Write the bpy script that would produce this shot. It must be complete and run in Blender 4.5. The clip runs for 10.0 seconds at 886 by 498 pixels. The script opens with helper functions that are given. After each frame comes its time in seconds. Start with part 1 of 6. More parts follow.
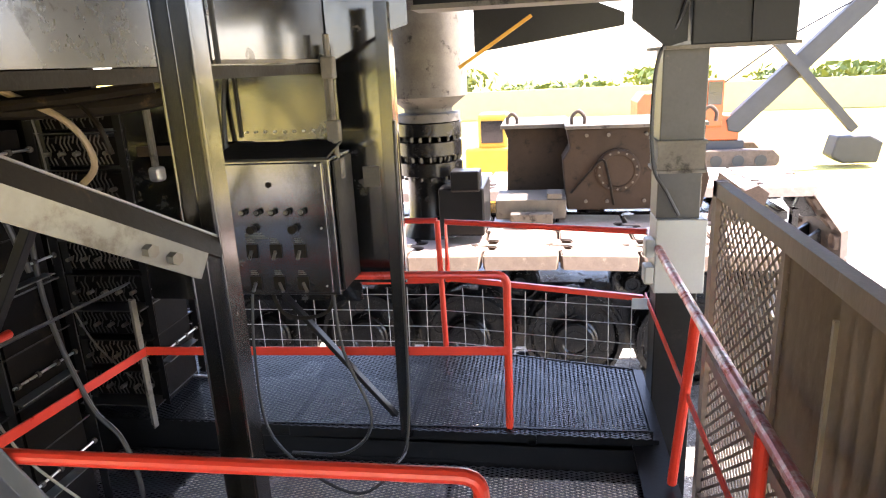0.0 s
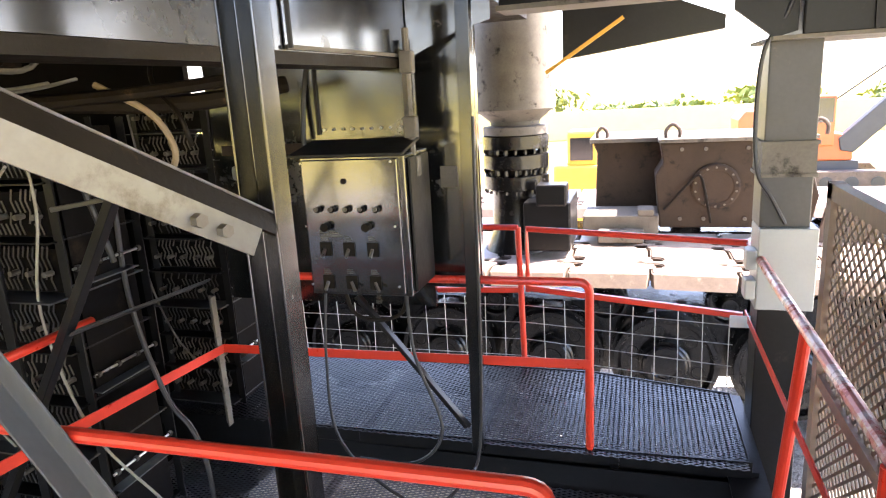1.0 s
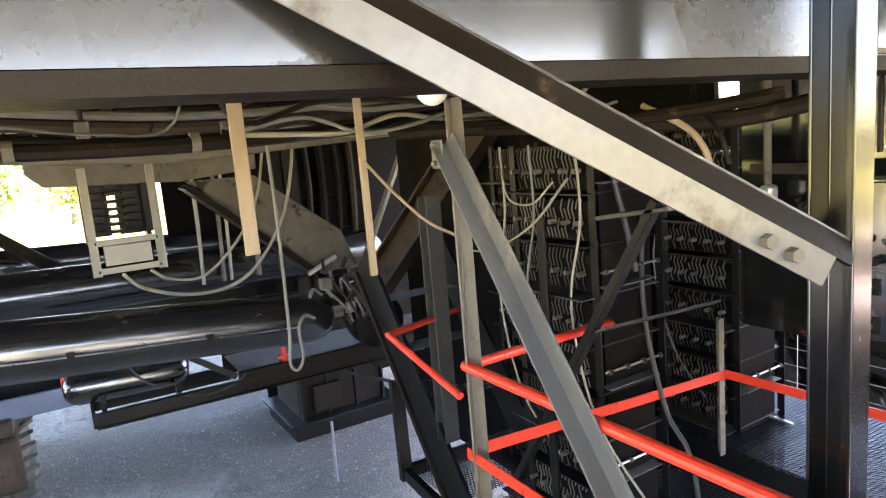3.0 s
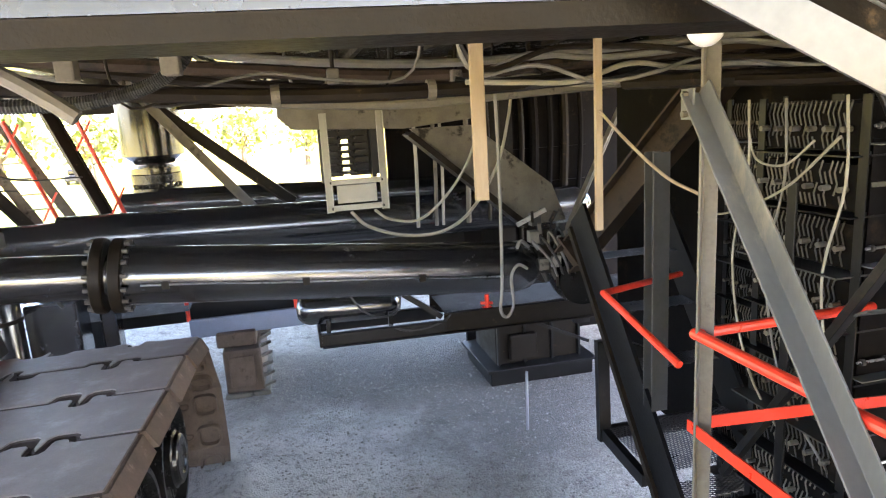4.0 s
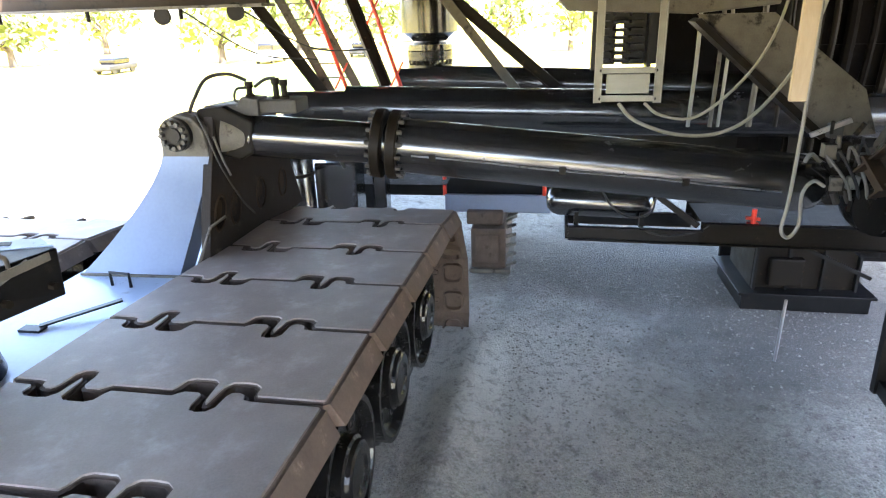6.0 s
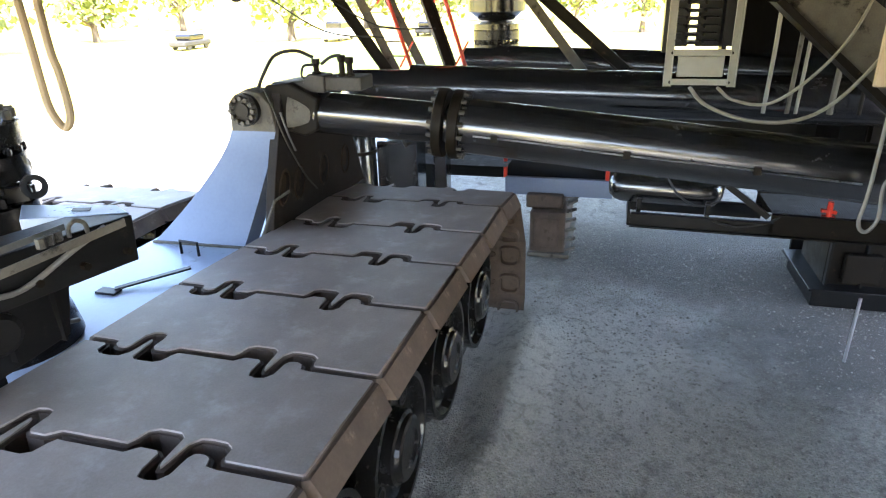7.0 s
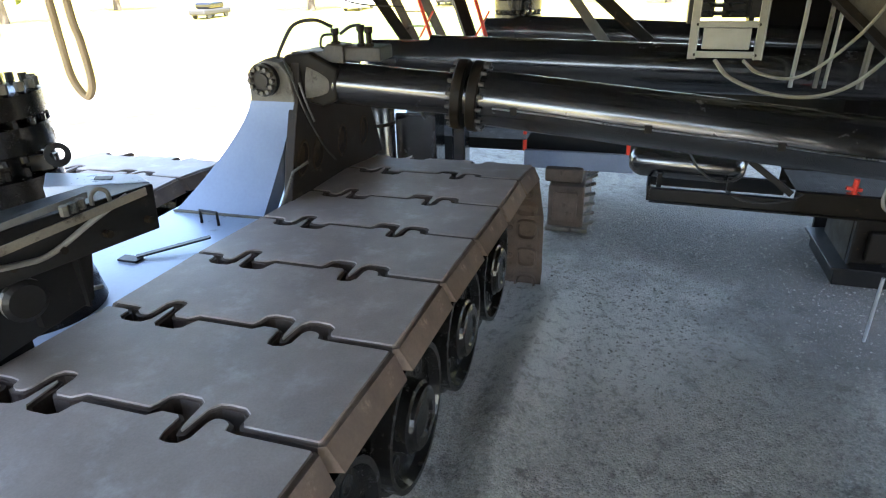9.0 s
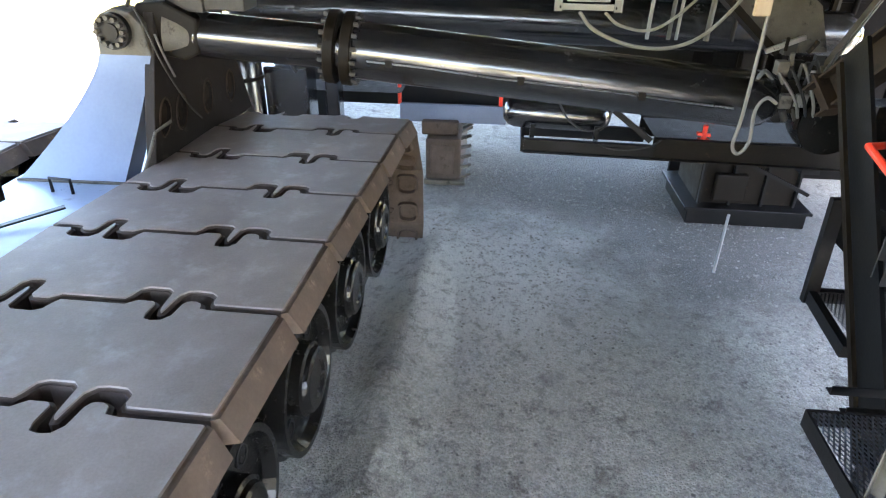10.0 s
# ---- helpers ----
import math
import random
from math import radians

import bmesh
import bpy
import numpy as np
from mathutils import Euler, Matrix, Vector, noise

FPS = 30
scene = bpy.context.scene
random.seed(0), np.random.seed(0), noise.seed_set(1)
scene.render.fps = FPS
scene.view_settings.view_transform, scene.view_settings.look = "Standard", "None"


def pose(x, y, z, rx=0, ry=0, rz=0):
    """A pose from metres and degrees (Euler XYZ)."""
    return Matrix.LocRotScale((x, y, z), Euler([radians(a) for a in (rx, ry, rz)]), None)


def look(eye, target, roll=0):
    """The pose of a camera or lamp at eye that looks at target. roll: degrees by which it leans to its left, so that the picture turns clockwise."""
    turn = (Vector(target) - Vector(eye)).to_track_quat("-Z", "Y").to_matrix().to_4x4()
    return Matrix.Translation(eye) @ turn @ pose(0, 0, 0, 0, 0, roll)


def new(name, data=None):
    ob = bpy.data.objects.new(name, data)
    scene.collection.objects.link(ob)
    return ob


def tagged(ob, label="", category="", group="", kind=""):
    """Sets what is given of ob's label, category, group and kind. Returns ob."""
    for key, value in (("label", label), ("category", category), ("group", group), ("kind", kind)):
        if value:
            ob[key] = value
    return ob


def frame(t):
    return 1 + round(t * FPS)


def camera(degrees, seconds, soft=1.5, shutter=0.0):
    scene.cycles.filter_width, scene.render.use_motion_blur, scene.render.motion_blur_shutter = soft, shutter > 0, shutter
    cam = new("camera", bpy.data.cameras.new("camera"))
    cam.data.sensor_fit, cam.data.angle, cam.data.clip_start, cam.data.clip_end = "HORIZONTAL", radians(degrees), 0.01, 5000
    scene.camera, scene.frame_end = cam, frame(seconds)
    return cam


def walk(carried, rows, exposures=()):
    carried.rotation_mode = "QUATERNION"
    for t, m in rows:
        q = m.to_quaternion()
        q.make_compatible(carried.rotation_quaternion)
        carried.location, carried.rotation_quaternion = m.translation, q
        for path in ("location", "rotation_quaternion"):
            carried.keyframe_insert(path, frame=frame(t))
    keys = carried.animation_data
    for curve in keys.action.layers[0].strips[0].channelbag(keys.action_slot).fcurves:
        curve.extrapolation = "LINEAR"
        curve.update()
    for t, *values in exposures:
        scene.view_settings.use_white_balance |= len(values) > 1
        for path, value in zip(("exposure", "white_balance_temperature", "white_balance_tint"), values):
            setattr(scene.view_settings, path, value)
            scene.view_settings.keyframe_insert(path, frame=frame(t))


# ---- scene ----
cam = camera(69.1, 10.0, soft=1.15)
EXPOSURES = [(0.0, 3.35, 6550, 24), (0.5, 3.35, 6550, 24), (1.0, 3.6, 6520, 24), (1.5, 3.55, 6500, 24), (2.0, 3.95, 6450, 22), (2.5, 4.25, 6420, 21), (3.0, 4.1, 6420, 21), (4.5, 4.3, 6550, 20), (6.0, 4.1, 6400, 16), (8.0, 3.6, 6400, 13), (9.0, 3.6, 6350, 12), (9.5, 3.75, 6400, 13), (10.0, 4.2, 6480, 15)]
PATH = [
    (0, (0.050, 0.609, 5.171), (-0.260, 2.506, 4.622), -2.8),
    (0.5, (0.067, 0.688, 5.062), (-0.369, 2.569, 4.543), -3.1),
    (1, (0.070, 0.745, 5.031), (-0.502, 2.602, 4.557), -3.3),
    (1.5, (0.018, 0.779, 4.964), (-0.783, 2.560, 4.530), -4.0),
    (2, (-0.023, 0.771, 4.995), (-1.146, 2.380, 4.607), -4.6),
    (2.5, (-0.044, 0.729, 5.022), (-1.510, 2.047, 4.682), -4.9),
    (3, (-0.075, 0.673, 5.037), (-1.771, 1.685, 4.721), -4.8),
    (4.5, (-0.164, 0.507, 5.015), (-2.094, 0.695, 4.523), -2.8),
    (5, (-0.166, 0.450, 5.014), (-2.083, 0.439, 4.443), -2.3),
    (5.5, (-0.177, 0.446, 5.009), (-2.062, 0.262, 4.366), -2.1),
    (6, (-0.184, 0.439, 5.009), (-2.031, 0.123, 4.310), -1.8),
    (7.5, (-0.169, 0.454, 5.000), (-1.943, -0.080, 4.246), -1.5),
    (8, (-0.167, 0.455, 5.000), (-1.934, -0.095, 4.242), -1.5),
    (8.5, (-0.168, 0.453, 5.001), (-1.930, -0.100, 4.233), -1.5),
    (9, (-0.168, 0.458, 5.006), (-1.910, -0.077, 4.182), -1.4),
    (9.5, (-0.166, 0.438, 4.998), (-1.912, 0.086, 4.088), -0.3),
    (10, (-0.173, 0.401, 5.009), (-1.926, 0.244, 4.058), 0.8),
]
walk(cam, [(t, look(eye, target, roll)) for t, eye, target, roll in PATH], EXPOSURES)

# ---- light ----
SUN_EL, SUN_AZ = 58.0, 60.0          # degrees; azimuth from +y towards +x
world = bpy.data.worlds.new("world")
scene.world = world
world.use_nodes = True
wn = world.node_tree
sky = wn.nodes.new("ShaderNodeTexSky")
sky.sky_type, sky.sun_disc = 'NISHITA', False
sky.sun_elevation, sky.sun_rotation = radians(SUN_EL), radians(SUN_AZ)
sky.dust_density, sky.air_density = 1.5, 1.0
wn.nodes["Background"].inputs[1].default_value = 0.15
wn.links.new(sky.outputs[0], wn.nodes["Background"].inputs[0])
sun_data = bpy.data.lights.new("sun", 'SUN')
sun_data.energy, sun_data.angle, sun_data.color = 4.5, radians(0.5), (1.0, 0.94, 0.84)
sun = new("sun", sun_data)
sun_from = Vector((math.cos(radians(SUN_EL)) * math.sin(radians(SUN_AZ)), math.cos(radians(SUN_EL)) * math.cos(radians(SUN_AZ)), math.sin(radians(SUN_EL))))
sun.matrix_basis = look(sun_from * 60, (0, 0, 0))


# ---- materials ----
def material(name, c1, c2, rough=(0.4, 0.6), metal=0.0, scale=3.0, fine=60.0, bump=0.15, spots=None, spot_scale=2.0, spot_cut=(0.55, 0.65), stretch=(1, 1, 1), spot_rough=None, random=0.0, spec=0.5, coat=0.0):
    """Two-scale noise colour with grain, relief and patches of wear or dust."""
    m = bpy.data.materials.new(name)
    m.use_nodes = True
    t = m.node_tree
    n, l = t.nodes, t.links
    b = n["Principled BSDF"]
    co = n.new("ShaderNodeTexCoord")
    mp = n.new("ShaderNodeMapping")
    mp.inputs["Scale"].default_value = stretch
    l.new(co.outputs["Object"], mp.inputs[0])
    big = n.new("ShaderNodeTexNoise")
    big.inputs["Scale"].default_value, big.inputs["Detail"].default_value, big.inputs["Roughness"].default_value = scale, 6, 0.65
    sm = n.new("ShaderNodeTexNoise")
    sm.inputs["Scale"].default_value, sm.inputs["Detail"].default_value = fine, 4
    for x in (big, sm):
        l.new(mp.outputs[0], x.inputs["Vector"])
    mixf = n.new("ShaderNodeMath")
    mixf.operation = 'MULTIPLY_ADD'
    l.new(sm.outputs[0], mixf.inputs[0])
    mixf.inputs[1].default_value = 0.45
    sub = n.new("ShaderNodeMath")
    sub.operation = 'MULTIPLY_ADD'
    l.new(big.outputs[0], sub.inputs[0])
    sub.inputs[1].default_value, sub.inputs[2].default_value = 1.3, -0.38
    l.new(sub.outputs[0], mixf.inputs[2])
    ramp = n.new("ShaderNodeMix")
    ramp.data_type = 'RGBA'
    ramp.inputs["A"].default_value, ramp.inputs["B"].default_value = (*c1, 1), (*c2, 1)
    l.new(mixf.outputs[0], ramp.inputs["Factor"])
    col = ramp.outputs["Result"]
    rg = n.new("ShaderNodeMapRange")
    rg.inputs["To Min"].default_value, rg.inputs["To Max"].default_value = rough
    l.new(mixf.outputs[0], rg.inputs["Value"])
    rout = rg.outputs[0]
    if spots:
        sp = n.new("ShaderNodeTexNoise")
        sp.inputs["Scale"].default_value, sp.inputs["Detail"].default_value, sp.inputs["Roughness"].default_value = spot_scale, 8, 0.7
        off = n.new("ShaderNodeMapping")
        off.inputs["Location"].default_value = (7.3, 2.1, 4.7)
        l.new(mp.outputs[0], off.inputs[0])
        l.new(off.outputs[0], sp.inputs["Vector"])
        cut = n.new("ShaderNodeMapRange")
        cut.interpolation_type = 'SMOOTHSTEP'
        cut.inputs["From Min"].default_value, cut.inputs["From Max"].default_value = spot_cut
        l.new(sp.outputs[0], cut.inputs["Value"])
        mx = n.new("ShaderNodeMix")
        mx.data_type = 'RGBA'
        mx.inputs["B"].default_value = (*spots, 1)
        l.new(cut.outputs[0], mx.inputs["Factor"])
        l.new(col, mx.inputs["A"])
        col = mx.outputs["Result"]
        if spot_rough is not None:
            mr = n.new("ShaderNodeMix")
            mr.inputs["B"].default_value = spot_rough
            l.new(cut.outputs[0], mr.inputs["Factor"])
            l.new(rout, mr.inputs["A"])
            rout = mr.outputs["Result"]
    if random:
        oi = n.new("ShaderNodeObjectInfo")
        hs = n.new("ShaderNodeHueSaturation")
        rr = n.new("ShaderNodeMapRange")
        rr.inputs["To Min"].default_value, rr.inputs["To Max"].default_value = 1 - random, 1 + random
        l.new(oi.outputs["Random"], rr.inputs["Value"])
        l.new(rr.outputs[0], hs.inputs["Value"])
        l.new(col, hs.inputs["Color"])
        col = hs.outputs[0]
    l.new(col, b.inputs["Base Color"])
    l.new(rout, b.inputs["Roughness"])
    b.inputs["Metallic"].default_value = metal
    b.inputs["Specular IOR Level"].default_value = spec
    b.inputs["Coat Weight"].default_value, b.inputs["Coat Roughness"].default_value, b.inputs["Coat IOR"].default_value = coat, 0.12, 1.7
    if bump:
        bp = n.new("ShaderNodeBump")
        bp.inputs["Strength"].default_value, bp.inputs["Distance"].default_value = bump, 0.01
        l.new(mixf.outputs[0], bp.inputs["Height"])
        l.new(bp.outputs[0], b.inputs["Normal"])
    return m


BLACK = material("black_gloss_paint", (0.004, 0.004, 0.004), (0.013, 0.012, 0.010), (0.08, 0.30), scale=1.2, fine=25, bump=0.10, spots=(0.07, 0.055, 0.035), spot_scale=3.0, spot_cut=(0.60, 0.75), spot_rough=0.6, spec=0.6, coat=0.35)
GIRDER = material("black_girder_paint", (0.012, 0.012, 0.012), (0.028, 0.026, 0.024), (0.16, 0.34), scale=1.6, fine=22, bump=0.08, spots=(0.016, 0.013, 0.010), spot_scale=3.4, spot_cut=(0.60, 0.64), spot_rough=0.75, spec=0.6, coat=0.42)
SATIN = material("black_satin_paint", (0.004, 0.004, 0.0045), (0.013, 0.0125, 0.012), (0.25, 0.5), scale=2.0, fine=40, bump=0.15, spots=(0.034, 0.028, 0.021), spot_scale=4.0, spot_cut=(0.60, 0.76), spot_rough=0.75, spec=0.22)
CYL = material("black_cylinder_paint", (0.008, 0.008, 0.009), (0.018, 0.017, 0.017), (0.17, 0.30), scale=1.4, fine=22, bump=0.03, spots=(0.045, 0.04, 0.034), spot_scale=3.5, spot_cut=(0.60, 0.80), spot_rough=0.5, spec=1.0, coat=0.6)
GRIMY = material("grimy_dark_steel", (0.004, 0.003, 0.002), (0.018, 0.013, 0.008), (0.35, 0.75), scale=4, fine=60, bump=0.35, spots=(0.075, 0.050, 0.027), spot_scale=6.0, spot_cut=(0.60, 0.72), spot_rough=0.85, spec=0.15)
BROWN = material("dusty_brown_steel", (0.020, 0.013, 0.008), (0.060, 0.040, 0.025), (0.55, 0.85), scale=2.5, fine=50, bump=0.25, spots=(0.010, 0.008, 0.006), spot_scale=3.0, spot_cut=(0.52, 0.68), spec=0.25)
DUSTY = material("dusty_grey_steel", (0.07, 0.062, 0.05), (0.19, 0.17, 0.135), (0.5, 0.8), scale=3, fine=60, bump=0.15, spots=(0.02, 0.016, 0.012), spot_scale=4, spot_cut=(0.54, 0.68), spec=0.3)
RED = material("orange_red_paint", (0.66, 0.040, 0.018), (0.80, 0.060, 0.028), (0.22, 0.42), scale=6, fine=50, bump=0.12, spots=(0.10, 0.05, 0.03), spot_scale=14, spot_cut=(0.72, 0.76), spot_rough=0.7)
WORN_RED = material("worn_silver_red_paint", (0.50, 0.06, 0.045), (0.62, 0.30, 0.28), (0.2, 0.4), scale=5, fine=40, metal=0.2, bump=0.1, spots=(0.75, 0.62, 0.60), spot_scale=6, spot_cut=(0.45, 0.6))
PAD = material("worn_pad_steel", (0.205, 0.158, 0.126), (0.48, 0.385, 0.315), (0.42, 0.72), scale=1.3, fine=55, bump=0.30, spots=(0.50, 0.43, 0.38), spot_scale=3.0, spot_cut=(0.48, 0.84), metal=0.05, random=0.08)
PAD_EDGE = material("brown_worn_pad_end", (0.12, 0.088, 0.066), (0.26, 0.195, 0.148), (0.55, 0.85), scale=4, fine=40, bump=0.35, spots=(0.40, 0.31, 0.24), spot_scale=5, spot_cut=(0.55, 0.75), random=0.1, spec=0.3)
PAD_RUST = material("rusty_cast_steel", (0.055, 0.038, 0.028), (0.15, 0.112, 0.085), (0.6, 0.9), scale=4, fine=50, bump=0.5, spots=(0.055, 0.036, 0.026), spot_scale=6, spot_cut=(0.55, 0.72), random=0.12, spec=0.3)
WHEEL = material("oily_black_wheel", (0.004, 0.004, 0.004), (0.013, 0.012, 0.011), (0.12, 0.34), scale=4, fine=50, bump=0.25, spots=(0.04, 0.032, 0.022), spot_scale=5, spot_cut=(0.58, 0.72), spot_rough=0.8, spec=0.4)
ALU = material("pale_grey_aluminium", (0.20, 0.19, 0.16), (0.30, 0.285, 0.24), (0.35, 0.5), scale=5, fine=70, bump=0.08, metal=0.2, spots=(0.12, 0.10, 0.07), spot_scale=6, spot_cut=(0.62, 0.75))
BOX_GREY = material("light_grey_enclosure_paint", (0.30, 0.31, 0.29), (0.36, 0.37, 0.35), (0.35, 0.5), scale=4, fine=60, bump=0.05)
PALE_WEB = material("pale_worn_paint", (0.085, 0.080, 0.070), (0.17, 0.165, 0.15), (0.28, 0.45), scale=2.5, fine=40, bump=0.1, spots=(0.05, 0.04, 0.028), spot_scale=3.5, spot_cut=(0.55, 0.70), spec=0.5, coat=0.15)
GREY_STEEL = material("dull_grey_paint", (0.028, 0.028, 0.027), (0.065, 0.064, 0.060), (0.3, 0.5), scale=3, fine=45, bump=0.12, spots=(0.13, 0.115, 0.095), spot_scale=5, spot_cut=(0.62, 0.76), spec=0.4)
STRUT_GREY = material("worn_grey_strut_paint", (0.055, 0.057, 0.055), (0.13, 0.13, 0.122), (0.3, 0.5), scale=3, fine=45, bump=0.12, spots=(0.20, 0.18, 0.13), spot_scale=3, spot_cut=(0.56, 0.72), stretch=(1, 1, 0.4), spec=0.6)
# near-black matte steel: deep shade under the deck is put into this colour
VOID_BLACK = material("shade_black_steel", (0.002, 0.002, 0.002), (0.008, 0.006, 0.005), (0.7, 0.95), scale=2, fine=30, bump=0.3, spots=(0.022, 0.015, 0.009), spot_scale=2.5, spot_cut=(0.58, 0.72), spec=0.1)
DARK_GREY = material("oily_grey_casting", (0.02, 0.018, 0.015), (0.075, 0.068, 0.058), (0.4, 0.7), scale=5, fine=50, bump=0.3, spots=(0.15, 0.13, 0.11), spot_scale=7, spot_cut=(0.6, 0.75), spec=0.35)
SIDE_BROWN = material("oiled_brown_plate", (0.012, 0.009, 0.007), (0.040, 0.030, 0.023), (0.45, 0.75), scale=2.5, fine=40, bump=0.2, spots=(0.075, 0.06, 0.048), spot_scale=3.5, spot_cut=(0.56, 0.74), spec=0.25)
SHEET = material("wavy_black_gloss_sheet", (0.004, 0.004, 0.004), (0.010, 0.010, 0.009), (0.07, 0.26), scale=2.2, fine=9, bump=0.22, spots=(0.030, 0.026, 0.018), spot_scale=2.6, spot_cut=(0.56, 0.72), spot_rough=0.65, spec=1.0, coat=0.8)
TAN = material("tan_weathered_strap", (0.20, 0.14, 0.08), (0.33, 0.26, 0.17), (0.65, 0.85), scale=5, fine=40, bump=0.25, stretch=(1, 1, 0.25), spots=(0.16, 0.10, 0.06), spot_scale=5, spot_cut=(0.6, 0.72))
GALV = material("galvanised_wire", (0.42, 0.42, 0.43), (0.58, 0.58, 0.59), (0.3, 0.5), metal=0.7, bump=0.05)
STEEL = material("bare_bright_steel", (0.45, 0.44, 0.42), (0.60, 0.59, 0.57), (0.22, 0.4), metal=0.9, bump=0.08, spots=(0.12, 0.10, 0.08), spot_scale=12, spot_cut=(0.62, 0.72))
# grey plate whose base colour carries the blue of the skylight
SKY_TINTED_GREY = material("sky_tinted_grey_plate", (0.15, 0.18, 0.25), (0.21, 0.25, 0.33), (0.25, 0.42), scale=1.5, fine=25, bump=0.06, spots=(0.10, 0.10, 0.10), spot_scale=9, spot_cut=(0.70, 0.78), metal=0.1)
RUST_PANEL = material("rust_brown_panel", (0.12, 0.082, 0.057), (0.27, 0.20, 0.145), (0.6, 0.85), scale=3, fine=60, bump=0.2, stretch=(1, 1, 0.3), spots=(0.26, 0.22, 0.18), spot_scale=7, spot_cut=(0.62, 0.75))
RUBBER = material("grey_rubber_hose", (0.10, 0.095, 0.085), (0.20, 0.19, 0.17), (0.5, 0.75), scale=8, bump=0.1)
PALE_HOSE = material("pale_cream_cable", (0.20, 0.185, 0.14), (0.32, 0.30, 0.23), (0.45, 0.65), scale=8, bump=0.08, spots=(0.12, 0.10, 0.07), spot_scale=9, spot_cut=(0.6, 0.75))
BLACK_HOSE = material("black_rubber_cable", (0.012, 0.012, 0.012), (0.03, 0.03, 0.03), (0.35, 0.6), scale=8, bump=0.1)
GRATE = material("black_grating_steel", (0.020, 0.021, 0.024), (0.06, 0.062, 0.068), (0.22, 0.45), metal=0.4, scale=5, fine=80, bump=0.1, spots=(0.14, 0.14, 0.15), spot_scale=4, spot_cut=(0.55, 0.75))
# brighter copy of the plate grey, with the sky's reflection in its colour
SKYLIT_DECK = material("skylit_worn_deck_paint", (0.36, 0.42, 0.52), (0.50, 0.57, 0.68), (0.22, 0.40), scale=1.2, fine=20, bump=0.06, spots=(0.22, 0.24, 0.27), spot_scale=4, spot_cut=(0.62, 0.74), metal=0.1)
STRIP_OLIVE = material("dark_olive_strip", (0.09, 0.08, 0.035), (0.20, 0.17, 0.07), (0.85, 0.95), scale=0.8, fine=12, bump=0.5)
# worn grating, made lighter and bluer to carry reflected sky
GRATE_SKYLIT = material("skylit_worn_grating", (0.07, 0.075, 0.085), (0.20, 0.21, 0.23), (0.25, 0.45), metal=0.5, scale=4, fine=60, bump=0.1, spots=(0.35, 0.36, 0.38), spot_scale=3, spot_cut=(0.55, 0.75))
WHITE = material("white_plastic", (0.75, 0.74, 0.70), (0.82, 0.81, 0.78), (0.3, 0.45), bump=0.03)
PAPER = material("white_blue_label", (0.62, 0.70, 0.78), (0.80, 0.84, 0.88), (0.5, 0.6), scale=20, bump=0.0)
YELLOW = material("orange_yellow_paint", (0.72, 0.33, 0.03), (0.80, 0.42, 0.05), (0.4, 0.6), scale=4, bump=0.1)
ORANGE = material("orange_machine_paint", (0.36, 0.07, 0.012), (0.42, 0.10, 0.02), (0.4, 0.6), scale=4, bump=0.1)
FARGREY = material("grey_machine_steel", (0.018, 0.018, 0.018), (0.045, 0.044, 0.042), (0.5, 0.7), scale=2, bump=0.1)
WALLTAN = material("pale_yellow_wall_paint", (0.50, 0.42, 0.17), (0.56, 0.48, 0.22), (0.6, 0.8), scale=0.6, bump=0.05)
LEAF = material("sunlit_leaves", (0.07, 0.10, 0.015), (0.15, 0.18, 0.03), (0.5, 0.8), scale=2, fine=20, bump=0.0, random=0.2)
BARK = material("bark", (0.06, 0.045, 0.03), (0.14, 0.11, 0.08), (0.8, 0.95), scale=6, bump=0.4)


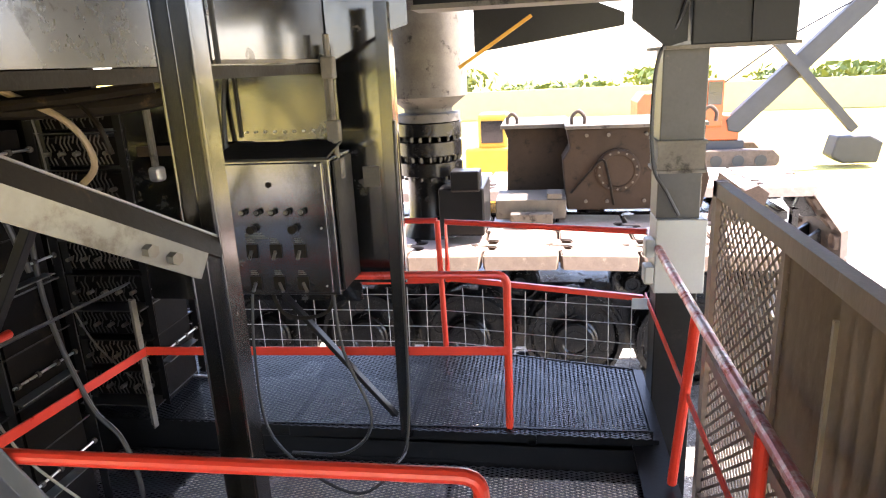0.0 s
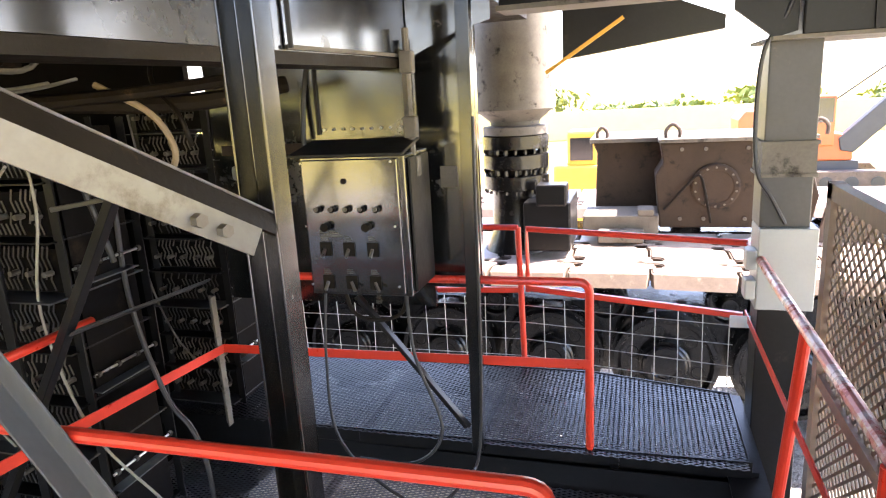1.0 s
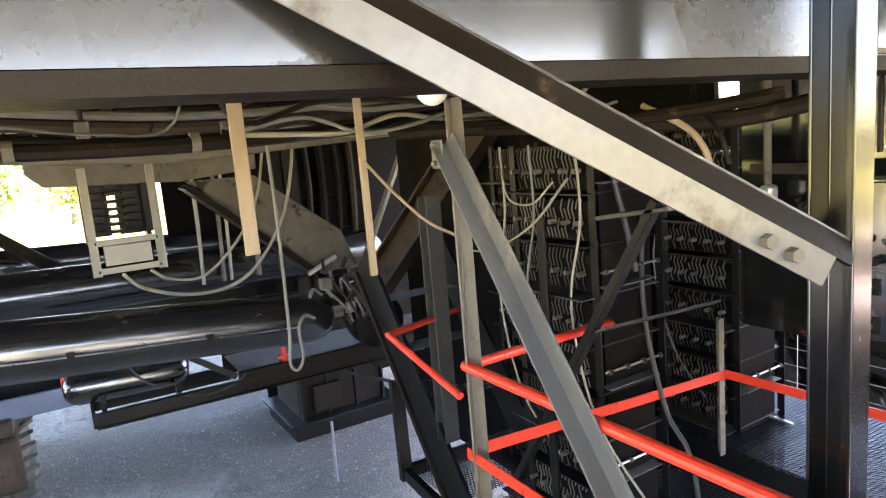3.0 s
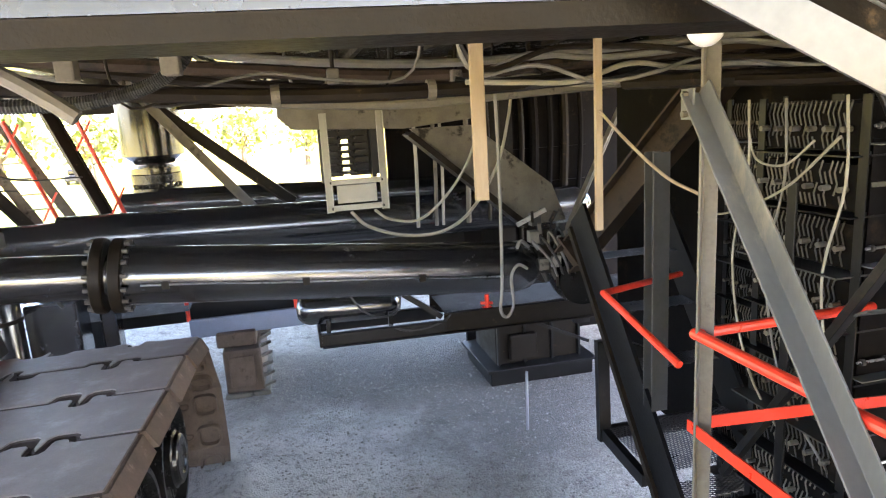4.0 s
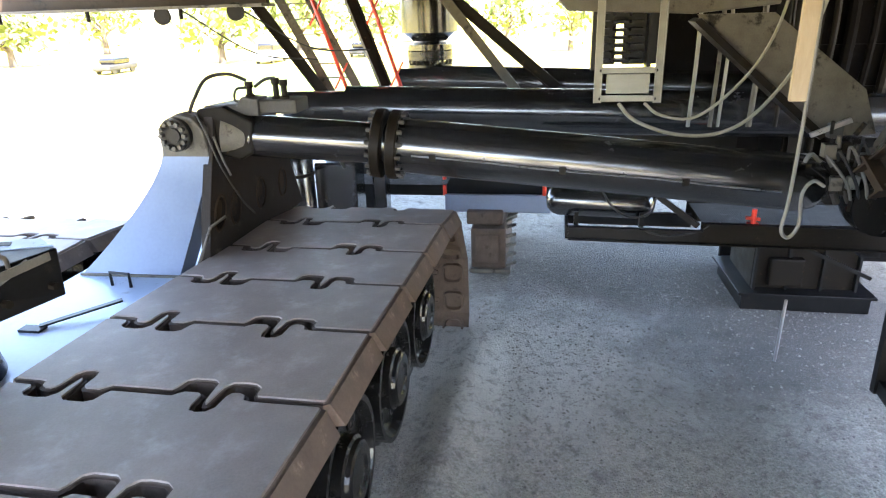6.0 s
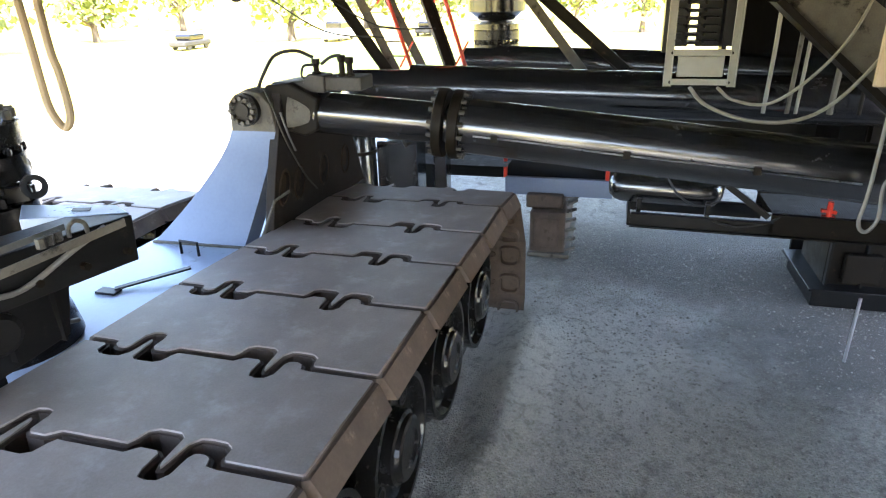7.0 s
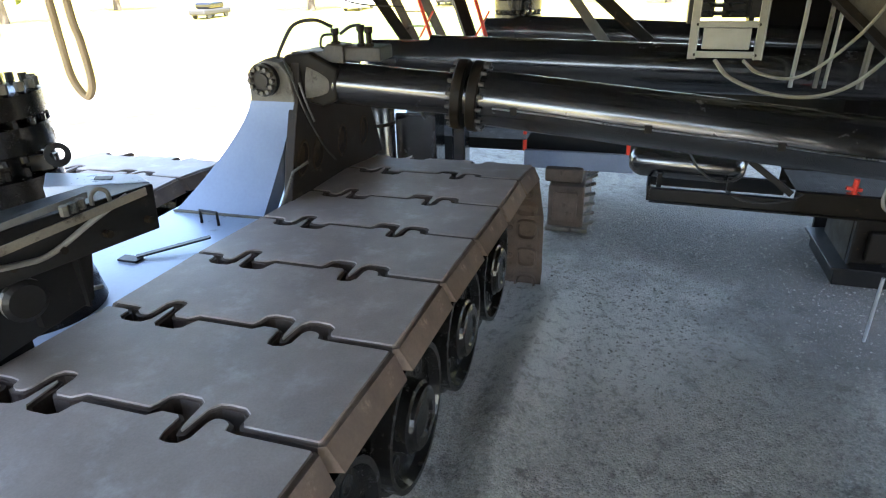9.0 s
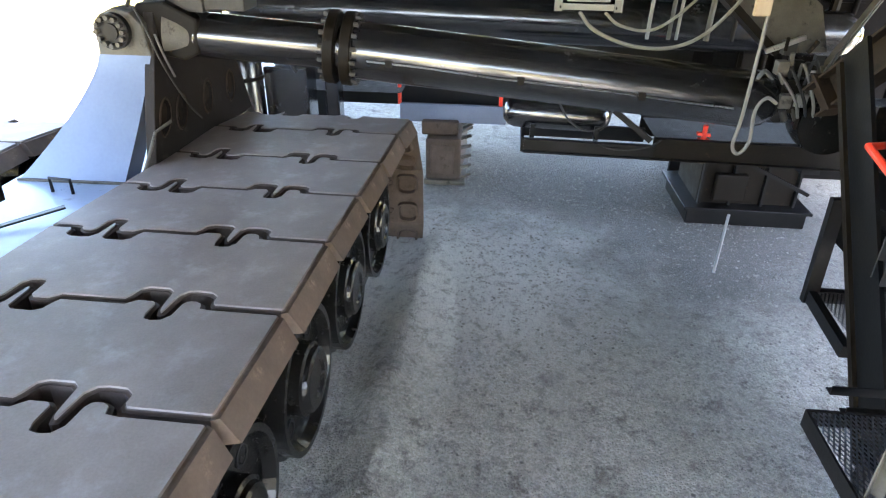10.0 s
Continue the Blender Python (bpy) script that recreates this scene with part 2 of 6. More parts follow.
def ground_material():
    """Grey crushed rock under the machine, pale gravel and dry yellow grass further out."""
    m = bpy.data.materials.new("ground_gravel")
    m.use_nodes = True
    t = m.node_tree
    n, l = t.nodes, t.links
    b = n["Principled BSDF"]
    geo = n.new("ShaderNodeNewGeometry")

    def noise_node(scale, detail=8, rough=0.65):
        x = n.new("ShaderNodeTexNoise")
        x.inputs["Scale"].default_value, x.inputs["Detail"].default_value, x.inputs["Roughness"].default_value = scale, detail, rough
        l.new(geo.outputs["Position"], x.inputs["Vector"])
        return x.outputs[0]

    def ranged(src, a, c, lo=0.0, hi=1.0):
        x = n.new("ShaderNodeMapRange")
        x.interpolation_type = 'SMOOTHSTEP'
        x.inputs["From Min"].default_value, x.inputs["From Max"].default_value = a, c
        x.inputs["To Min"].default_value, x.inputs["To Max"].default_value = lo, hi
        l.new(src, x.inputs["Value"])
        return x.outputs[0]

    def mix(f, a, c):
        x = n.new("ShaderNodeMix")
        x.data_type = 'RGBA'
        l.new(f, x.inputs["Factor"])
        for key, v in (("A", a), ("B", c)):
            if isinstance(v, tuple):
                x.inputs[key].default_value = (*v, 1)
            else:
                l.new(v, x.inputs[key])
        return x.outputs["Result"]

    stones = n.new("ShaderNodeTexVoronoi")
    stones.inputs["Scale"].default_value = 38
    l.new(geo.outputs["Position"], stones.inputs["Vector"])
    base = mix(ranged(noise_node(0.9), 0.3, 0.7), (0.40, 0.365, 0.295), (0.66, 0.61, 0.51))
    base = mix(ranged(noise_node(22, 6, 0.75), 0.35, 0.7), base, (0.56, 0.52, 0.43))
    base = mix(ranged(stones.outputs["Color"], 0.0, 1.0, 0.0, 0.5), base, (0.11, 0.105, 0.095))
    base = mix(ranged(noise_node(70, 4, 0.8), 0.52, 0.66, 0.0, 0.55), base, (0.52, 0.51, 0.48))
    base = mix(ranged(noise_node(45, 4, 0.8), 0.55, 0.68, 0.0, 0.7), base, (0.07, 0.066, 0.06))
    # oil stains in blotches
    base = mix(ranged(noise_node(0.55, 9, 0.72), 0.52, 0.66, 0.0, 0.40), base, (0.12, 0.11, 0.098))
    base = mix(ranged(noise_node(2.2, 10, 0.8), 0.52, 0.64, 0.0, 0.75), base, (0.095, 0.086, 0.074))
    base = mix(ranged(noise_node(3.5, 9, 0.75), 0.58, 0.66, 0.0, 0.75), base, (0.48, 0.465, 0.43))
    # a broad oil-soaked patch by the pedestal
    spill = n.new("ShaderNodeVectorMath")
    spill.operation = 'DISTANCE'
    spill.inputs[1].default_value = (-11.4, 2.7, 0)
    l.new(geo.outputs["Position"], spill.inputs[0])
    ragged = n.new("ShaderNodeMath")
    ragged.operation = 'MULTIPLY_ADD'
    l.new(noise_node(1.1, 9, 0.75), ragged.inputs[0])
    ragged.inputs[1].default_value = 4.5
    l.new(spill.outputs["Value"], ragged.inputs[2])
    base = mix(ranged(ragged.outputs[0], 4.6, 7.4, 0.85, 0.0), base, (0.085, 0.08, 0.072))
    # pale dust spread beside the crawler
    dust = n.new("ShaderNodeVectorMath")
    dust.operation = 'DISTANCE'
    dust.inputs[1].default_value = (-8.8, 0.2, 0)
    l.new(geo.outputs["Position"], dust.inputs[0])
    drift = n.new("ShaderNodeMath")
    drift.operation = 'MULTIPLY_ADD'
    l.new(noise_node(0.9, 9, 0.7), drift.inputs[0])
    drift.inputs[1].default_value = 4.0
    l.new(dust.outputs["Value"], drift.inputs[2])
    base = mix(ranged(drift.outputs[0], 2.4, 5.4, 0.85, 0.0), base, (0.74, 0.71, 0.65))
    base = mix(ranged(noise_node(6.0, 9, 0.8), 0.50, 0.60, 0.0, 0.6), base, (0.19, 0.165, 0.135))
    base = mix(ranged(noise_node(90, 3, 0.9), 0.56, 0.64, 0.0, 0.8), base, (0.10, 0.095, 0.085))
    base = mix(ranged(noise_node(120, 3, 0.9), 0.58, 0.66, 0.0, 0.8), base, (0.78, 0.76, 0.72))
    # distance from the machine
    ln = n.new("ShaderNodeVectorMath")
    ln.operation = 'DISTANCE'
    ln.inputs[1].default_value = (-6, 2, 0)
    l.new(geo.outputs["Position"], ln.inputs[0])
    jit = n.new("ShaderNodeMath")
    jit.operation = 'MULTIPLY_ADD'
    l.new(noise_node(0.3), jit.inputs[0])
    jit.inputs[1].default_value = 3.0
    l.new(ln.outputs["Value"], jit.inputs[2])
    gravel = mix(ranged(noise_node(1.6), 0.3, 0.7), (0.44, 0.42, 0.38), (0.55, 0.53, 0.48))
    grass = mix(ranged(noise_node(0.45), 0.35, 0.65), (0.44, 0.33, 0.045), (0.26, 0.25, 0.04))
    grass = mix(ranged(noise_node(7.0), 0.4, 0.7), grass, (0.50, 0.40, 0.10))
    col = mix(ranged(jit.outputs[0], 14, 17), base, gravel)
    col = mix(ranged(jit.outputs[0], 30, 32.5), col, grass)
    lawn = n.new("ShaderNodeVectorMath")
    lawn.operation = 'DISTANCE'
    lawn.inputs[1].default_value = (-50, -17, 0)
    l.new(geo.outputs["Position"], lawn.inputs[0])
    col = mix(ranged(lawn.outputs["Value"], 9, 13, 0.9, 0.0), col, (0.10, 0.17, 0.025))
    l.new(col, b.inputs["Base Color"])
    b.inputs["Roughness"].default_value = 0.9
    h = n.new("ShaderNodeMath")
    h.operation = 'MULTIPLY_ADD'
    l.new(stones.outputs["Distance"], h.inputs[0])
    h.inputs[1].default_value = -0.8
    l.new(noise_node(14, 8, 0.7), h.inputs[2])
    bp = n.new("ShaderNodeBump")
    bp.inputs["Strength"].default_value, bp.inputs["Distance"].default_value = 0.8, 0.05
    l.new(h.outputs[0], bp.inputs["Height"])
    l.new(bp.outputs[0], b.inputs["Normal"])
    return m


GROUND = ground_material()


def pebble_material():
    """Crushed stones, each of its own grey."""
    m = bpy.data.materials.new("crushed_stones")
    m.use_nodes = True
    n, l = m.node_tree.nodes, m.node_tree.links
    geo = n.new("ShaderNodeNewGeometry")
    ramp = n.new("ShaderNodeValToRGB")
    ramp.color_ramp.elements[0].color, ramp.color_ramp.elements[1].color = (0.15, 0.138, 0.12, 1), (0.40, 0.375, 0.33, 1)
    mid = ramp.color_ramp.elements.new(0.6)
    mid.color = (0.36, 0.33, 0.28, 1)
    l.new(geo.outputs["Random Per Island"], ramp.inputs[0])
    l.new(ramp.outputs[0], n["Principled BSDF"].inputs["Base Color"])
    n["Principled BSDF"].inputs["Roughness"].default_value = 0.9
    return m


PEBBLE = pebble_material()


# ---- mesh helpers ----
def thing(name, label, category, at=(0, 0, 0), group="", kind=""):
    """An Empty at a thing's base, which carries its parts."""
    ob = new(name)
    ob.empty_display_size = 0.1
    ob.matrix_basis = Matrix.Translation(at)
    return tagged(ob, label, category, group, kind)


def part(name, bm, mat, parent=None, label="", bevel=0.0, smooth=False):
    """Links a bmesh, given in world metres, as one mesh object, under a thing or a part."""
    me = bpy.data.meshes.new(name)
    bmesh.ops.recalc_face_normals(bm, faces=bm.faces)
    if smooth:
        for f in bm.faces:
            f.smooth = True
        for e in bm.edges:
            if len(e.link_faces) == 2 and e.calc_face_angle(0) > 0.6:
                e.smooth = False
    bm.to_mesh(me)
    bm.free()
    me.materials.append(mat)
    ob = new(name, me)
    if parent is not None:
        ob.parent = parent
        if parent.type == 'EMPTY':
            ob.matrix_parent_inverse = parent.matrix_basis.inverted()
    if label:
        ob["label"] = label
    if bevel:
        md = ob.modifiers.new("bevel", 'BEVEL')
        md.width, md.segments, md.limit_method, md.angle_limit = bevel, 2, 'ANGLE', radians(40)
    return ob


def solid(name, bm, mat, label, category, group="", kind="", bevel=0.0, smooth=False):
    """A thing that is one mesh."""
    return tagged(part(name, bm, mat, None, "", bevel, smooth), label, category, group, kind)


def quad_mesh(name, verts, faces, mat, parent=None, label=""):
    me = bpy.data.meshes.new(name)
    me.from_pydata(verts, [], faces)
    me.materials.append(mat)
    ob = new(name, me)
    if parent is not None:
        ob.parent = parent
        if parent.type == 'EMPTY':
            ob.matrix_parent_inverse = parent.matrix_basis.inverted()
    if label:
        ob["label"] = label
    return ob


def stuff(ob):
    ob["kind"] = "stuff"
    return ob


def B():
    return bmesh.new()


def box(bm, lo, hi):
    c = [(a + b) / 2 for a, b in zip(lo, hi)]
    s = [abs(b - a) for a, b in zip(lo, hi)]
    bmesh.ops.create_cube(bm, size=1, matrix=Matrix.Translation(c) @ Matrix.Diagonal((*s, 1)))
    return bm


def axes(p, q, up=(0, 0, 1)):
    """A frame at p whose z runs to q and whose y is near up."""
    z = (Vector(q) - Vector(p)).normalized()
    u = Vector(up)
    if abs(z.dot(u)) > 0.99:
        u = Vector((0, 1, 0))
    x = u.cross(z).normalized()
    y = z.cross(x)
    m = Matrix((x, y, z)).transposed().to_4x4()
    m.translation = p
    return m, (Vector(q) - Vector(p)).length


def bar(bm, p, q, w, h, up=(0, 0, 1)):
    """A rectangular bar from p to q; h lies along up."""
    m, n = axes(p, q, up)
    bmesh.ops.create_cube(bm, size=1, matrix=m @ Matrix.Translation((0, 0, n / 2)) @ Matrix.Diagonal((w, h, n, 1)))
    return bm


def profile(bm, p, q, pts, up=(0, 0, 1)):
    """A section (list of x, y) swept straight from p to q."""
    m, n = axes(p, q, up)
    a = [bm.verts.new(m @ Vector((x, y, 0))) for x, y in pts]
    b = [bm.verts.new(m @ Vector((x, y, n))) for x, y in pts]
    k = len(pts)
    for i in range(k):
        bm.faces.new((a[i], a[(i + 1) % k], b[(i + 1) % k], b[i]))
    bm.faces.new(a[::-1])
    bm.faces.new(b)
    return bm


def ibeam(bm, p, q, w, h, t=0.012, up=(0, 0, 1)):
    x, y = w / 2, h / 2
    return profile(bm, p, q, [(-x, -y), (x, -y), (x, -y + t), (t / 2, -y + t), (t / 2, y - t), (x, y - t), (x, y), (-x, y), (-x, y - t), (-t / 2, y - t), (-t / 2, -y + t), (-x, -y + t)], up)


def angle(bm, p, q, w, h, t=0.01, up=(0, 0, 1), sx=1):
    return profile(bm, p, q, [(0, 0), (sx * w, 0), (sx * w, t), (sx * t, t), (sx * t, h), (0, h)], up)


def channel(bm, p, q, w, h, t=0.012, up=(0, 0, 1), sx=1):
    y = h / 2
    return profile(bm, p, q, [(0, -y), (sx * w, -y), (sx * w, -y + t), (sx * t, -y + t), (sx * t, y - t), (sx * w, y - t), (sx * w, y), (0, y)], up)


def cyl(bm, p, q, r, r2=None, seg=16):
    m, n = axes(p, q)
    bmesh.ops.create_cone(bm, cap_ends=True, segments=seg, radius1=r, radius2=r if r2 is None else r2, depth=n, matrix=m @ Matrix.Translation((0, 0, n / 2)))
    return bm


def lathe(bm, p, q, prof, seg=32):
    """Turns (distance along p to q, radius) pairs into a round body."""
    m, n = axes(p, q)
    rings = []
    for d, r in prof:
        rings.append([bm.verts.new(m @ Vector((r * math.cos(6.28319 * i / seg), r * math.sin(6.28319 * i / seg), d))) for i in range(seg)])
    for a, b in zip(rings, rings[1:]):
        for i in range(seg):
            bm.faces.new((a[i], a[(i + 1) % seg], b[(i + 1) % seg], b[i]))
    bm.faces.new(rings[0][::-1])
    bm.faces.new(rings[-1])
    return bm


def curve_points(pts, steps=6):
    """A smooth line through the points."""
    p = [Vector(x) for x in pts]
    p = [2 * p[0] - p[1]] + p + [2 * p[-1] - p[-2]]
    out = []
    for i in range(1, len(p) - 2):
        for k in range(steps):
            t = k / steps
            out.append(0.5 * ((2 * p[i]) + (p[i + 1] - p[i - 1]) * t + (2 * p[i - 1] - 5 * p[i] + 4 * p[i + 1] - p[i + 2]) * t * t + (3 * p[i] - p[i - 1] - 3 * p[i + 1] + p[i + 2]) * t ** 3))
    return out + [p[-2]]


def tube(bm, pts, r, seg=8, steps=6, ribs=0.0):
    """A round hose or pipe along a smooth line; steps=0 keeps the corners."""
    line = curve_points(pts, steps) if steps else [Vector(x) for x in pts]
    rings = []
    x = None
    for i, c in enumerate(line):
        d = (line[min(i + 1, len(line) - 1)] - line[max(i - 1, 0)]).normalized()
        if x is None:
            x = d.cross(Vector((0, 0, 1)))
            x = d.cross(Vector((0, 1, 0))) if x.length < 0.05 else x
        x = (x - d * x.dot(d)).normalized()
        y = d.cross(x)
        rr = r * (1 + ribs * (i % 2))
        rings.append([bm.verts.new(c + rr * (x * math.cos(6.28319 * k / seg) + y * math.sin(6.28319 * k / seg))) for k in range(seg)])
    for a, b in zip(rings, rings[1:]):
        for k in range(seg):
            bm.faces.new((a[k], a[(k + 1) % seg], b[(k + 1) % seg], b[k]))
    bm.faces.new(rings[0][::-1])
    bm.faces.new(rings[-1])
    return bm


def prism(bm, pts, thick):
    """A flat outline of 3D points, thickened along its normal by the vector thick."""
    t = Vector(thick)
    a = [bm.verts.new(Vector(p)) for p in pts]
    b = [bm.verts.new(Vector(p) + t) for p in pts]
    k = len(pts)
    for i in range(k):
        bm.faces.new((a[i], a[(i + 1) % k], b[(i + 1) % k], b[i]))
    bm.faces.new(a[::-1])
    bm.faces.new(b)
    return bm


def bolt_ring(bm, centre, axis, radius, count, r, h, seg=6):
    m, _ = axes(centre, Vector(centre) + Vector(axis))
    for i in range(count):
        a = 6.28319 * (i + 0.5) / count
        p = m @ Vector((radius * math.cos(a), radius * math.sin(a), 0))
        cyl(bm, p, p + Vector(axis).normalized() * h, r, seg=seg)
    return bm


def bolts(name, centre, axis, radius, count, r, h, mat, parent):
    """A ring of hexagon bolts on a flange, each an object on one shared mesh."""
    m, _ = axes(centre, Vector(centre) + Vector(axis))
    me = bpy.data.meshes.new(name)
    bm = cyl(B(), (0, 0, 0), (0, 0, h), r, seg=6)
    bm.to_mesh(me)
    bm.free()
    me.materials.append(mat)
    for i in range(count):
        a = 6.28319 * (i + 0.5) / count
        ob = new(name, me)
        ob.parent = parent
        ob.matrix_basis = m @ Matrix.Translation((radius * math.cos(a), radius * math.sin(a), 0))


def expanded(name, origin, u, v, nu, nv, w, h, strand, mat, parent=None, label="", keep=None):
    """Expanded metal: rows of zigzag strands that meet in diamonds, each strand tilted."""
    o, u, v = Vector(origin), Vector(u).normalized(), Vector(v).normalized()
    nrm = u.cross(v).normalized()
    verts, faces = [], []
    for j in range(nv):
        for sgn in (1, -1):
            prev = None
            for i in range(nu + 1):
                yy = j * h + sgn * (i % 2) * h * 0.5
                c = o + u * (i * w * 0.5) + v * yy
                if keep and not keep(c):
                    prev = None
                    continue
                k = len(verts)
                verts.extend((c - v * strand * 0.5 + nrm * 0.004, c + v * strand * 0.5 + nrm * 0.004, c + v * strand * 0.35 - nrm * 0.004))
                if prev is not None:
                    faces.append((prev, k, k + 1, prev + 1))
                    faces.append((prev + 1, k + 1, k + 2, prev + 2))
                prev = k
    return quad_mesh(name, [tuple(x) for x in verts], faces, mat, parent, label)

# ---- ground and sky edge ----
bm = B()
bmesh.ops.create_grid(bm, x_segments=40, y_segments=40, size=1)
for v in bm.verts:
    s = max(abs(v.co.x), abs(v.co.y))
    v.co = Vector((v.co.x * (25 + 1500 * s ** 5) - 4, v.co.y * (25 + 1500 * s ** 5) + 2, 0))
    d = math.hypot(v.co.x + 4, v.co.y - 2)
    v.co.z = -0.02 if d < 18 else 0.25 * noise.noise(v.co * 0.05) * min(1, (d - 18) / 30)
    if d < 18:
        v.co.z = 0
solid("ground", bm, GROUND, "grey crushed rock with oil stains, pale gravel and dry grass beyond", "ground", kind="structure")


# ---- crawler tracks ----
PITCH, PADW, TOP = 1.12, 2.60, 2.5

# the interlocking seam of a shoe, offsets along and places across: the far rim, and the near rim that meets it
FAR_RIM = [(0.0, 0.10), (-0.03, 0.13), (-0.065, 0.17), (-0.065, 0.30), (-0.03, 0.34), (0.12, 0.345), (0.165, 0.36), (0.175, 0.40), (0.165, 0.45), (0.12, 0.48), (-0.03, 0.485), (-0.085, 0.51), (-0.10, 0.55), (-0.10, 0.60), (-0.07, 0.655), (-0.01, 0.675), (0.0, 0.73)]
NEAR_RIM = [(0.0, 0.08), (-0.06, 0.11), (-0.145, 0.13), (-0.17, 0.17), (-0.17, 0.31), (-0.14, 0.345), (0.08, 0.365), (0.135, 0.385), (0.145, 0.41), (0.13, 0.44), (-0.10, 0.455), (-0.15, 0.49), (-0.16, 0.54), (-0.155, 0.64), (-0.12, 0.685), (-0.04, 0.69), (0.0, 0.72)]


def mirrored(rim):
    """The same joint turned half round, as it stands on the other half of a shoe."""
    return [(-a, -0.30 - b) for a, b in rim][::-1]


def rim_loop(bm, ring, height, z):
    """A raised lip round a pocket, on the face at z, rising downwards."""
    k = len(ring)
    cx, cy = sum(p[0] for p in ring) / k, sum(p[1] for p in ring) / k
    loops = []
    for s, d in ((1.0, 0.0), (0.96, -height), (0.80, -height), (0.70, 0.02)):
        loops.append([bm.verts.new((cx + (x - cx) * s, cy + (y - cy) * s, z + d)) for x, y in ring])
    for a, b in zip(loops, loops[1:]):
        for i in range(k):
            bm.faces.new((a[i], a[(i + 1) % k], b[(i + 1) % k], b[i]))


def pad_mesh(plain=False):
    """One cast shoe: a worn plate with interlocking joints, rounded rims, spreading ends and lipped pockets on its inner face. x along, y across, z out."""
    bm = B()
    half = PADW / 2 - 0.05
    p = PITCH - 0.034
    far = [] if plain else mirrored(NEAR_RIM) + FAR_RIM
    near = [] if plain else mirrored(FAR_RIM) + NEAR_RIM
    out = [(0.02, -half), (0.0, -half + 0.03)] + far + [(0.0, half - 0.03), (0.02, half), (p - 0.02, half), (p, half - 0.03)] + [(p + a, b) for a, b in near[::-1]] + [(p, -half + 0.03), (p - 0.02, -half)]
    f = bm.faces.new([bm.verts.new((x, y, 0)) for x, y in out])
    r = bmesh.ops.extrude_face_region(bm, geom=[f])
    for v in r["geom"]:
        if isinstance(v, bmesh.types.BMVert):
            v.co.z = -0.20
            if abs(v.co.y) > half - 0.02:                # ends spread below the top and draw in at the corners
                v.co.y += math.copysign(0.11, v.co.y)
                v.co.x += 0.02 if v.co.x < p / 2 else -0.02
    bmesh.ops.recalc_face_normals(bm, faces=bm.faces)
    rim = [e for e in bm.edges if all(abs(v.co.z) < 1e-5 for v in e.verts)]
    bmesh.ops.bevel(bm, geom=rim, offset=0.026, segments=3, affect='EDGES', clamp_overlap=True)
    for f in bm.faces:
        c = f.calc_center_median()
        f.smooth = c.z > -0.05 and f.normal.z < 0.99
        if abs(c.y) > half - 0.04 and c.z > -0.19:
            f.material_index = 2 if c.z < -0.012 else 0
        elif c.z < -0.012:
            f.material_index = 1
    bmesh.ops.recalc_face_normals(bm, faces=bm.faces)
    me = bpy.data.meshes.new("track_pad")
    bm.to_mesh(me)
    bm.free()
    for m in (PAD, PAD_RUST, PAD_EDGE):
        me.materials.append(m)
    return me


PAD_MESH, END_PAD_MESH = pad_mesh(), pad_mesh(True)


def rim_mesh(name, along, across, height):
    """A lipped pocket of the casting."""
    bm = B()
    ring = [(along * math.copysign(abs(math.cos(a)) ** 0.55, math.cos(a)), across * math.copysign(abs(math.sin(a)) ** 0.65, math.sin(a))) for a in [6.28319 * i / 16 for i in range(16)]]
    rim_loop(bm, ring, height, -0.20)
    bmesh.ops.recalc_face_normals(bm, faces=bm.faces)
    me = bpy.data.meshes.new(name)
    bm.to_mesh(me)
    bm.free()
    me.materials.append(PAD_RUST)
    return me


POCKET_MESH, OVAL_MESH = rim_mesh("pocket_rim", 0.18, 0.18, 0.075), rim_mesh("oval_rim", 0.05, 0.085, 0.03)


def guide_mesh():
    """The tapered guide lug in the middle of a shoe's inner face."""
    bm = B()
    lo = [(0.22, -0.09), (PITCH - 0.24, -0.09), (PITCH - 0.24, 0.09), (0.22, 0.09)]
    a = [bm.verts.new((x, b, -0.19)) for x, b in lo]
    b2 = [bm.verts.new((PITCH / 2 + (x - PITCH / 2) * 0.45, b * 0.6, -0.46)) for x, b in lo]
    for i in range(4):
        bm.faces.new((a[i], a[(i + 1) % 4], b2[(i + 1) % 4], b2[i]))
    bm.faces.new(b2)
    bm.faces.new(a[::-1])
    bmesh.ops.recalc_face_normals(bm, faces=bm.faces)
    bmesh.ops.bevel(bm, geom=bm.edges[:], offset=0.02, segments=2, affect='EDGES')
    me = bpy.data.meshes.new("guide_lug")
    bm.to_mesh(me)
    bm.free()
    me.materials.append(WHEEL)
    return me


GUIDE_MESH = guide_mesh()


def wheel_meshes(r, name):
    """Road wheel: rim, dished web with round holes, and a stepped hub; its axle runs along y towards +y."""
    bm = B()
    lathe(bm, (0, 0, 0), (0, 1, 0), [(-0.45, r * 0.6), (-0.45, r), (-0.16, r), (-0.16, r * 0.94), (0.0, r * 0.94), (0.0, r * 0.86), (-0.10, r * 0.80), (-0.12, r * 0.45), (-0.12, 0.02)], 40)
    me = bpy.data.meshes.new(name)
    bmesh.ops.recalc_face_normals(bm, faces=bm.faces)
    bm.to_mesh(me)
    bm.free()
    me.materials.append(WHEEL)
    hb = B()
    lathe(hb, (0, 0, 0), (0, 1, 0), [(-0.14, r * 0.46), (0.00, r * 0.46), (0.02, r * 0.42), (0.06, r * 0.40), (0.08, r * 0.36), (0.08, r * 0.25), (0.06, r * 0.22), (0.06, 0.015)], 32)
    hm = bpy.data.meshes.new(name + "_hub")
    bmesh.ops.recalc_face_normals(hb, faces=hb.faces)
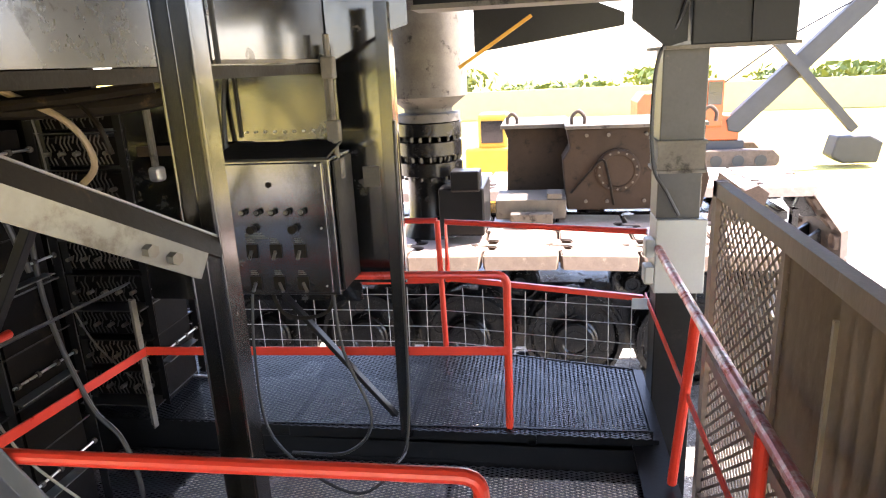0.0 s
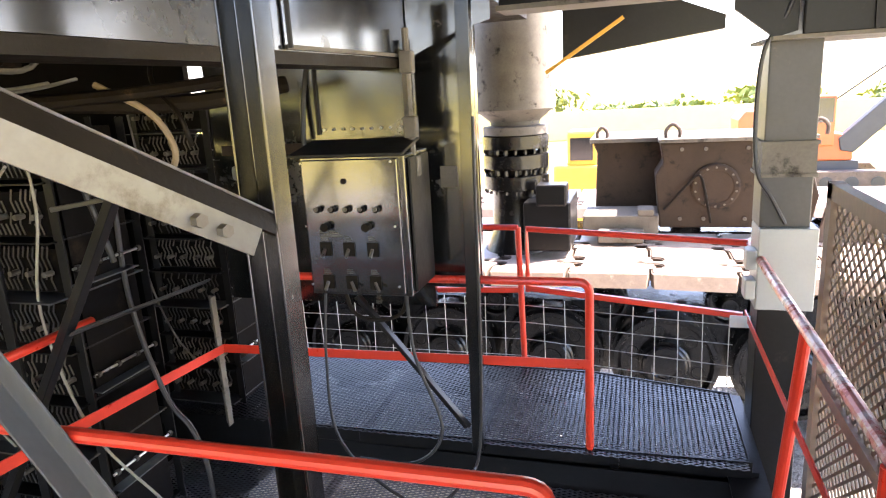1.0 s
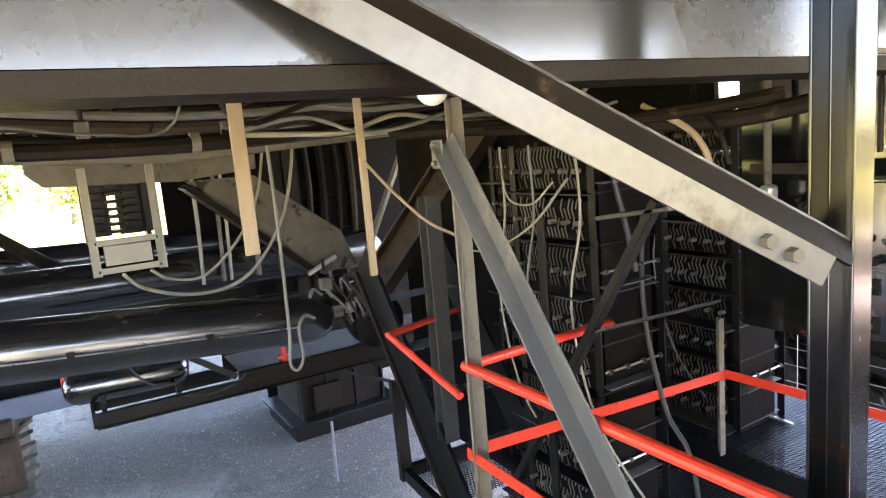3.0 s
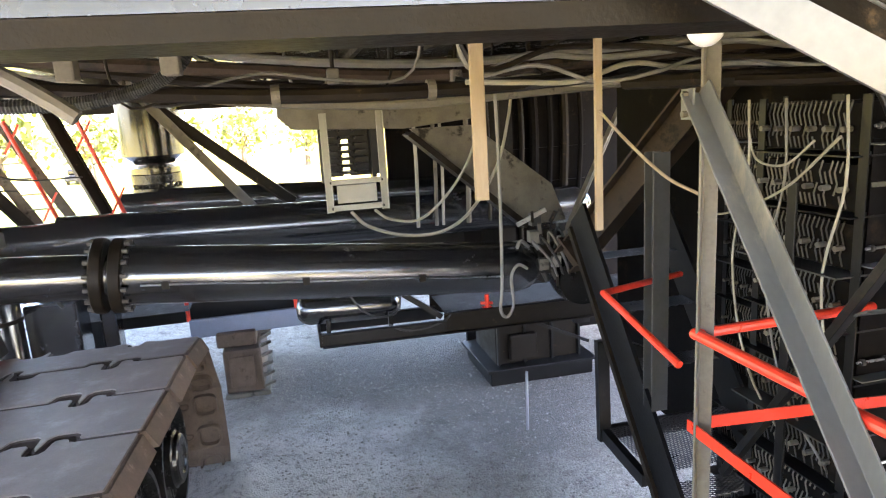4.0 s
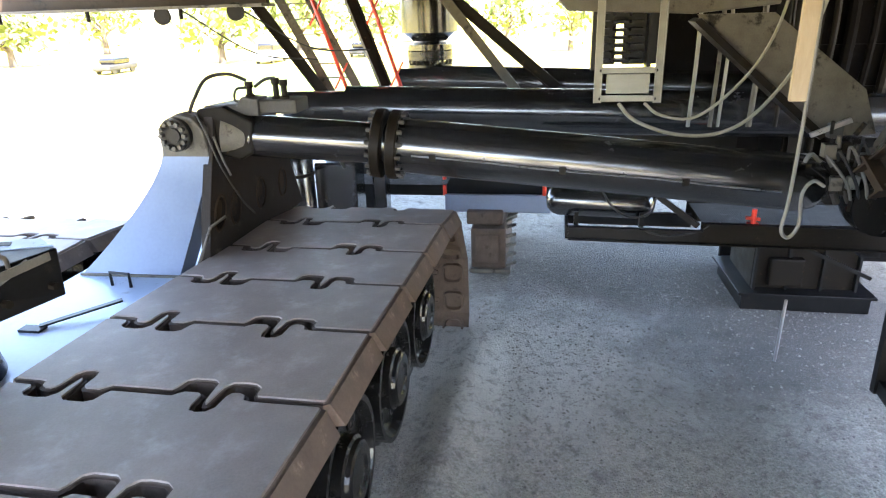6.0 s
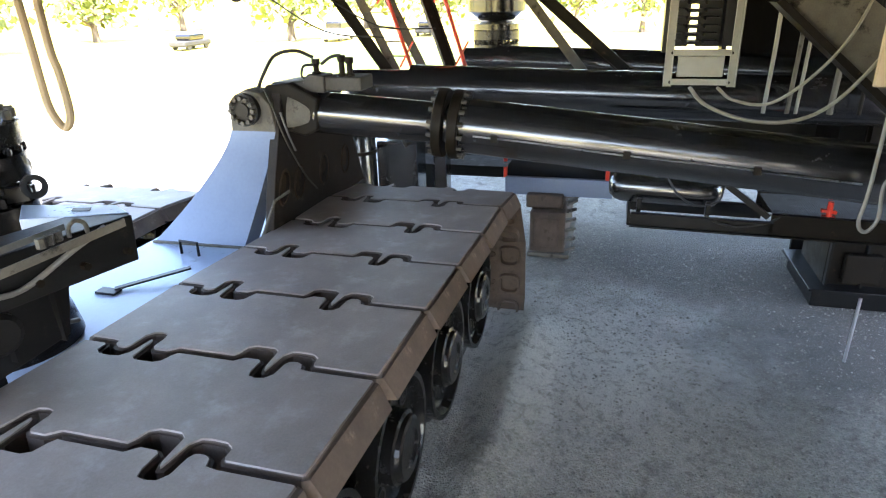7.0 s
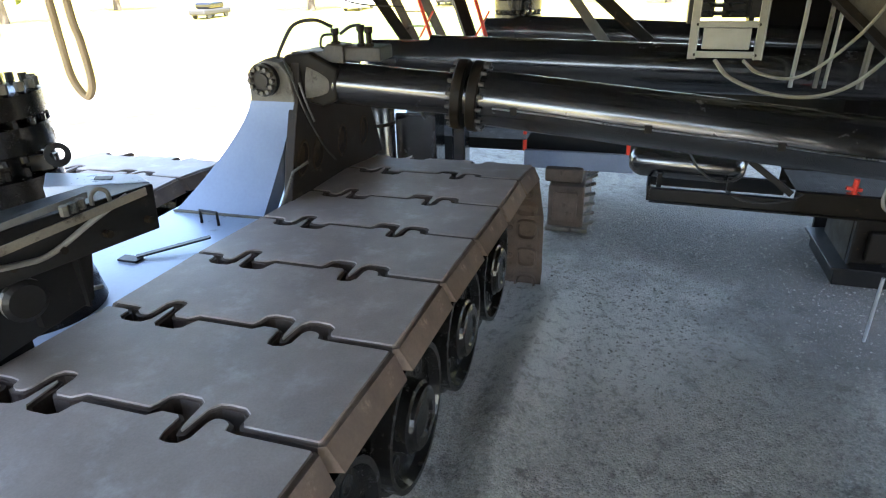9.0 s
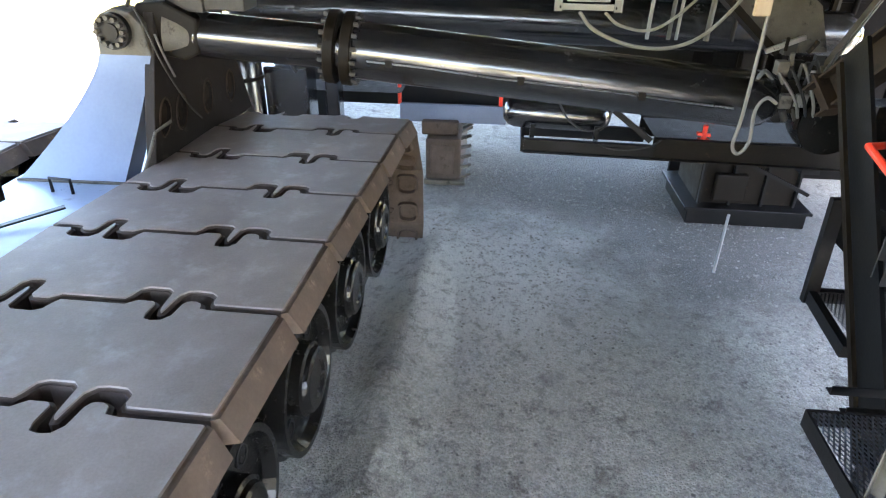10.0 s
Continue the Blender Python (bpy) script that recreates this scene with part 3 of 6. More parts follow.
    hb.to_mesh(hm)
    hb.free()
    hm.materials.append(WHEEL)
    lb = B()
    lathe(lb, (0, -0.116, 0), (0, 1, 0), [(0.0, r * 0.13), (0.012, r * 0.13), (0.012, r * 0.10), (-0.004, r * 0.09)], 16)
    lm = bpy.data.meshes.new(name + "_holes")
    bmesh.ops.recalc_face_normals(lb, faces=lb.faces)
    lb.to_mesh(lm)
    lb.free()
    lm.materials.append(SATIN)
    return me, hm, lm


WHEEL_MESH = wheel_meshes(0.76, "road_wheel")
ROLLER_MESH = wheel_meshes(0.30, "carrier_roller")
TOOTH_MESH = bpy.data.meshes.new("tooth")
bm = box(B(), (-0.09, -0.85, -0.09), (0.09, 0.85, 0.09))
bm.to_mesh(TOOTH_MESH)
bm.free()
TOOTH_MESH.materials.append(WHEEL)


def crawler(label, origin, heading, length, side, wheels=True, start=1.45, fall=0.0):
    """A crawler: its shoes run over the top, round both ends and along the ground. origin: the middle of its far end on the
    ground; heading: degrees of the way back from it; side: +1 or -1, the flank that shows its wheels."""
    root = thing("crawler_track", label, "crawler", origin, "crawlers of the machine")
    root.matrix_basis = Matrix.Translation(origin) @ Matrix.Rotation(radians(heading), 4, 'Z')
    rad = TOP / 2
    n = int((length - 2 * rad) / PITCH)

    def put(name, me, m, parent=root):
        ob = new(name, me)
        ob.parent = parent
        ob.matrix_basis = m
        return ob

    def shoe(a, b, out, me=PAD_MESH):
        """A shoe between two points of the belt, a nearer to the tail than b on the upper run."""
        xa, z = (a - b).normalized(), None
        z = (out - xa * out.dot(xa)).normalized()
        m = Matrix((xa, z.cross(xa), z)).transposed().to_4x4()
        m.translation = b
        pad = put("track_pad", me, m)
        if me is END_PAD_MESH:
            for x in (0.29, 0.80):
                for sy in (-1, 1):
                    put("pocket_rim", POCKET_MESH, Matrix.Translation((x, sy * 1.10, 0)), pad)
                    put("oval_rim", OVAL_MESH, Matrix.Translation((x, sy * 0.78, 0)), pad)
        for y in (-0.32, 0.32):
            put("guide_lug", GUIDE_MESH, Matrix.Translation((0, y, 0)), pad)

    # the belt: an upper run that falls towards the front, a round front, a lower run and a round tail
    x0, xe = start, start + (n + 1) * PITCH
    top = [Vector((x0 + i * PITCH, 0, TOP + fall * (x0 + i * PITCH - 5.5) + 0.012 * math.sin(i * 2.1) - (0.07 if i == 0 else 0))) for i in range(n + 2)]
    for a, b in zip(top[1:], top):
        shoe(a, b, Vector((0, 0, 1)))
    low = -0.22
    for hub_x, z1, sx in ((x0, top[0].z, -1), (xe, top[-1].z, 1)):
        ring = [Vector((hub_x + sx * d, 0, z1 - h)) for d, h in ((0, 0.02), (0.66, 0.91), (0.73, 2.02), (0.20, 3.0))]
        for a, b in zip(ring, ring[1:]):
            o = Vector((sx * (a.z - b.z), 0, abs(a.x - b.x) if b.x * sx >= a.x * sx else -abs(a.x - b.x)))
            shoe(a, b, o, END_PAD_MESH) if sx < 0 else shoe(b, a, o, END_PAD_MESH)
    for i in range(n + 1):
        a, b = Vector((x0 + i * PITCH, 0, low)), Vector((x0 + (i + 1) * PITCH, 0, low))
        shoe(a, b, Vector((0, 0, -1)))
    bm = B()
    box(bm, (rad * 0.9, -0.55, 0.75), (length - rad * 0.9, 0.55, 1.85))
    for i in range(int(length / 1.6)):
        box(bm, (rad + 0.4 + i * 1.6, side * 0.55, 0.9), (rad + 0.52 + i * 1.6, side * 0.78, 1.9))
    fr = put("track_frame", bpy.data.meshes.new("track_frame"), Matrix())
    bm.to_mesh(fr.data)
    bm.free()
    fr.data.materials.append(WHEEL)
    if wheels:
        flip = Matrix() if side > 0 else Matrix.Rotation(math.pi, 4, 'Z')
        for meshes, z, step, off, name in ((WHEEL_MESH, 1.08, 1.62, 0.0, "road_wheel"), (ROLLER_MESH, 2.0, 1.62, 0.81, "carrier_roller")):
            x = rad + off + 0.15
            while x < length - rad:
                w = put(name, meshes[0], Matrix.Translation((x, side * (PADW / 2 - 0.28), z)) @ flip)
                put("hub", meshes[1], Matrix(), w)
                rr = (0.76 if name == "road_wheel" else 0.30) * 0.62
                for k in range(6):
                    put("hole_rim", meshes[2], Matrix.Translation((rr * math.cos(1.0472 * k + 0.3), 0, rr * math.sin(1.0472 * k + 0.3))), w)
                x += step
        for e in (rad + 0.1, rad + 0.1 + n * PITCH):
            bm = B()
            lathe(bm, (e, -0.9, rad), (e, 0.9, rad), [(0, 0.2), (0, 0.85), (0.4, 0.85), (0.4, 0.6), (1.4, 0.6), (1.4, 0.85), (1.8, 0.85), (1.8, 0.2)], 24)
            sp = put("sprocket", bpy.data.meshes.new("sprocket"), Matrix())
            bmesh.ops.recalc_face_normals(bm, faces=bm.faces)
            bm.to_mesh(sp.data)
            bm.free()
            sp.data.materials.append(WHEEL)
            for i in range(10):
                put("tooth", TOOTH_MESH, Matrix.Translation((e + 0.9 * math.cos(0.62832 * i), 0, rad + 0.9 * math.sin(0.62832 * i))), sp)
    return root


crawler("wide crawler track with worn brown-grey steel shoes on the gravel", (-9.40, -2.17, 0), -1.0, 14.6, 1, start=0.04, fall=0.045)
crawler("wide crawler track beyond the grey flared anchor", (-10.11, -6.90, -0.28), -1.5, 8.6, 1)
crawler("crawler track with black spoked road wheels behind the wire mesh", (-9.0, 10.76, 0), 0.0, 13.5, -1)
crawler("sunlit crawler track behind the brown gear housing", (-6.0, 15.6, 0), 0.0, 12.0, -1)
fb = thing("crawler_shoe_stack", "rust-brown stack of crawler shoes with cleats on the gravel", "crawler shoes", (-13.0, -0.6, 0))
part("shoe", box(B(), (-14.4, -1.05, 0.06), (-12.2, -0.35, 0.92)), PAD_RUST, fb, bevel=0.04)
part("shoe", box(B(), (-14.4, -1.15, 0.94), (-12.35, -0.42, 1.22)), PAD_RUST, fb, bevel=0.04)
part("foot_lip", box(B(), (-14.4, -1.08, 0.0), (-12.1, -0.25, 0.09)), DUSTY, fb, "pale worn lower lip", bevel=0.02)
part("raised_panel", box(B(), (-12.21, -0.95, 0.2), (-12.16, -0.48, 0.8)), PAD_RUST, fb, bevel=0.02)
for k in range(8):
    part("cleat", prism(B(), [(-12.3 - 0.26 * k, -0.35, 1.02), (-12.42 - 0.26 * k, -0.35, 1.02), (-12.45 - 0.26 * k, -0.16, 1.10), (-12.40 - 0.26 * k, -0.14, 1.10)], (0, 0, 0.05)), DUSTY, fb, "worn cleat")
for k in range(5):
    part("cleat", prism(B(), [(-12.2, -0.35, 0.12 + 0.2 * k), (-12.32, -0.35, 0.12 + 0.2 * k), (-12.34, -0.17, 0.16 + 0.2 * k), (-12.28, -0.15, 0.16 + 0.2 * k)], (0, 0, 0.05)), DUSTY, fb, "worn cleat")


random.seed(31)
bm = B()
prev = None
for k in range(60):
    x = -9.4 + 0.16 * k
    ring = [bm.verts.new((x, -0.92 - 0.0175 * (x + 9.4) + d + random.uniform(-0.06, 0.06), max(-0.02, h * (0.7 + 0.6 * random.random())))) for d, h in ((-0.1, 0.0), (0.1, 0.10), (0.3, 0.14), (0.5, 0.09), (0.7, 0.03), (0.95, 0.0))]
    if prev:
        for a, b, c, d in zip(prev, prev[1:], ring[1:], ring):
            bm.faces.new((a, b, c, d))
    prev = ring
solid("dirt_bank", bm, GROUND, "low bank of gravel and dirt along the crawler", "dirt", kind="structure", smooth=True)


# loose stones on the gravel between the crawler and the stair
random.seed(77)
verts, faces = [], []
for k in range(10000):
    x, y = random.uniform(-13.5, -2.6), random.uniform(-0.75, 5.6)
    w = random.choice((0.008, 0.010, 0.013, 0.016, 0.022)) * random.uniform(0.7, 1.3)
    turn = random.uniform(0, 6.28)
    i = len(verts)
    for j in range(4):
        q = w * random.uniform(0.7, 1.3)
        verts.append((x + q * math.cos(turn + 1.5708 * j), y + q * math.sin(turn + 1.5708 * j), 0.002))
    verts.append((x + random.uniform(-0.3, 0.3) * w, y + random.uniform(-0.3, 0.3) * w, w * random.uniform(0.6, 1.1)))
    faces += [(i + j, i + (j + 1) % 4, i + 4) for j in range(4)]
stuff(tagged(quad_mesh("gravel_stones", verts, faces, PEBBLE), "small loose grey and pale stones on the gravel", "gravel", kind="stuff"))


# ---- gusset with pin between the crawlers ----
g = thing("cylinder_anchor", "grey flared steel anchor with bolted pin and brown side plate", "anchor bracket", (-6.9, -4.2, 2.2))
bm = B()
rows = []
for k in range(13):
    t = k / 12
    z = 2.20 + 1.28 * t
    half_l = -4.95 + 0.90 * (1 - (1 - t) ** 1.35)
    half_r = -3.71 + 0.25 * t
    x = -6.42 - 0.62 * (1 - (1 - t) ** 1.25)
    rows.append((bm.verts.new((x, half_l, z)), bm.verts.new((x, half_r, z)), bm.verts.new((x - 0.35, half_r, z)), bm.verts.new((x - 0.35, half_l, z))))
for a, b in zip(rows, rows[1:]):
    for i in range(4):
        bm.faces.new((a[i], a[(i + 1) % 4], b[(i + 1) % 4], b[i]))
bm.faces.new(rows[0][::-1])
bm.faces.new(rows[-1])
part("flared_plate", bm, SKY_TINTED_GREY, g, "smooth grey flared plate, tinted with the sky's blue", smooth=True)
part("foot_bead", bar(B(), (-6.40, -4.95, 2.215), (-6.42, -3.70, 2.215), 0.03, 0.025), DUSTY, g)
bm = B()
prism(bm, [(-7.04, -4.05, 3.46), (-7.04, -3.45, 3.46), (-7.04, -3.50, 3.80), (-7.04, -3.62, 3.93), (-7.04, -3.80, 3.97), (-7.04, -3.96, 3.90), (-7.04, -4.04, 3.74)], (-0.34, 0, 0))
part("eye_plate", bm, DUSTY, g, "dusty pin eye", bevel=0.02)
bm = B()
prism(bm, [(-6.60, -3.42, 2.2), (-6.82, -3.42, 2.9), (-7.06, -3.42, 3.5), (-7.2, -3.42, 3.92), (-7.8, -3.42, 3.92), (-8.4, -3.42, 3.45), (-9.24, -3.42, 3.02), (-9.62, -3.42, 2.2)], (0, -0.12, 0))
side_plate = part("side_plate", bm, SIDE_BROWN, g, "dark brown side plate", bevel=0.012)
for x, z, lean in ((-7.02, 2.80, 0.5), (-7.42, 2.76, 0.4), (-8.16, 2.74, 0.3), (-8.90, 2.70, 0.2)):
    bm = B()
    n = 20
    loops = []
    for d, sc in ((0.002, 1.15), (0.016, 1.08), (0.016, 1.0), (-0.02, 0.96)):
        loops.append([bm.verts.new((x + sc * (0.13 * math.cos(6.28319 * i / n) - 0.13 * lean * math.sin(6.28319 * i / n)), -3.42 + d, z + sc * 0.19 * math.sin(6.28319 * i / n))) for i in range(n)])
    for a, b in zip(loops, loops[1:]):
        for i in range(n):
            bm.faces.new((a[i], a[(i + 1) % n], b[(i + 1) % n], b[i]))
    rim = part("hole_rim", bm, BROWN, side_plate)
    # flat insets on the uncut plate: dark for the hole's shade, paler for its lit wall
    ring = [(x + 0.125 * math.cos(0.5236 * i) - 0.06 * lean * 2 * math.sin(0.5236 * i), -3.417, z + 0.18 * math.sin(0.5236 * i)) for i in range(12)]
    part("hole_shade_inset", prism(B(), ring, (0, 0.004, 0)), GRIMY, rim)
    lip = [(x + 0.03 + 0.07 * math.cos(0.5236 * i) - 0.05 * lean * 2 * math.sin(0.5236 * i), -3.412, z + 0.03 + 0.13 * math.sin(0.5236 * i)) for i in range(12)]
    part("hole_lit_inset", prism(B(), lip, (0, 0.003, 0)), BROWN, rim)
bm = B()
lathe(bm, (-6.92, -3.797, 3.742), (-7.5, -3.797, 3.742), [(0, 0.02), (0, 0.085), (0.03, 0.085), (0.03, 0.19), (0.10, 0.19), (0.10, 0.16), (0.58, 0.16)], 28)
pin = part("pin", bm, SATIN, g, "dark round pin with a bolted retainer")
for i in range(12):
    a = 6.28319 * i / 12
    c = Vector((-6.935, -3.797 + 0.145 * math.cos(a), 3.742 + 0.145 * math.sin(a)))
    part("retainer_bolt", cyl(B(), c - Vector((0.03, 0, 0)), c + Vector((0.045, 0, 0)), 0.027, seg=8), DUSTY, pin, "dusty round bolt head")
bm = B()
prism(bm, [(-7.2, -3.50, 3.48), (-7.2, -3.15, 3.40), (-7.2, -2.98, 3.48), (-7.2, -2.95, 3.85), (-7.2, -3.30, 4.03), (-7.2, -3.62, 4.00), (-7.2, -3.72, 3.75)], (-0.75, 0, 0))
part("clevis", bm, GRIMY, g, bevel=0.03)
bm = B()
prism(bm, [(-7.30, -3.60, 3.94), (-7.30, -2.90, 3.90), (-7.30, -2.90, 4.10), (-7.30, -3.10, 4.12), (-7.30, -3.16, 4.04), (-7.30, -3.58, 4.02)], (-0.3, 0, 0))
blk = part("valve_block", bm, DARK_GREY, g, "dusty grey valve block", bevel=0.015)
for y, z, h in ((-3.05, 4.12, 0.16), (-2.72, 4.10, 0.22), (-2.62, 4.10, 0.2)):
    part("fitting", lathe(B(), (-7.45, y, z - 0.06), (-7.45, y, z + h), [(0, 0.055), (0.07, 0.055), (0.08, 0.035), (h - 0.02, 0.035), (h, 0.05), (h + 0.06, 0.05)], 12), GRIMY, blk)
part("rear_block", box(B(), (-7.75, -2.95, 3.92), (-7.35, -2.45, 4.08)), DARK_GREY, blk, bevel=0.02)
part("rod_collar", lathe(B(), (-7.36, -3.40, 3.69), (-7.44, -3.10, 3.655), [(0, 0.25), (0.27, 0.25), (0.30, 0.235), (0.31, 0.235)], 32), DUSTY, g, "worn bright rod collar", smooth=True)
for pts, r in ((((-7.4, -3.05, 4.30), (-7.35, -3.25, 4.38), (-7.3, -3.5, 4.33), (-7.2, -3.62, 4.12), (-7.15, -3.68, 3.97)), 0.022), (((-7.45, -2.72, 4.32), (-7.45, -2.85, 4.30), (-7.45, -2.98, 4.22)), 0.02), (((-7.4, -3.05, 4.22), (-7.38, -3.18, 4.2), (-7.36, -3.2, 4.08), (-7.38, -3.1, 4.05)), 0.016)):
    part("hose", tube(B(), pts, r), BLACK_HOSE, g)
part("grease_line", tube(B(), [(-7.10, -3.58, 3.98), (-7.02, -3.44, 3.75), (-7.1, -3.36, 3.35), (-7.45, -3.34, 2.85), (-7.75, -3.34, 2.58)], 0.012), DARK_GREY, g)
part("grease_line", tube(B(), [(-7.10, -3.40, 3.7), (-7.15, -3.36, 3.45), (-7.3, -3.36, 3.2)], 0.014), RUBBER, g)
part("bent_bar", tube(B(), [(-6.55, -3.55, 2.25), (-6.72, -3.40, 2.72), (-6.95, -3.32, 2.78)], 0.02, steps=0), DUSTY, g)

# frame deck between the crawlers
bm = B()
box(bm, (-7.7, -5.04, 1.75), (-3.0, -3.52, 2.20))
solid("frame_deck", bm, SKYLIT_DECK, "smooth grey steel frame deck between two crawler tracks", "frame deck", kind="structure", bevel=0.03)
bm = B()
bar(bm, (-5.10, -4.42, 2.225), (-5.6, -3.85, 2.30), 0.07, 0.02)
box(bm, (-5.12, -4.58, 2.2), (-5.0, -4.35, 2.225))
solid("loose_strap", bm, SATIN, "loose black steel strap on the grey deck", "strap")
bm = tube(B(), [(-6.15, -4.37, 2.19), (-6.15, -4.37, 2.36), (-6.12, -4.12, 2.36), (-6.12, -4.12, 2.19)], 0.018, steps=0)
solid("grab_handle", bm, SATIN, "small black bent grab handle on the deck", "handle")


# ---- levelling jacks ----
def jack(at, label, upper, flanges=((4.22, 4.45), (3.92, 4.16), (3.60, 3.84)), cup=0.52):
    """A levelling jack: a pale rod cup over a neck, two bolted flanges and a base."""
    x, y = at
    root = thing("levelling_jack", label, "hydraulic jack", (x, y, 2.5), "levelling jacks")
    bm = B()
    top = flanges[0][1]
    lathe(bm, (x, y, top), (x, y, 7.0), [(0, cup * 0.8), (0.12, cup * 0.8), (0.14, cup * 0.6), (0.20, cup * 0.62), (0.34, cup * 0.9), (0.38, cup), (6.98 - top, cup)], 40)
    part("jack_barrel", bm, upper, root, smooth=True)
    for (z0, z1), name in zip(flanges, ("upper_flange", "middle_flange", "lower_flange")):
        bm = B()
        lathe(bm, (x, y, z0), (x, y, z1), [(0, 0.46), (0.02, 0.52), (z1 - z0 - 0.02, 0.52), (z1 - z0, 0.46)], 40)
        fl = part(name, bm, WHEEL, root, smooth=True)
        bolts("bolt", (x, y, z1), (0, 0, 1), 0.47, 20, 0.035, 0.07, DUSTY if name == "upper_flange" else WHEEL, fl)
        bolts("nut", (x, y, z0 - 0.05), (0, 0, 1), 0.49, 20, 0.03, 0.05, WHEEL, fl)
    bm = B()
    lathe(bm, (x, y, 2.1), (x, y, flanges[1][1]), [(0, 0.62), (0.35, 0.55), (0.7, 0.40), (1.2, 0.40), (flanges[1][1] - 2.1, 0.40)], 36)
    part("jack_foot", bm, WHEEL, root, smooth=True)
    return root


NEAR_JACK = jack((-4.0, -4.60), "black levelling jack with bolted flanges between two crawler tracks", BLACK, ((3.93, 4.14), (3.66, 3.90), (3.22, 3.50)), 0.34)
bm = B()
lathe(bm, (-4.02, -3.88, 3.66), (-4.06, -3.93, 3.655), [(0, 0.052), (0, 0.095), (0.06, 0.095), (0.06, 0.052)], 24)
for f in [f for f in bm.faces if len(f.verts) > 4]:
    bm.faces.remove(f)
bar(bm, (-4.05, -3.98, 3.60), (-4.0, -4.3, 3.55), 0.05, 0.12)
part("lifting_eye", bm, SATIN, NEAR_JACK)
FAR_JACK = jack((-1.76, 10.9), "levelling jack with pale barrel and bolted flanges above the far crawler", DUSTY, ((4.10, 4.33), (3.80, 4.04), (3.48, 3.72)), 0.63)
jack((-15.3, -2.3), "distant dark levelling jack with bolted flanges", BLACK, ((3.92, 4.15), (3.62, 3.86), (3.30, 3.54)), 0.64)

# bracket by the near jack
g = thing("jack_bracket", "black ribbed steel bracket with angled rails and clamps", "bracket", (-3.0, -3.0, 2.9))
bm = B()
prism(bm, [(-3.48, -2.54, 3.70), (-2.40, -2.86, 3.70), (-2.40, -2.86, 3.38), (-3.44, -2.52, 3.40)], (-0.10, -0.35, 0))
part("body", bm, SATIN, g, bevel=0.012)
bm = B()
prism(bm, [(-3.32, -2.98, 3.38), (-2.5, -3.22, 3.38), (-2.5, -3.22, 2.75), (-3.20, -2.98, 2.92)], (-0.10, -0.5, 0))
part("lower_body", bm, SATIN, g, bevel=0.012)
part("angle_rail", angle(B(), (-2.30, -2.60, 3.66), (-3.28, -2.42, 3.70), 0.07, 0.05, 0.01), DUSTY, g)
part("angle_rail", angle(B(), (-2.30, -2.78, 3.72), (-3.10, -2.70, 3.72), 0.04, 0.04, 0.008), RUBBER, g)
bm = B()
prism(bm, [(-3.50, -2.58, 3.705), (-3.62, -2.78, 3.705), (-3.50, -3.45, 3.705), (-3.24, -3.2, 3.705)], (0, 0, -0.30))
part("cover_plate", bm, SKYLIT_DECK, g, "light grey cover plate", bevel=0.006)
part("slot", prism(B(), [(-3.47, -2.86, 3.706), (-3.53, -2.90, 3.706), (-3.50, -3.02, 3.706), (-3.44, -2.98, 3.706)], (0, 0, 0.004)), SATIN, g, "dark oblong slot")
for k in range(4):
    c = Vector((-2.55, -2.79, 3.5)).lerp((-3.35, -2.53, 3.5), k / 3)
    part("bolt", cyl(B(), c, c + Vector((0.01, 0.045, 0)), 0.026, seg=6), GRIMY, g)
for k in range(3):
    c = Vector((-2.55, -3.19, 3.1)).lerp((-3.15, -3.02, 3.1), k / 2)
    part("rib", bar(B(), c + Vector((0, 0.02, -0.2)), c + Vector((0, 0.02, 0.26)), 0.02, 0.06), SATIN, g)
part("disc", lathe(B(), (-2.62, -2.86, 3.25), (-2.60, -2.80, 3.25), [(0, 0.02), (0, 0.13), (0.04, 0.13), (0.06, 0.10), (0.06, 0.02)], 24), SATIN, g)
part("clamp", tube(B(), [(-3.04, -2.62, 3.70), (-3.05, -2.62, 3.76), (-3.09, -2.60, 3.79), (-3.13, -2.58, 3.76), (-3.13, -2.57, 3.70)], 0.014, steps=4), DUSTY, g)
for k in range(3):
    part("clamp_nut", cyl(B(), (-2.86 - 0.06 * k, -2.64, 3.70), (-2.86 - 0.06 * k, -2.64, 3.76), 0.028, seg=6), DUSTY, g)
part("cable", tube(B(), [(-2.85, -3.25, 2.95), (-3.1, -3.4, 2.85), (-3.5, -3.58, 2.72), (-3.95, -3.72, 2.55)], 0.02), RUBBER, g)
part("cable", tube(B(), [(-2.2, -2.70, 3.62), (-2.55, -2.72, 3.52), (-2.75, -2.70, 3.50), (-3.0, -2.60, 3.62), (-3.2, -2.5, 3.72)], 0.018), RUBBER, g)
part("leg", box(B(), (-3.1, -3.95, 2.15), (-2.6, -3.55, 3.38)), SATIN, g)
solid("hanging_cable", tube(B(), [(-3.4, -3.0, 6.0), (-3.4, -2.93, 4.85), (-3.4, -2.92, 4.6), (-3.4, -2.90, 4.38), (-3.4, -2.82, 4.27), (-3.4, -2.76, 4.36), (-3.4, -2.77, 4.6), (-3.4, -2.80, 4.85), (-3.4, -2.8, 6.0)], 0.024), TAN, "brown rubber cable hanging in a loop beside the jack", "cable")


# ---- steering cylinders ----
def cylinder_assembly(label, p, f, q, r, rod_r, clips=True):
    root = thing("hydraulic_cylinder", label, "hydraulic cylinder", p, "steering cylinders")
    p, f, q = Vector(p), Vector(f), Vector(q)
    d = (q - f).normalized()
    n = (q - f).length
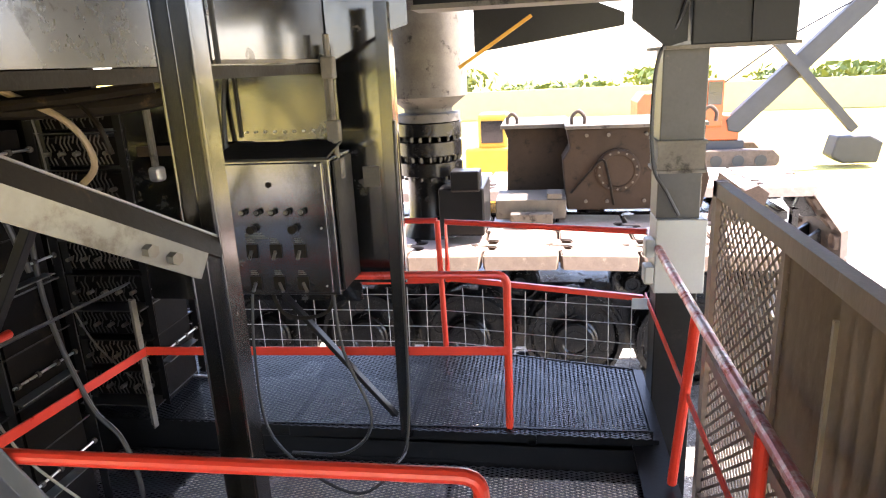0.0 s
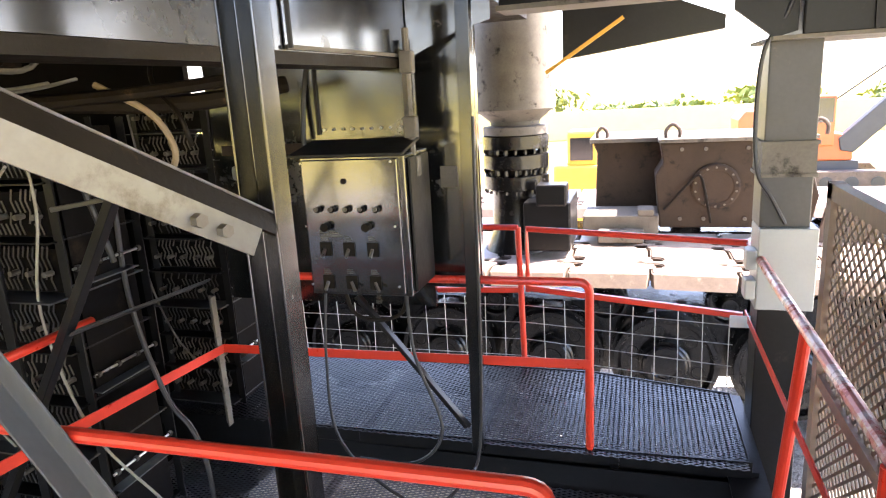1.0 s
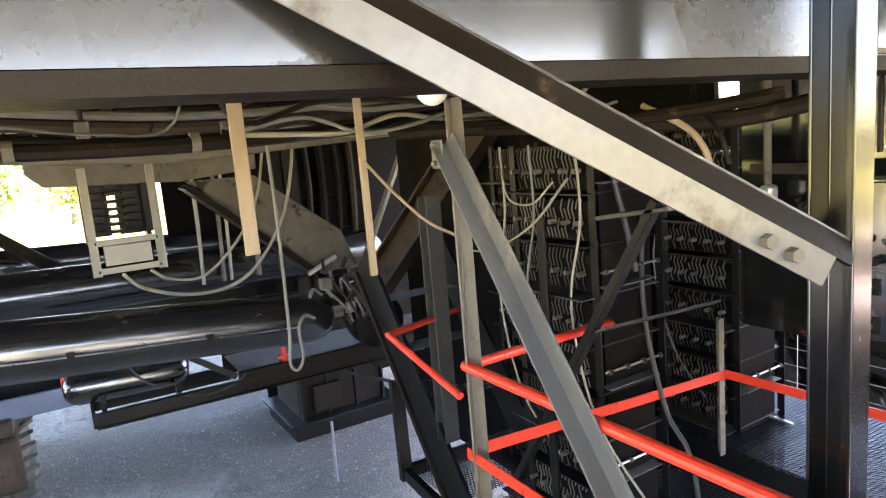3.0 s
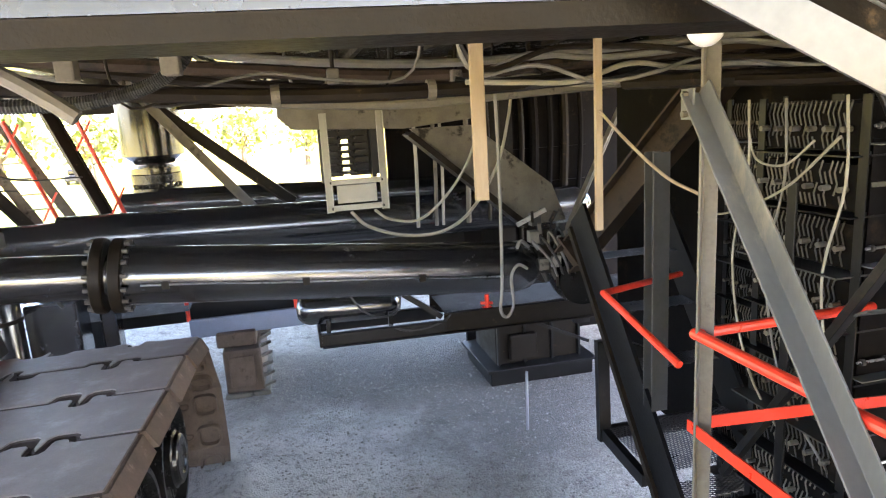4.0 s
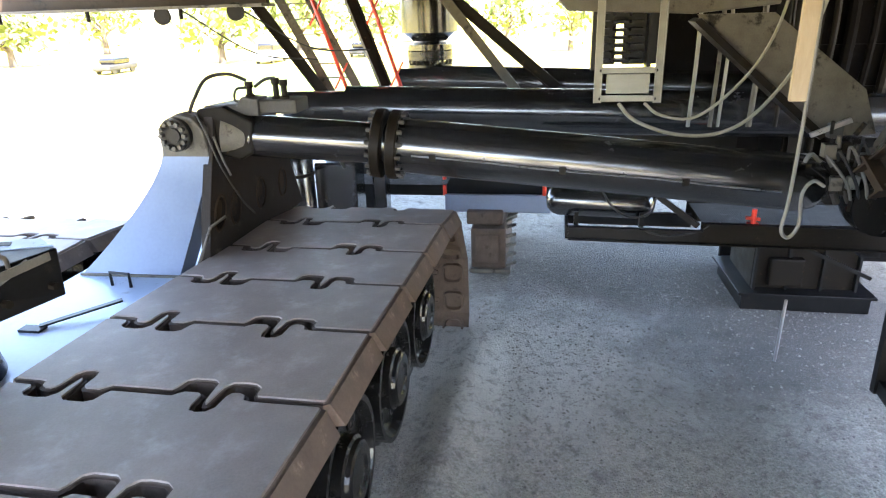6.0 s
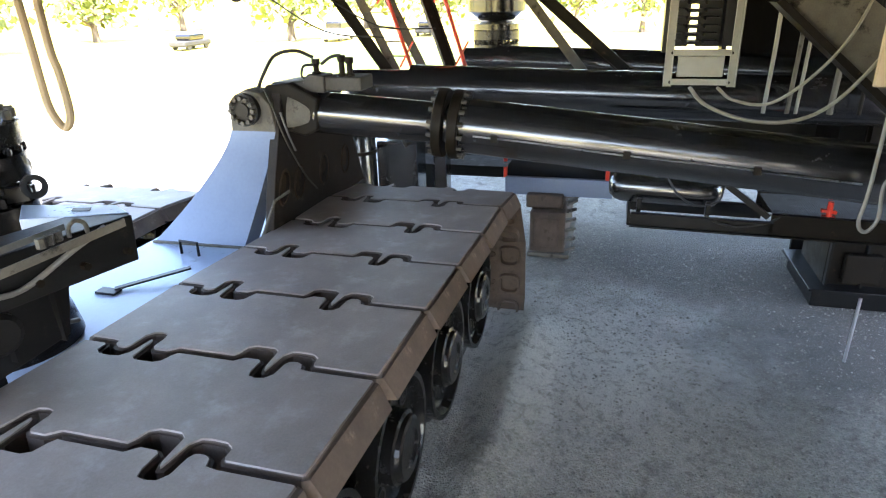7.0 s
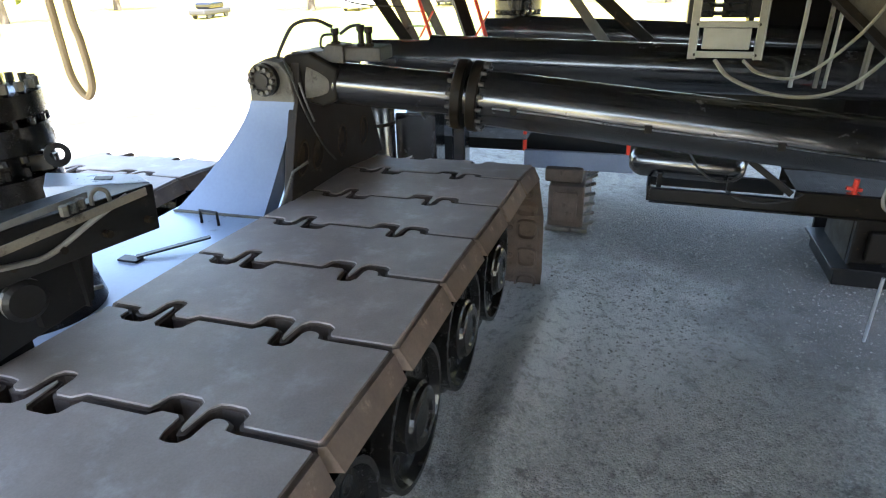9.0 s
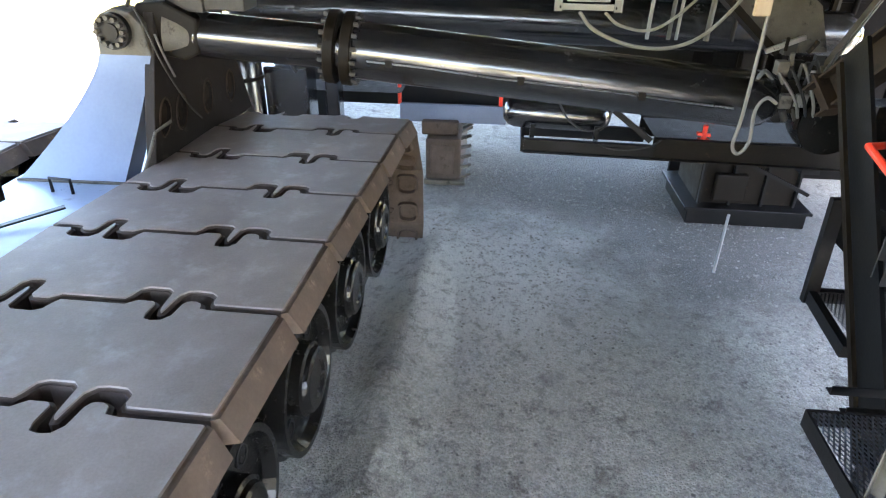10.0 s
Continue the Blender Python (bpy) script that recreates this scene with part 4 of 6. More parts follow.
    part("barrel", lathe(B(), f, q, [(0.0, r), (n - 0.35, r), (n - 0.28, r * 1.0), (n - 0.1, r * 0.86), (n, r * 0.6)], 48), CYL, root, smooth=True)
    m = (f - p).length
    part("rod_sleeve", lathe(B(), p, f, [(0, rod_r * 0.85), (0.05, rod_r), (m, rod_r)], 44), CYL, root, smooth=True)
    for k, o in enumerate((-0.17, 0.02) if clips else ()):
        c = f + d * o
        fl = part("flange", lathe(B(), c, c + d * 0.13, [(0, r * 1.22), (0.015, r * 1.27), (0.115, r * 1.27), (0.13, r * 1.22)], 44), GRIMY, root, smooth=True)
        bolts("bolt", c + d * (-0.05 if k == 0 else 0.13), d, r * 1.16, 16, 0.028, 0.06, DARK_GREY, fl)
    if clips:
        side = Vector((1, 0, -0.12)).normalized()
        a = [f + d * (0.35 + s * (n - 0.9) / 6) + side * (r + 0.015) + Vector((0, 0, 0.008 * math.sin(s * 2))) for s in range(7)]
        ln = part("grease_line", tube(B(), a, 0.011), STEEL, root)
        for s in (0.06, 0.42, 0.75):
            c = f + d * (0.35 + s * (n - 0.9)) + side * (r + 0.01)
            part("clip", box(B(), c - Vector((0.02, 0.04, 0.045)), c + Vector((0.02, 0.04, 0.045))), GRIMY, ln)
    return root


cylinder_assembly("large black steering cylinder with bolted flange over the track", (-7.42, -3.14, 3.66), (-7.9, -1.52, 3.46), (-8.1, 3.6, 2.95), 0.335, 0.25)
cylinder_assembly("black steering cylinder behind the first one", (-9.9, -3.7, 3.62), (-10.1, -2.7, 3.59), (-10.7, 5.6, 3.32), 0.34, 0.26, False)
cylinder_assembly("far black steering cylinder", (-13.2, -2.6, 3.68), (-13.2, -1.9, 3.68), (-12.5, 4.4, 3.52), 0.29, 0.24, False)

# ---- the machine's underside ----
bm = B()
prism(bm, [(-1.10, 4.05, 5.21), (-1.36, -0.2, 5.21), (-1.36, -7.0, 5.21), (-1.36, -7.0, 6.9), (-1.36, -0.2, 6.9), (-1.10, 4.05, 6.9)][:2] + [(-1.36, -0.2, 6.9), (-1.10, 4.05, 6.9)], (-0.03, 0, 0))
prism(bm, [(-1.36, -0.2, 5.21), (-1.36, -8.0, 5.21), (-1.36, -8.0, 6.9), (-1.36, -0.2, 6.9)], (-0.03, 0, 0))
gd = thing("deck_girder", "deep glossy black deck girder with streaked paint", "girder", (-1.2, 0, 5.2), kind="structure")
part("web_plate", bm, GIRDER, gd)
bm = B()
prism(bm, [(-1.08, 4.06, 5.16), (-1.34, -0.2, 5.16), (-1.34, -8.0, 5.16), (-1.54, -8.0, 5.16), (-1.54, -0.2, 5.16), (-1.28, 4.06, 5.16)], (0, 0, 0.045))
part("bottom_flange", bm, GRIMY, gd)
bm = B()
prism(bm, [(-1.14, 2.92, 5.215), (-1.14, 2.92, 6.9), (-1.128, 2.926, 6.9), (-1.128, 2.926, 5.215)], (0.004, 0.006, 0))
part("weld_seam", bm, SATIN, gd)
bm = B()
prism(bm, [(-1.08, 4.06, 5.21), (-0.86, 4.22, 5.34), (-0.70, 4.35, 5.40), (-0.70, 4.35, 6.9), (-1.10, 4.05, 6.9)], (-0.03, 0.03, 0))
part("end_plate", bm, BLACK, gd)
part("end_web", prism(B(), [(-1.095, 4.05, 5.215), (-1.164, 2.935, 5.215), (-1.164, 2.935, 6.88), (-1.095, 4.05, 6.88)], (0.006, 0, 0)), BLACK, gd, "black glossy web end beyond the weld")
part("drip_edge", bar(B(), (-1.085, 4.05, 5.222), (-1.154, 2.935, 5.222), 0.012, 0.016), DUSTY, gd)

# deck plating above the girders, with the openings that the frames leave; outer edges reach out of view for shade
bm = B()
box(bm, (-26, -7.6, 5.95), (-1.42, 10.2, 6.1))
# unseen slab, added and sized to keep the sun off landing and ground
box(bm, (-1.4, -5.2, 6.9), (9.0, 10.2, 7.1))
solid("deck_plating", bm, GRIMY, "dark grimy steel underside of the machine deck, with an unseen slab for shade", "ceiling", kind="structure")

ub = thing("underframe_girder", "dusty brown plate girder under the deck", "girder", (-8.6, 2, 5.6), kind="structure")
bm = B()
box(bm, (-8.7, -0.2, 5.62), (-8.66, 9.5, 6.5))
part("web_plate", bm, BROWN, ub)
bm = B()
box(bm, (-8.9, -0.2, 5.57), (-8.45, 9.5, 5.615))
part("bottom_flange", bm, GRIMY, ub)
bm = B()
box(bm, (-12.4, -4.2, 5.72), (-12.0, 9.5, 6.9))
box(bm, (-17.4, -4.2, 5.5), (-17.0, 9.5, 6.9))
solid("cross_girder", bm, GRIMY, "dark steel cross girders far under the deck", "girder", kind="structure")
bm = B()
for y in (-4.6, -2.4):
    box(bm, (-20, y, 5.75), (-1.75, y + 0.25, 6.9))
solid("deck_beam", bm, GRIMY, "long dark deck beams below the plating", "girder", kind="structure")

# pale beam and its diagonal plates
pb = thing("pale_beam", "dusty pale grey beam with rounded nose under the deck", "beam", (-8.5, 1.5, 4.9))
part("web_plate", prism(B(), [(-8.5, 0.46, 5.1), (-8.5, 0.62, 4.94), (-8.5, 2.05, 4.87), (-8.5, 3.0, 4.95), (-8.5, 3.0, 5.60), (-8.5, 0.46, 5.60)], (-0.12, 0, 0)), DUSTY, pb, bevel=0.02)
part("diagonal_plate", prism(B(), [(-8.6, 2.13, 4.86), (-8.6, 2.98, 4.86), (-8.6, 4.10, 3.98), (-8.6, 4.30, 3.45), (-8.6, 3.68, 3.42)], (-0.08, 0, 0)), DUSTY, pb)
part("diagonal_flange", prism(B(), [(-8.5, 2.08, 4.78), (-8.5, 2.15, 4.82), (-8.5, 3.72, 3.46), (-8.5, 3.66, 3.40)], (-0.45, 0, 0)), GRIMY, pb)

wb = thing("insulator_bracket", "pale aluminium bracket frame with a small cover plate", "bracket", (-8.35, 1.35, 3.9))
for y in (1.0, 1.70):
    part("upright", channel(B(), (-8.35, y, 3.88), (-8.35, y, 5.12), 0.05, 0.09, 0.01, up=(0, 1, 0)), ALU, wb)
part("cover_plate", box(B(), (-8.37, 1.10, 3.99), (-8.33, 1.60, 4.22)), ALU, wb, bevel=0.006)
for z in (3.93, 4.26):
    part("crossbar", box(B(), (-8.38, 1.0, z - 0.035), (-8.34, 1.70, z + 0.035)), ALU, wb, bevel=0.004)
bm = B()
for y in (1.03, 1.67):
    for z in (3.93, 4.26):
        cyl(bm, (-8.34, y, z), (-8.31, y, z), 0.018, seg=6)
part("bolts", bm, GRIMY, wb)

# centre drum and dark posts round it
cd = thing("centre_column", "dark centre column under the turntable", "column", (-12.0, 5.2, 3.0), kind="structure")
part("column", box(B(), (-12.6, 4.2, 2.0), (-11.4, 5.9, 6.9)), VOID_BLACK, cd)
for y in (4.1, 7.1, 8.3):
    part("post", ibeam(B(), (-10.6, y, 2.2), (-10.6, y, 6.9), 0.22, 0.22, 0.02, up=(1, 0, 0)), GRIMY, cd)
# bulkhead added as a dark sheet, hides the bright ground behind the column
solid("bulkhead", prism(B(), [(-13.5, 2.5, 3.3), (-13.5, 4.0, 3.3), (-13.5, 4.0, 0.0), (-13.5, 9.5, 0.0), (-13.5, 9.5, 6.9), (-13.5, 2.5, 6.9)], (0.1, 0, 0)), VOID_BLACK, "near-black bulkhead standing in for the unlit gap behind the centre column", "wall", kind="structure")
for k, (y, r, mt) in enumerate(((4.35, 0.07, VOID_BLACK), (4.6, 0.05, GRIMY), (4.85, 0.09, VOID_BLACK), (5.15, 0.06, VOID_BLACK), (5.45, 0.08, GRIMY), (5.75, 0.05, VOID_BLACK))):
    solid("riser_pipe", tube(B(), [(-11.28, y, 2.0), (-11.3, y, 3.2), (-11.28 + 0.04 * (k % 2), y + 0.05, 4.6), (-11.3, y, 6.0)], r), mt, "oily riser pipe on the centre column", "pipe", "riser pipes")
for k in range(5):
    solid("column_band", box(B(), (-11.42, 4.15, 3.0 + 0.62 * k), (-11.33, 5.95, 3.08 + 0.62 * k)), VOID_BLACK, "greasy steel band across the centre column", "band", "column bands")
bm = B()
for k in range(9):
    for j in range(3):
        box(bm, (-9.9 - 0.02 * j, 1.05 + 0.22 * j, 4.25 + 0.10 * k), (-9.6, 1.22 + 0.22 * j, 4.29 + 0.10 * k))
box(bm, (-9.95, 0.98, 4.2), (-9.91, 1.32, 5.96))
box(bm, (-9.95, 1.42, 4.2), (-9.91, 1.95, 5.96))
box(bm, (-9.95, 1.30, 4.75), (-9.91, 1.44, 5.96))
box(bm, (-9.9, 0.98, 4.15), (-9.6, 1.04, 5.96))
box(bm, (-9.9, 1.72, 4.15), (-9.6, 1.78, 5.96))
solid("collector_rack", bm, SATIN, "dark rack of slip-ring plates behind the bracket", "rack")

for y, r0, mt in ((2.42, 0.028, ALU), (2.72, 0.03, DUSTY), (2.83, 0.024, ALU), (3.25, 0.04, DUSTY), (3.6, 0.03, GRIMY)):
    solid("upright_pipe", tube(B(), [(-10.0, y, 3.3), (-10.0, y + 0.03, 4.4), (-10.0, y, 5.97)], r0), mt, "pale upright pipe behind the bracket", "pipe", "upright pipes")

# big diagonal braces
for name, p, q, w, h, mt, lab in (
        ("diagonal_brace", (-7.6, 3.9, 3.1), (-4.3, 5.3, 6.95), 0.30, 0.36, BROWN, "heavy dark diagonal beam up to the deck"),
        ("diagonal_brace", (-11.1, -5.75, 6.95), (-11.9, -3.65, 3.5), 0.14, 0.2, GRIMY, "black sloping strut under the deck"),
        ("diagonal_brace", (-11.15, -3.48, 6.95), (-11.9, -2.45, 3.5), 0.13, 0.2, GRIMY, "black sloping strut beside red ladder rails"),
        ("diagonal_brace", (-11.7, -2.79, 6.95), (-11.9, -0.1, 3.55), 0.10, 0.16, DUSTY, "dusty sloping strut over the far cylinder"),
        ("diagonal_brace", (-12.3, -3.4, 6.95), (-12.3, 0.55, 3.6), 0.10, 0.2, GRIMY, "dark sloping strut over the far cylinder"),
        ("diagonal_brace", (-8.0, 3.9, 3.1), (-9.2, 5.6, 5.2), 0.07, 0.07, DUSTY, "thin dusty diagonal tie rod")):
    brace = solid(name, ibeam(B(), p, q, w, h, 0.025), mt, lab, "brace", "diagonal braces")
    foot = Vector(p).lerp(q, 0.04)
    part("foot_plate", bar(B(), foot, foot + (Vector(q) - Vector(p)).normalized() * 0.03, w * 1.3, h * 1.2), mt, brace)

ld = thing("ship_ladder", "dusty steel ladder with red handrails under the deck", "ladder", (-11.7, -3.7, 3.5))
for p, q in (((-11.6, -4.3, 5.3), (-12.0, -3.55, 3.5)), ((-11.6, -3.75, 5.3), (-12.0, -3.0, 3.5))):
    part("stringer", bar(B(), p, q, 0.05, 0.16), DUSTY, ld)
for k in range(7):
    t = (k + 0.5) / 7
    a = Vector((-11.6, -4.3, 5.3)).lerp((-12.0, -3.55, 3.5), t)
    part("rung", bar(B(), a, a + Vector((0, 0.55, 0)), 0.10, 0.02), DUSTY, ld)
for dy in (0.0, 1.0):
    part("handrail", tube(B(), [(-11.2, -3.56 + dy, 5.3), (-11.6, -3.1 + dy, 3.5)], 0.035, steps=0), RED, ld, "red pipe handrail")
    for z0 in (0.15, 0.75):
        a = Vector((-11.2, -3.56 + dy, 5.3)).lerp((-11.6, -3.1 + dy, 3.5), z0)
        part("cross_tie", bar(B(), a + Vector((0, -0.14, -0.22)), a + Vector((0, 0.12, 0.22)), 0.03, 0.03), RED, ld, "red tie")

eb = thing("edge_beam", "dusty brown beam along the deck edge with hanging lugs", "beam", (-9.5, -6, 5.1), kind="structure")
part("web_plate", box(B(), (-9.62, -11.0, 5.16), (-9.50, -3.6, 5.96)), BROWN, eb)
part("bottom_flange", box(B(), (-9.80, -11.0, 5.12), (-9.32, -3.6, 5.16)), DUSTY, eb)
for y, z in ((-5.2, 5.03), (-4.05, 5.06)):
    lug = part("lug_ring", lathe(B(), (-9.40, y, z), (-9.45, y, z), [(0, 0.075), (0, 0.125), (0.05, 0.125), (0.05, 0.075)], 24), GRIMY, eb, "greasy lifting ring")
for y in (-7.9, -6.4, -4.9):
    part("hanger_bolt", cyl(B(), (-9.42, y, 4.98), (-9.42, y, 5.14), 0.03, seg=8), GRIMY, eb)
for p, q in (((-9.45, -4.9, 5.1), (-10.6, -3.3, 4.3)), ((-9.45, -4.0, 5.1), (-11.2, -2.6, 4.4))):
    m = (Vector(p) + Vector(q)) / 2 - Vector((0, 0, 0.25))
    solid("slack_wire", tube(B(), [p, m, q], 0.012), BLACK_HOSE, "thin black wire slung below the deck edge", "wire", "slack wires")

# pipes and hoses below the deck
pr = thing("pipe_run", "run of dusty black pipes and hoses below the deck", "pipes", (-4, 0, 5.2))
part("pipe", tube(B(), [(-4.0, -2.6, 5.50), (-4.0, -1.9, 5.46), (-4.0, -0.90, 5.29), (-4.0, 0.5, 5.18), (-4.0, 1.5, 5.165), (-4.2, 2.4, 5.2), (-4.6, 4.2, 5.3)], 0.045, steps=5), GRIMY, pr)
part("hose", tube(B(), [(-3.0, -1.6, 5.30), (-3.0, -0.95, 5.34), (-3.0, -0.70, 5.33), (-3.0, -0.50, 5.28), (-3.0, -0.33, 5.17), (-3.0, -0.23, 5.09)], 0.035), RUBBER, pr)
part("corrugated_hose", tube(B(), [(-3.4, -1.9, 5.22), (-3.4, -1.15, 5.195), (-3.4, -0.6, 5.165), (-3.4, -0.2, 5.18), (-3.4, 0.1, 5.30), (-3.4, 0.3, 5.6)], 0.030, steps=60, ribs=0.16), BLACK_HOSE, pr)
for k, (x, z, r, mt) in enumerate(((-5.2, 5.33, 0.05, BROWN), (-5.6, 5.25, 0.035, GRIMY), (-6.2, 5.15, 0.06, DUSTY), (-4.7, 5.38, 0.03, RUBBER), (-6.6, 5.3, 0.045, BROWN), (-7.3, 5.22, 0.05, GRIMY))):
    part("pipe", tube(B(), [(x, -1.5 + 0.5 * k, z + 0.25), (x, 0.2, z + 0.1), (x - 0.1, 1.6, z), (x, 3.0, z + 0.05), (x + 0.4, 4.6, z + 0.12), (x + 0.5, 6.5, z + 0.15)], r, steps=4), mt, pr)
for k, (y, z) in enumerate(((-0.9, 5.29), (0.5, 5.18), (1.4, 5.17))):
    part("pipe_clamp", cyl(B(), (-4.0, y, z), (-4.0, y + 0.05, z), 0.06), DUSTY, pr)
for k in range(5):
    random.seed(40 + k)
    pts = [(-3.6 - 0.25 * k, 1.6 + 0.35 * j, 5.15 + 0.12 * random.random()) for j in range(9)]
    part("cable", tube(B(), pts, 0.012 + 0.004 * (k % 3)), (RUBBER, PALE_HOSE, BLACK_HOSE)[k % 3], pr)

part("bracket_cable", tube(B(), [(-8.3, 1.25, 3.88), (-8.28, 1.45, 3.68), (-8.26, 1.9, 3.52), (-8.26, 2.4, 3.52), (-8.26, 2.8, 3.75), (-8.3, 3.2, 4.3), (-8.35, 3.4, 4.9), (-8.4, 3.5, 5.4)], 0.022), PALE_HOSE, pr)
part("bracket_cable", tube(B(), [(-8.3, 1.55, 3.88), (-8.28, 1.75, 3.74), (-8.26, 2.15, 3.72), (-8.28, 2.6, 4.1), (-8.3, 2.9, 4.6), (-8.4, 3.1, 5.3)], 0.018), PALE_HOSE, pr)

# hanging straps
for p, w in (((-3.0, 1.416, 4.62), 0.065), ((-2.93, 1.97, 4.435), 0.035)):
    bm = B()
    box(bm, (p[0] - 0.012, p[1] - w / 2, p[2]), (p[0] + 0.012, p[1] + w / 2, 5.7))
    solid("hanging_strap", bm, TAN, "tan weathered strap hanging from the deck pipes", "strap", "hanging straps", bevel=0.004)
solid("hose_loop", tube(B(), [(-4.4, 1.95, 5.3), (-4.4, 1.96, 4.6), (-4.4, 1.95, 3.85), (-4.4, 1.93, 3.62), (-4.4, 1.98, 3.56), (-4.4, 2.03, 3.65), (-4.4, 2.02, 3.85), (-4.42, 2.08, 3.93), (-4.45, 2.16, 3.89)], 0.012), RUBBER, "pale thin hose hanging in a narrow loop", "hose")

# ---- pedestal, walkway and tank beyond the gravel ----
pd = thing("pedestal", "black square steel pedestal with a ledged foot on the gravel", "pedestal", (-11.8, 4.7, 0))
part("foot", prism(B(), [(-10.9, 3.77, 0), (-10.87, 5.8, 0), (-12.9, 5.8, 0), (-12.5, 3.75, 0)], (0, 0, 0.30)), SATIN, pd, bevel=0.02)
part("rim", prism(B(), [(-10.84, 3.70, 0.28), (-10.80, 5.86, 0.28), (-12.96, 5.86, 0.28), (-12.6, 3.66, 0.28)], (0, 0, 0.05)), SATIN, pd, bevel=0.01)
part("body", box(B(), (-12.5, 3.95, 0.3), (-11.12, 5.65, 2.0)), GRIMY, pd, bevel=0.02)
for y in (3.98, 4.5, 5.05, 5.6):
    part("rib", box(B(), (-11.12, y - 0.02, 0.33), (-11.03, y + 0.02, 1.95)), SATIN, pd)
part("tie_rod", bar(B(), (-10.98, 4.3, 1.3), (-10.95, 5.75, 0.62), 0.06, 0.06), SATIN, pd)
bm = B()
box(bm, (-11.1, 4.18, 0.42), (-10.95, 4.72, 0.92))
part("junction_box", bm, GRIMY, pd, "dark junction box", bevel=0.03)
solid("drain_rod", cyl(B(), (-9.14, 3.81, 0.0), (-9.12, 3.82, 1.0), 0.022), GALV, "thin pale rod standing in the gravel", "rod")

ww = thing("walkway", "dark steel walkway beam with grating under the cylinder", "walkway", (-9.3, 3.8, 1.9))
part("edge_beam", channel(B(), (-9.0, 2.52, 2.02), (-9.0, 6.5, 1.94), 0.09, 0.31, 0.015, sx=-1), GRIMY, ww)
part("edge_beam", channel(B(), (-10.0, 2.52, 2.02), (-10.0, 6.5, 1.94), 0.09, 0.31, 0.015), GRIMY, ww)
expanded("grating", (-9.98, 2.55, 2.15), (0, 1, 0), (1, 0, 0), 130, 24, 0.06, 0.04, 0.014, GRATE, ww)
part("cross_beam", box(B(), (-11.5, 4.6, 1.72), (-9.0, 4.85, 1.88)), SATIN, ww)
bm = tube(B(), [(-9.03, 3.2, 2.14), (-9.03, 3.2, 2.36)], 0.035, steps=0)
box(bm, (-9.10, 3.13, 2.13), (-8.98, 3.27, 2.16))
bar(bm, (-9.03, 3.10, 2.24), (-9.03, 3.28, 2.22), 0.05, 0.04)
solid("red_stub", bm, RED, "short red pipe stub with a side tab on the walkway beam", "stub")
ct = thing("tank_cradle", "dark channel cradle hung off the walkway", "cradle", (-9.1, 1.6, 1.9))
part("side_channel", channel(B(), (-9.0, 0.74, 1.99), (-9.0, 2.55, 1.96), 0.08, 0.2, 0.015, sx=-1), SATIN, ct)
part("side_channel", channel(B(), (-9.7, 0.74, 1.99), (-9.7, 2.55, 1.96), 0.08, 0.2, 0.015), SATIN, ct)
part("end_channel", box(B(), (-9.7, 0.70, 1.89), (-9.0, 0.74, 2.09)), SATIN, ct)
part("tie", bar(B(), (-9.1, 1.95, 2.5), (-9.05, 2.5, 2.1), 0.06, 0.08), SATIN, ct)
for y in (0.85, 1.75):
    part("bracket", box(B(), (-9.2, y - 0.03, 2.05), (-9.1, y + 0.03, 2.25)), SATIN, ct)
bm = lathe(B(), (-9.35, 0.42, 2.37), (-9.35, 1.95, 2.32), [(0, 0.02), (0.02, 0.12), (0.09, 0.19), (0.18, 0.225), (1.35, 0.225), (1.44, 0.19), (1.51, 0.12), (1.53, 0.02)], 32)
solid("air_tank", bm, CYL, "glossy black air tank lying in the cradle", "tank", smooth=True)
solid("air_hose", tube(B(), [(-9.1, 1.2, 2.55), (-9.0, 1.35, 2.35), (-9.0, 1.6, 2.22), (-9.0, 1.85, 2.3), (-9.0, 1.9, 2.5)], 0.014), BLACK_HOSE, "thin black hose over the tank", "hose")
solid("air_hose", tube(B(), [(-8.99, 1.7, 2.1), (-8.97, 1.9, 2.0), (-8.97, 2.2, 1.98), (-8.97, 2.5, 2.05), (-9.0, 2.7, 2.2)], 0.016), BLACK_HOSE, "black hose sagging along the cradle", "hose")
# bright beam low behind the crawler
solid("skid_beam", box(B(), (-12.6, -1.6, 1.16), (-12.5, 0.5, 1.52)), SKY_TINTED_GREY, "smooth grey steel beam low behind the crawler", "beam", bevel=0.02)
solid("walk_pier", box(B(), (-12.9, -3.4, 0.0), (-12.5, -2.9, 1.80)), SATIN, "black steel pier under the grated walk", "pier")
for lo, hi in (((-11.8, -3.80, 0.0), (-11.2, -3.02, 2.44)), ((-11.9, -2.80, 0.0), (-11.5, -2.55, 2.6))):
    solid("equipment_box", box(B(), lo, hi), CYL, "glossy black equipment box behind the anchor", "equipment box", "equipment boxes", bevel=0.04)
tk = thing("upright_tank", "black upright tank with a domed lid and hoses behind the anchor", "tank", (-10.9, -4.05, 0))
part("shell", lathe(B(), (-10.9, -4.05, 0.0), (-10.9, -4.05, 3.0), [(0, 0.34), (2.55, 0.34), (2.70, 0.28), (2.78, 0.12), (2.80, 0.02)], 32), CYL, tk, smooth=True)
part("band", lathe(B(), (-10.9, -4.05, 2.3), (-10.9, -4.05, 2.4), [(0, 0.34), (0.0, 0.365), (0.06, 0.365), (0.06, 0.34)], 32), GRIMY, tk)
part("hose", tube(B(), [(-10.8, -3.95, 2.78), (-10.6, -3.7, 3.1), (-10.55, -3.3, 3.0), (-10.6, -3.0, 2.5)], 0.03), BLACK_HOSE, tk)
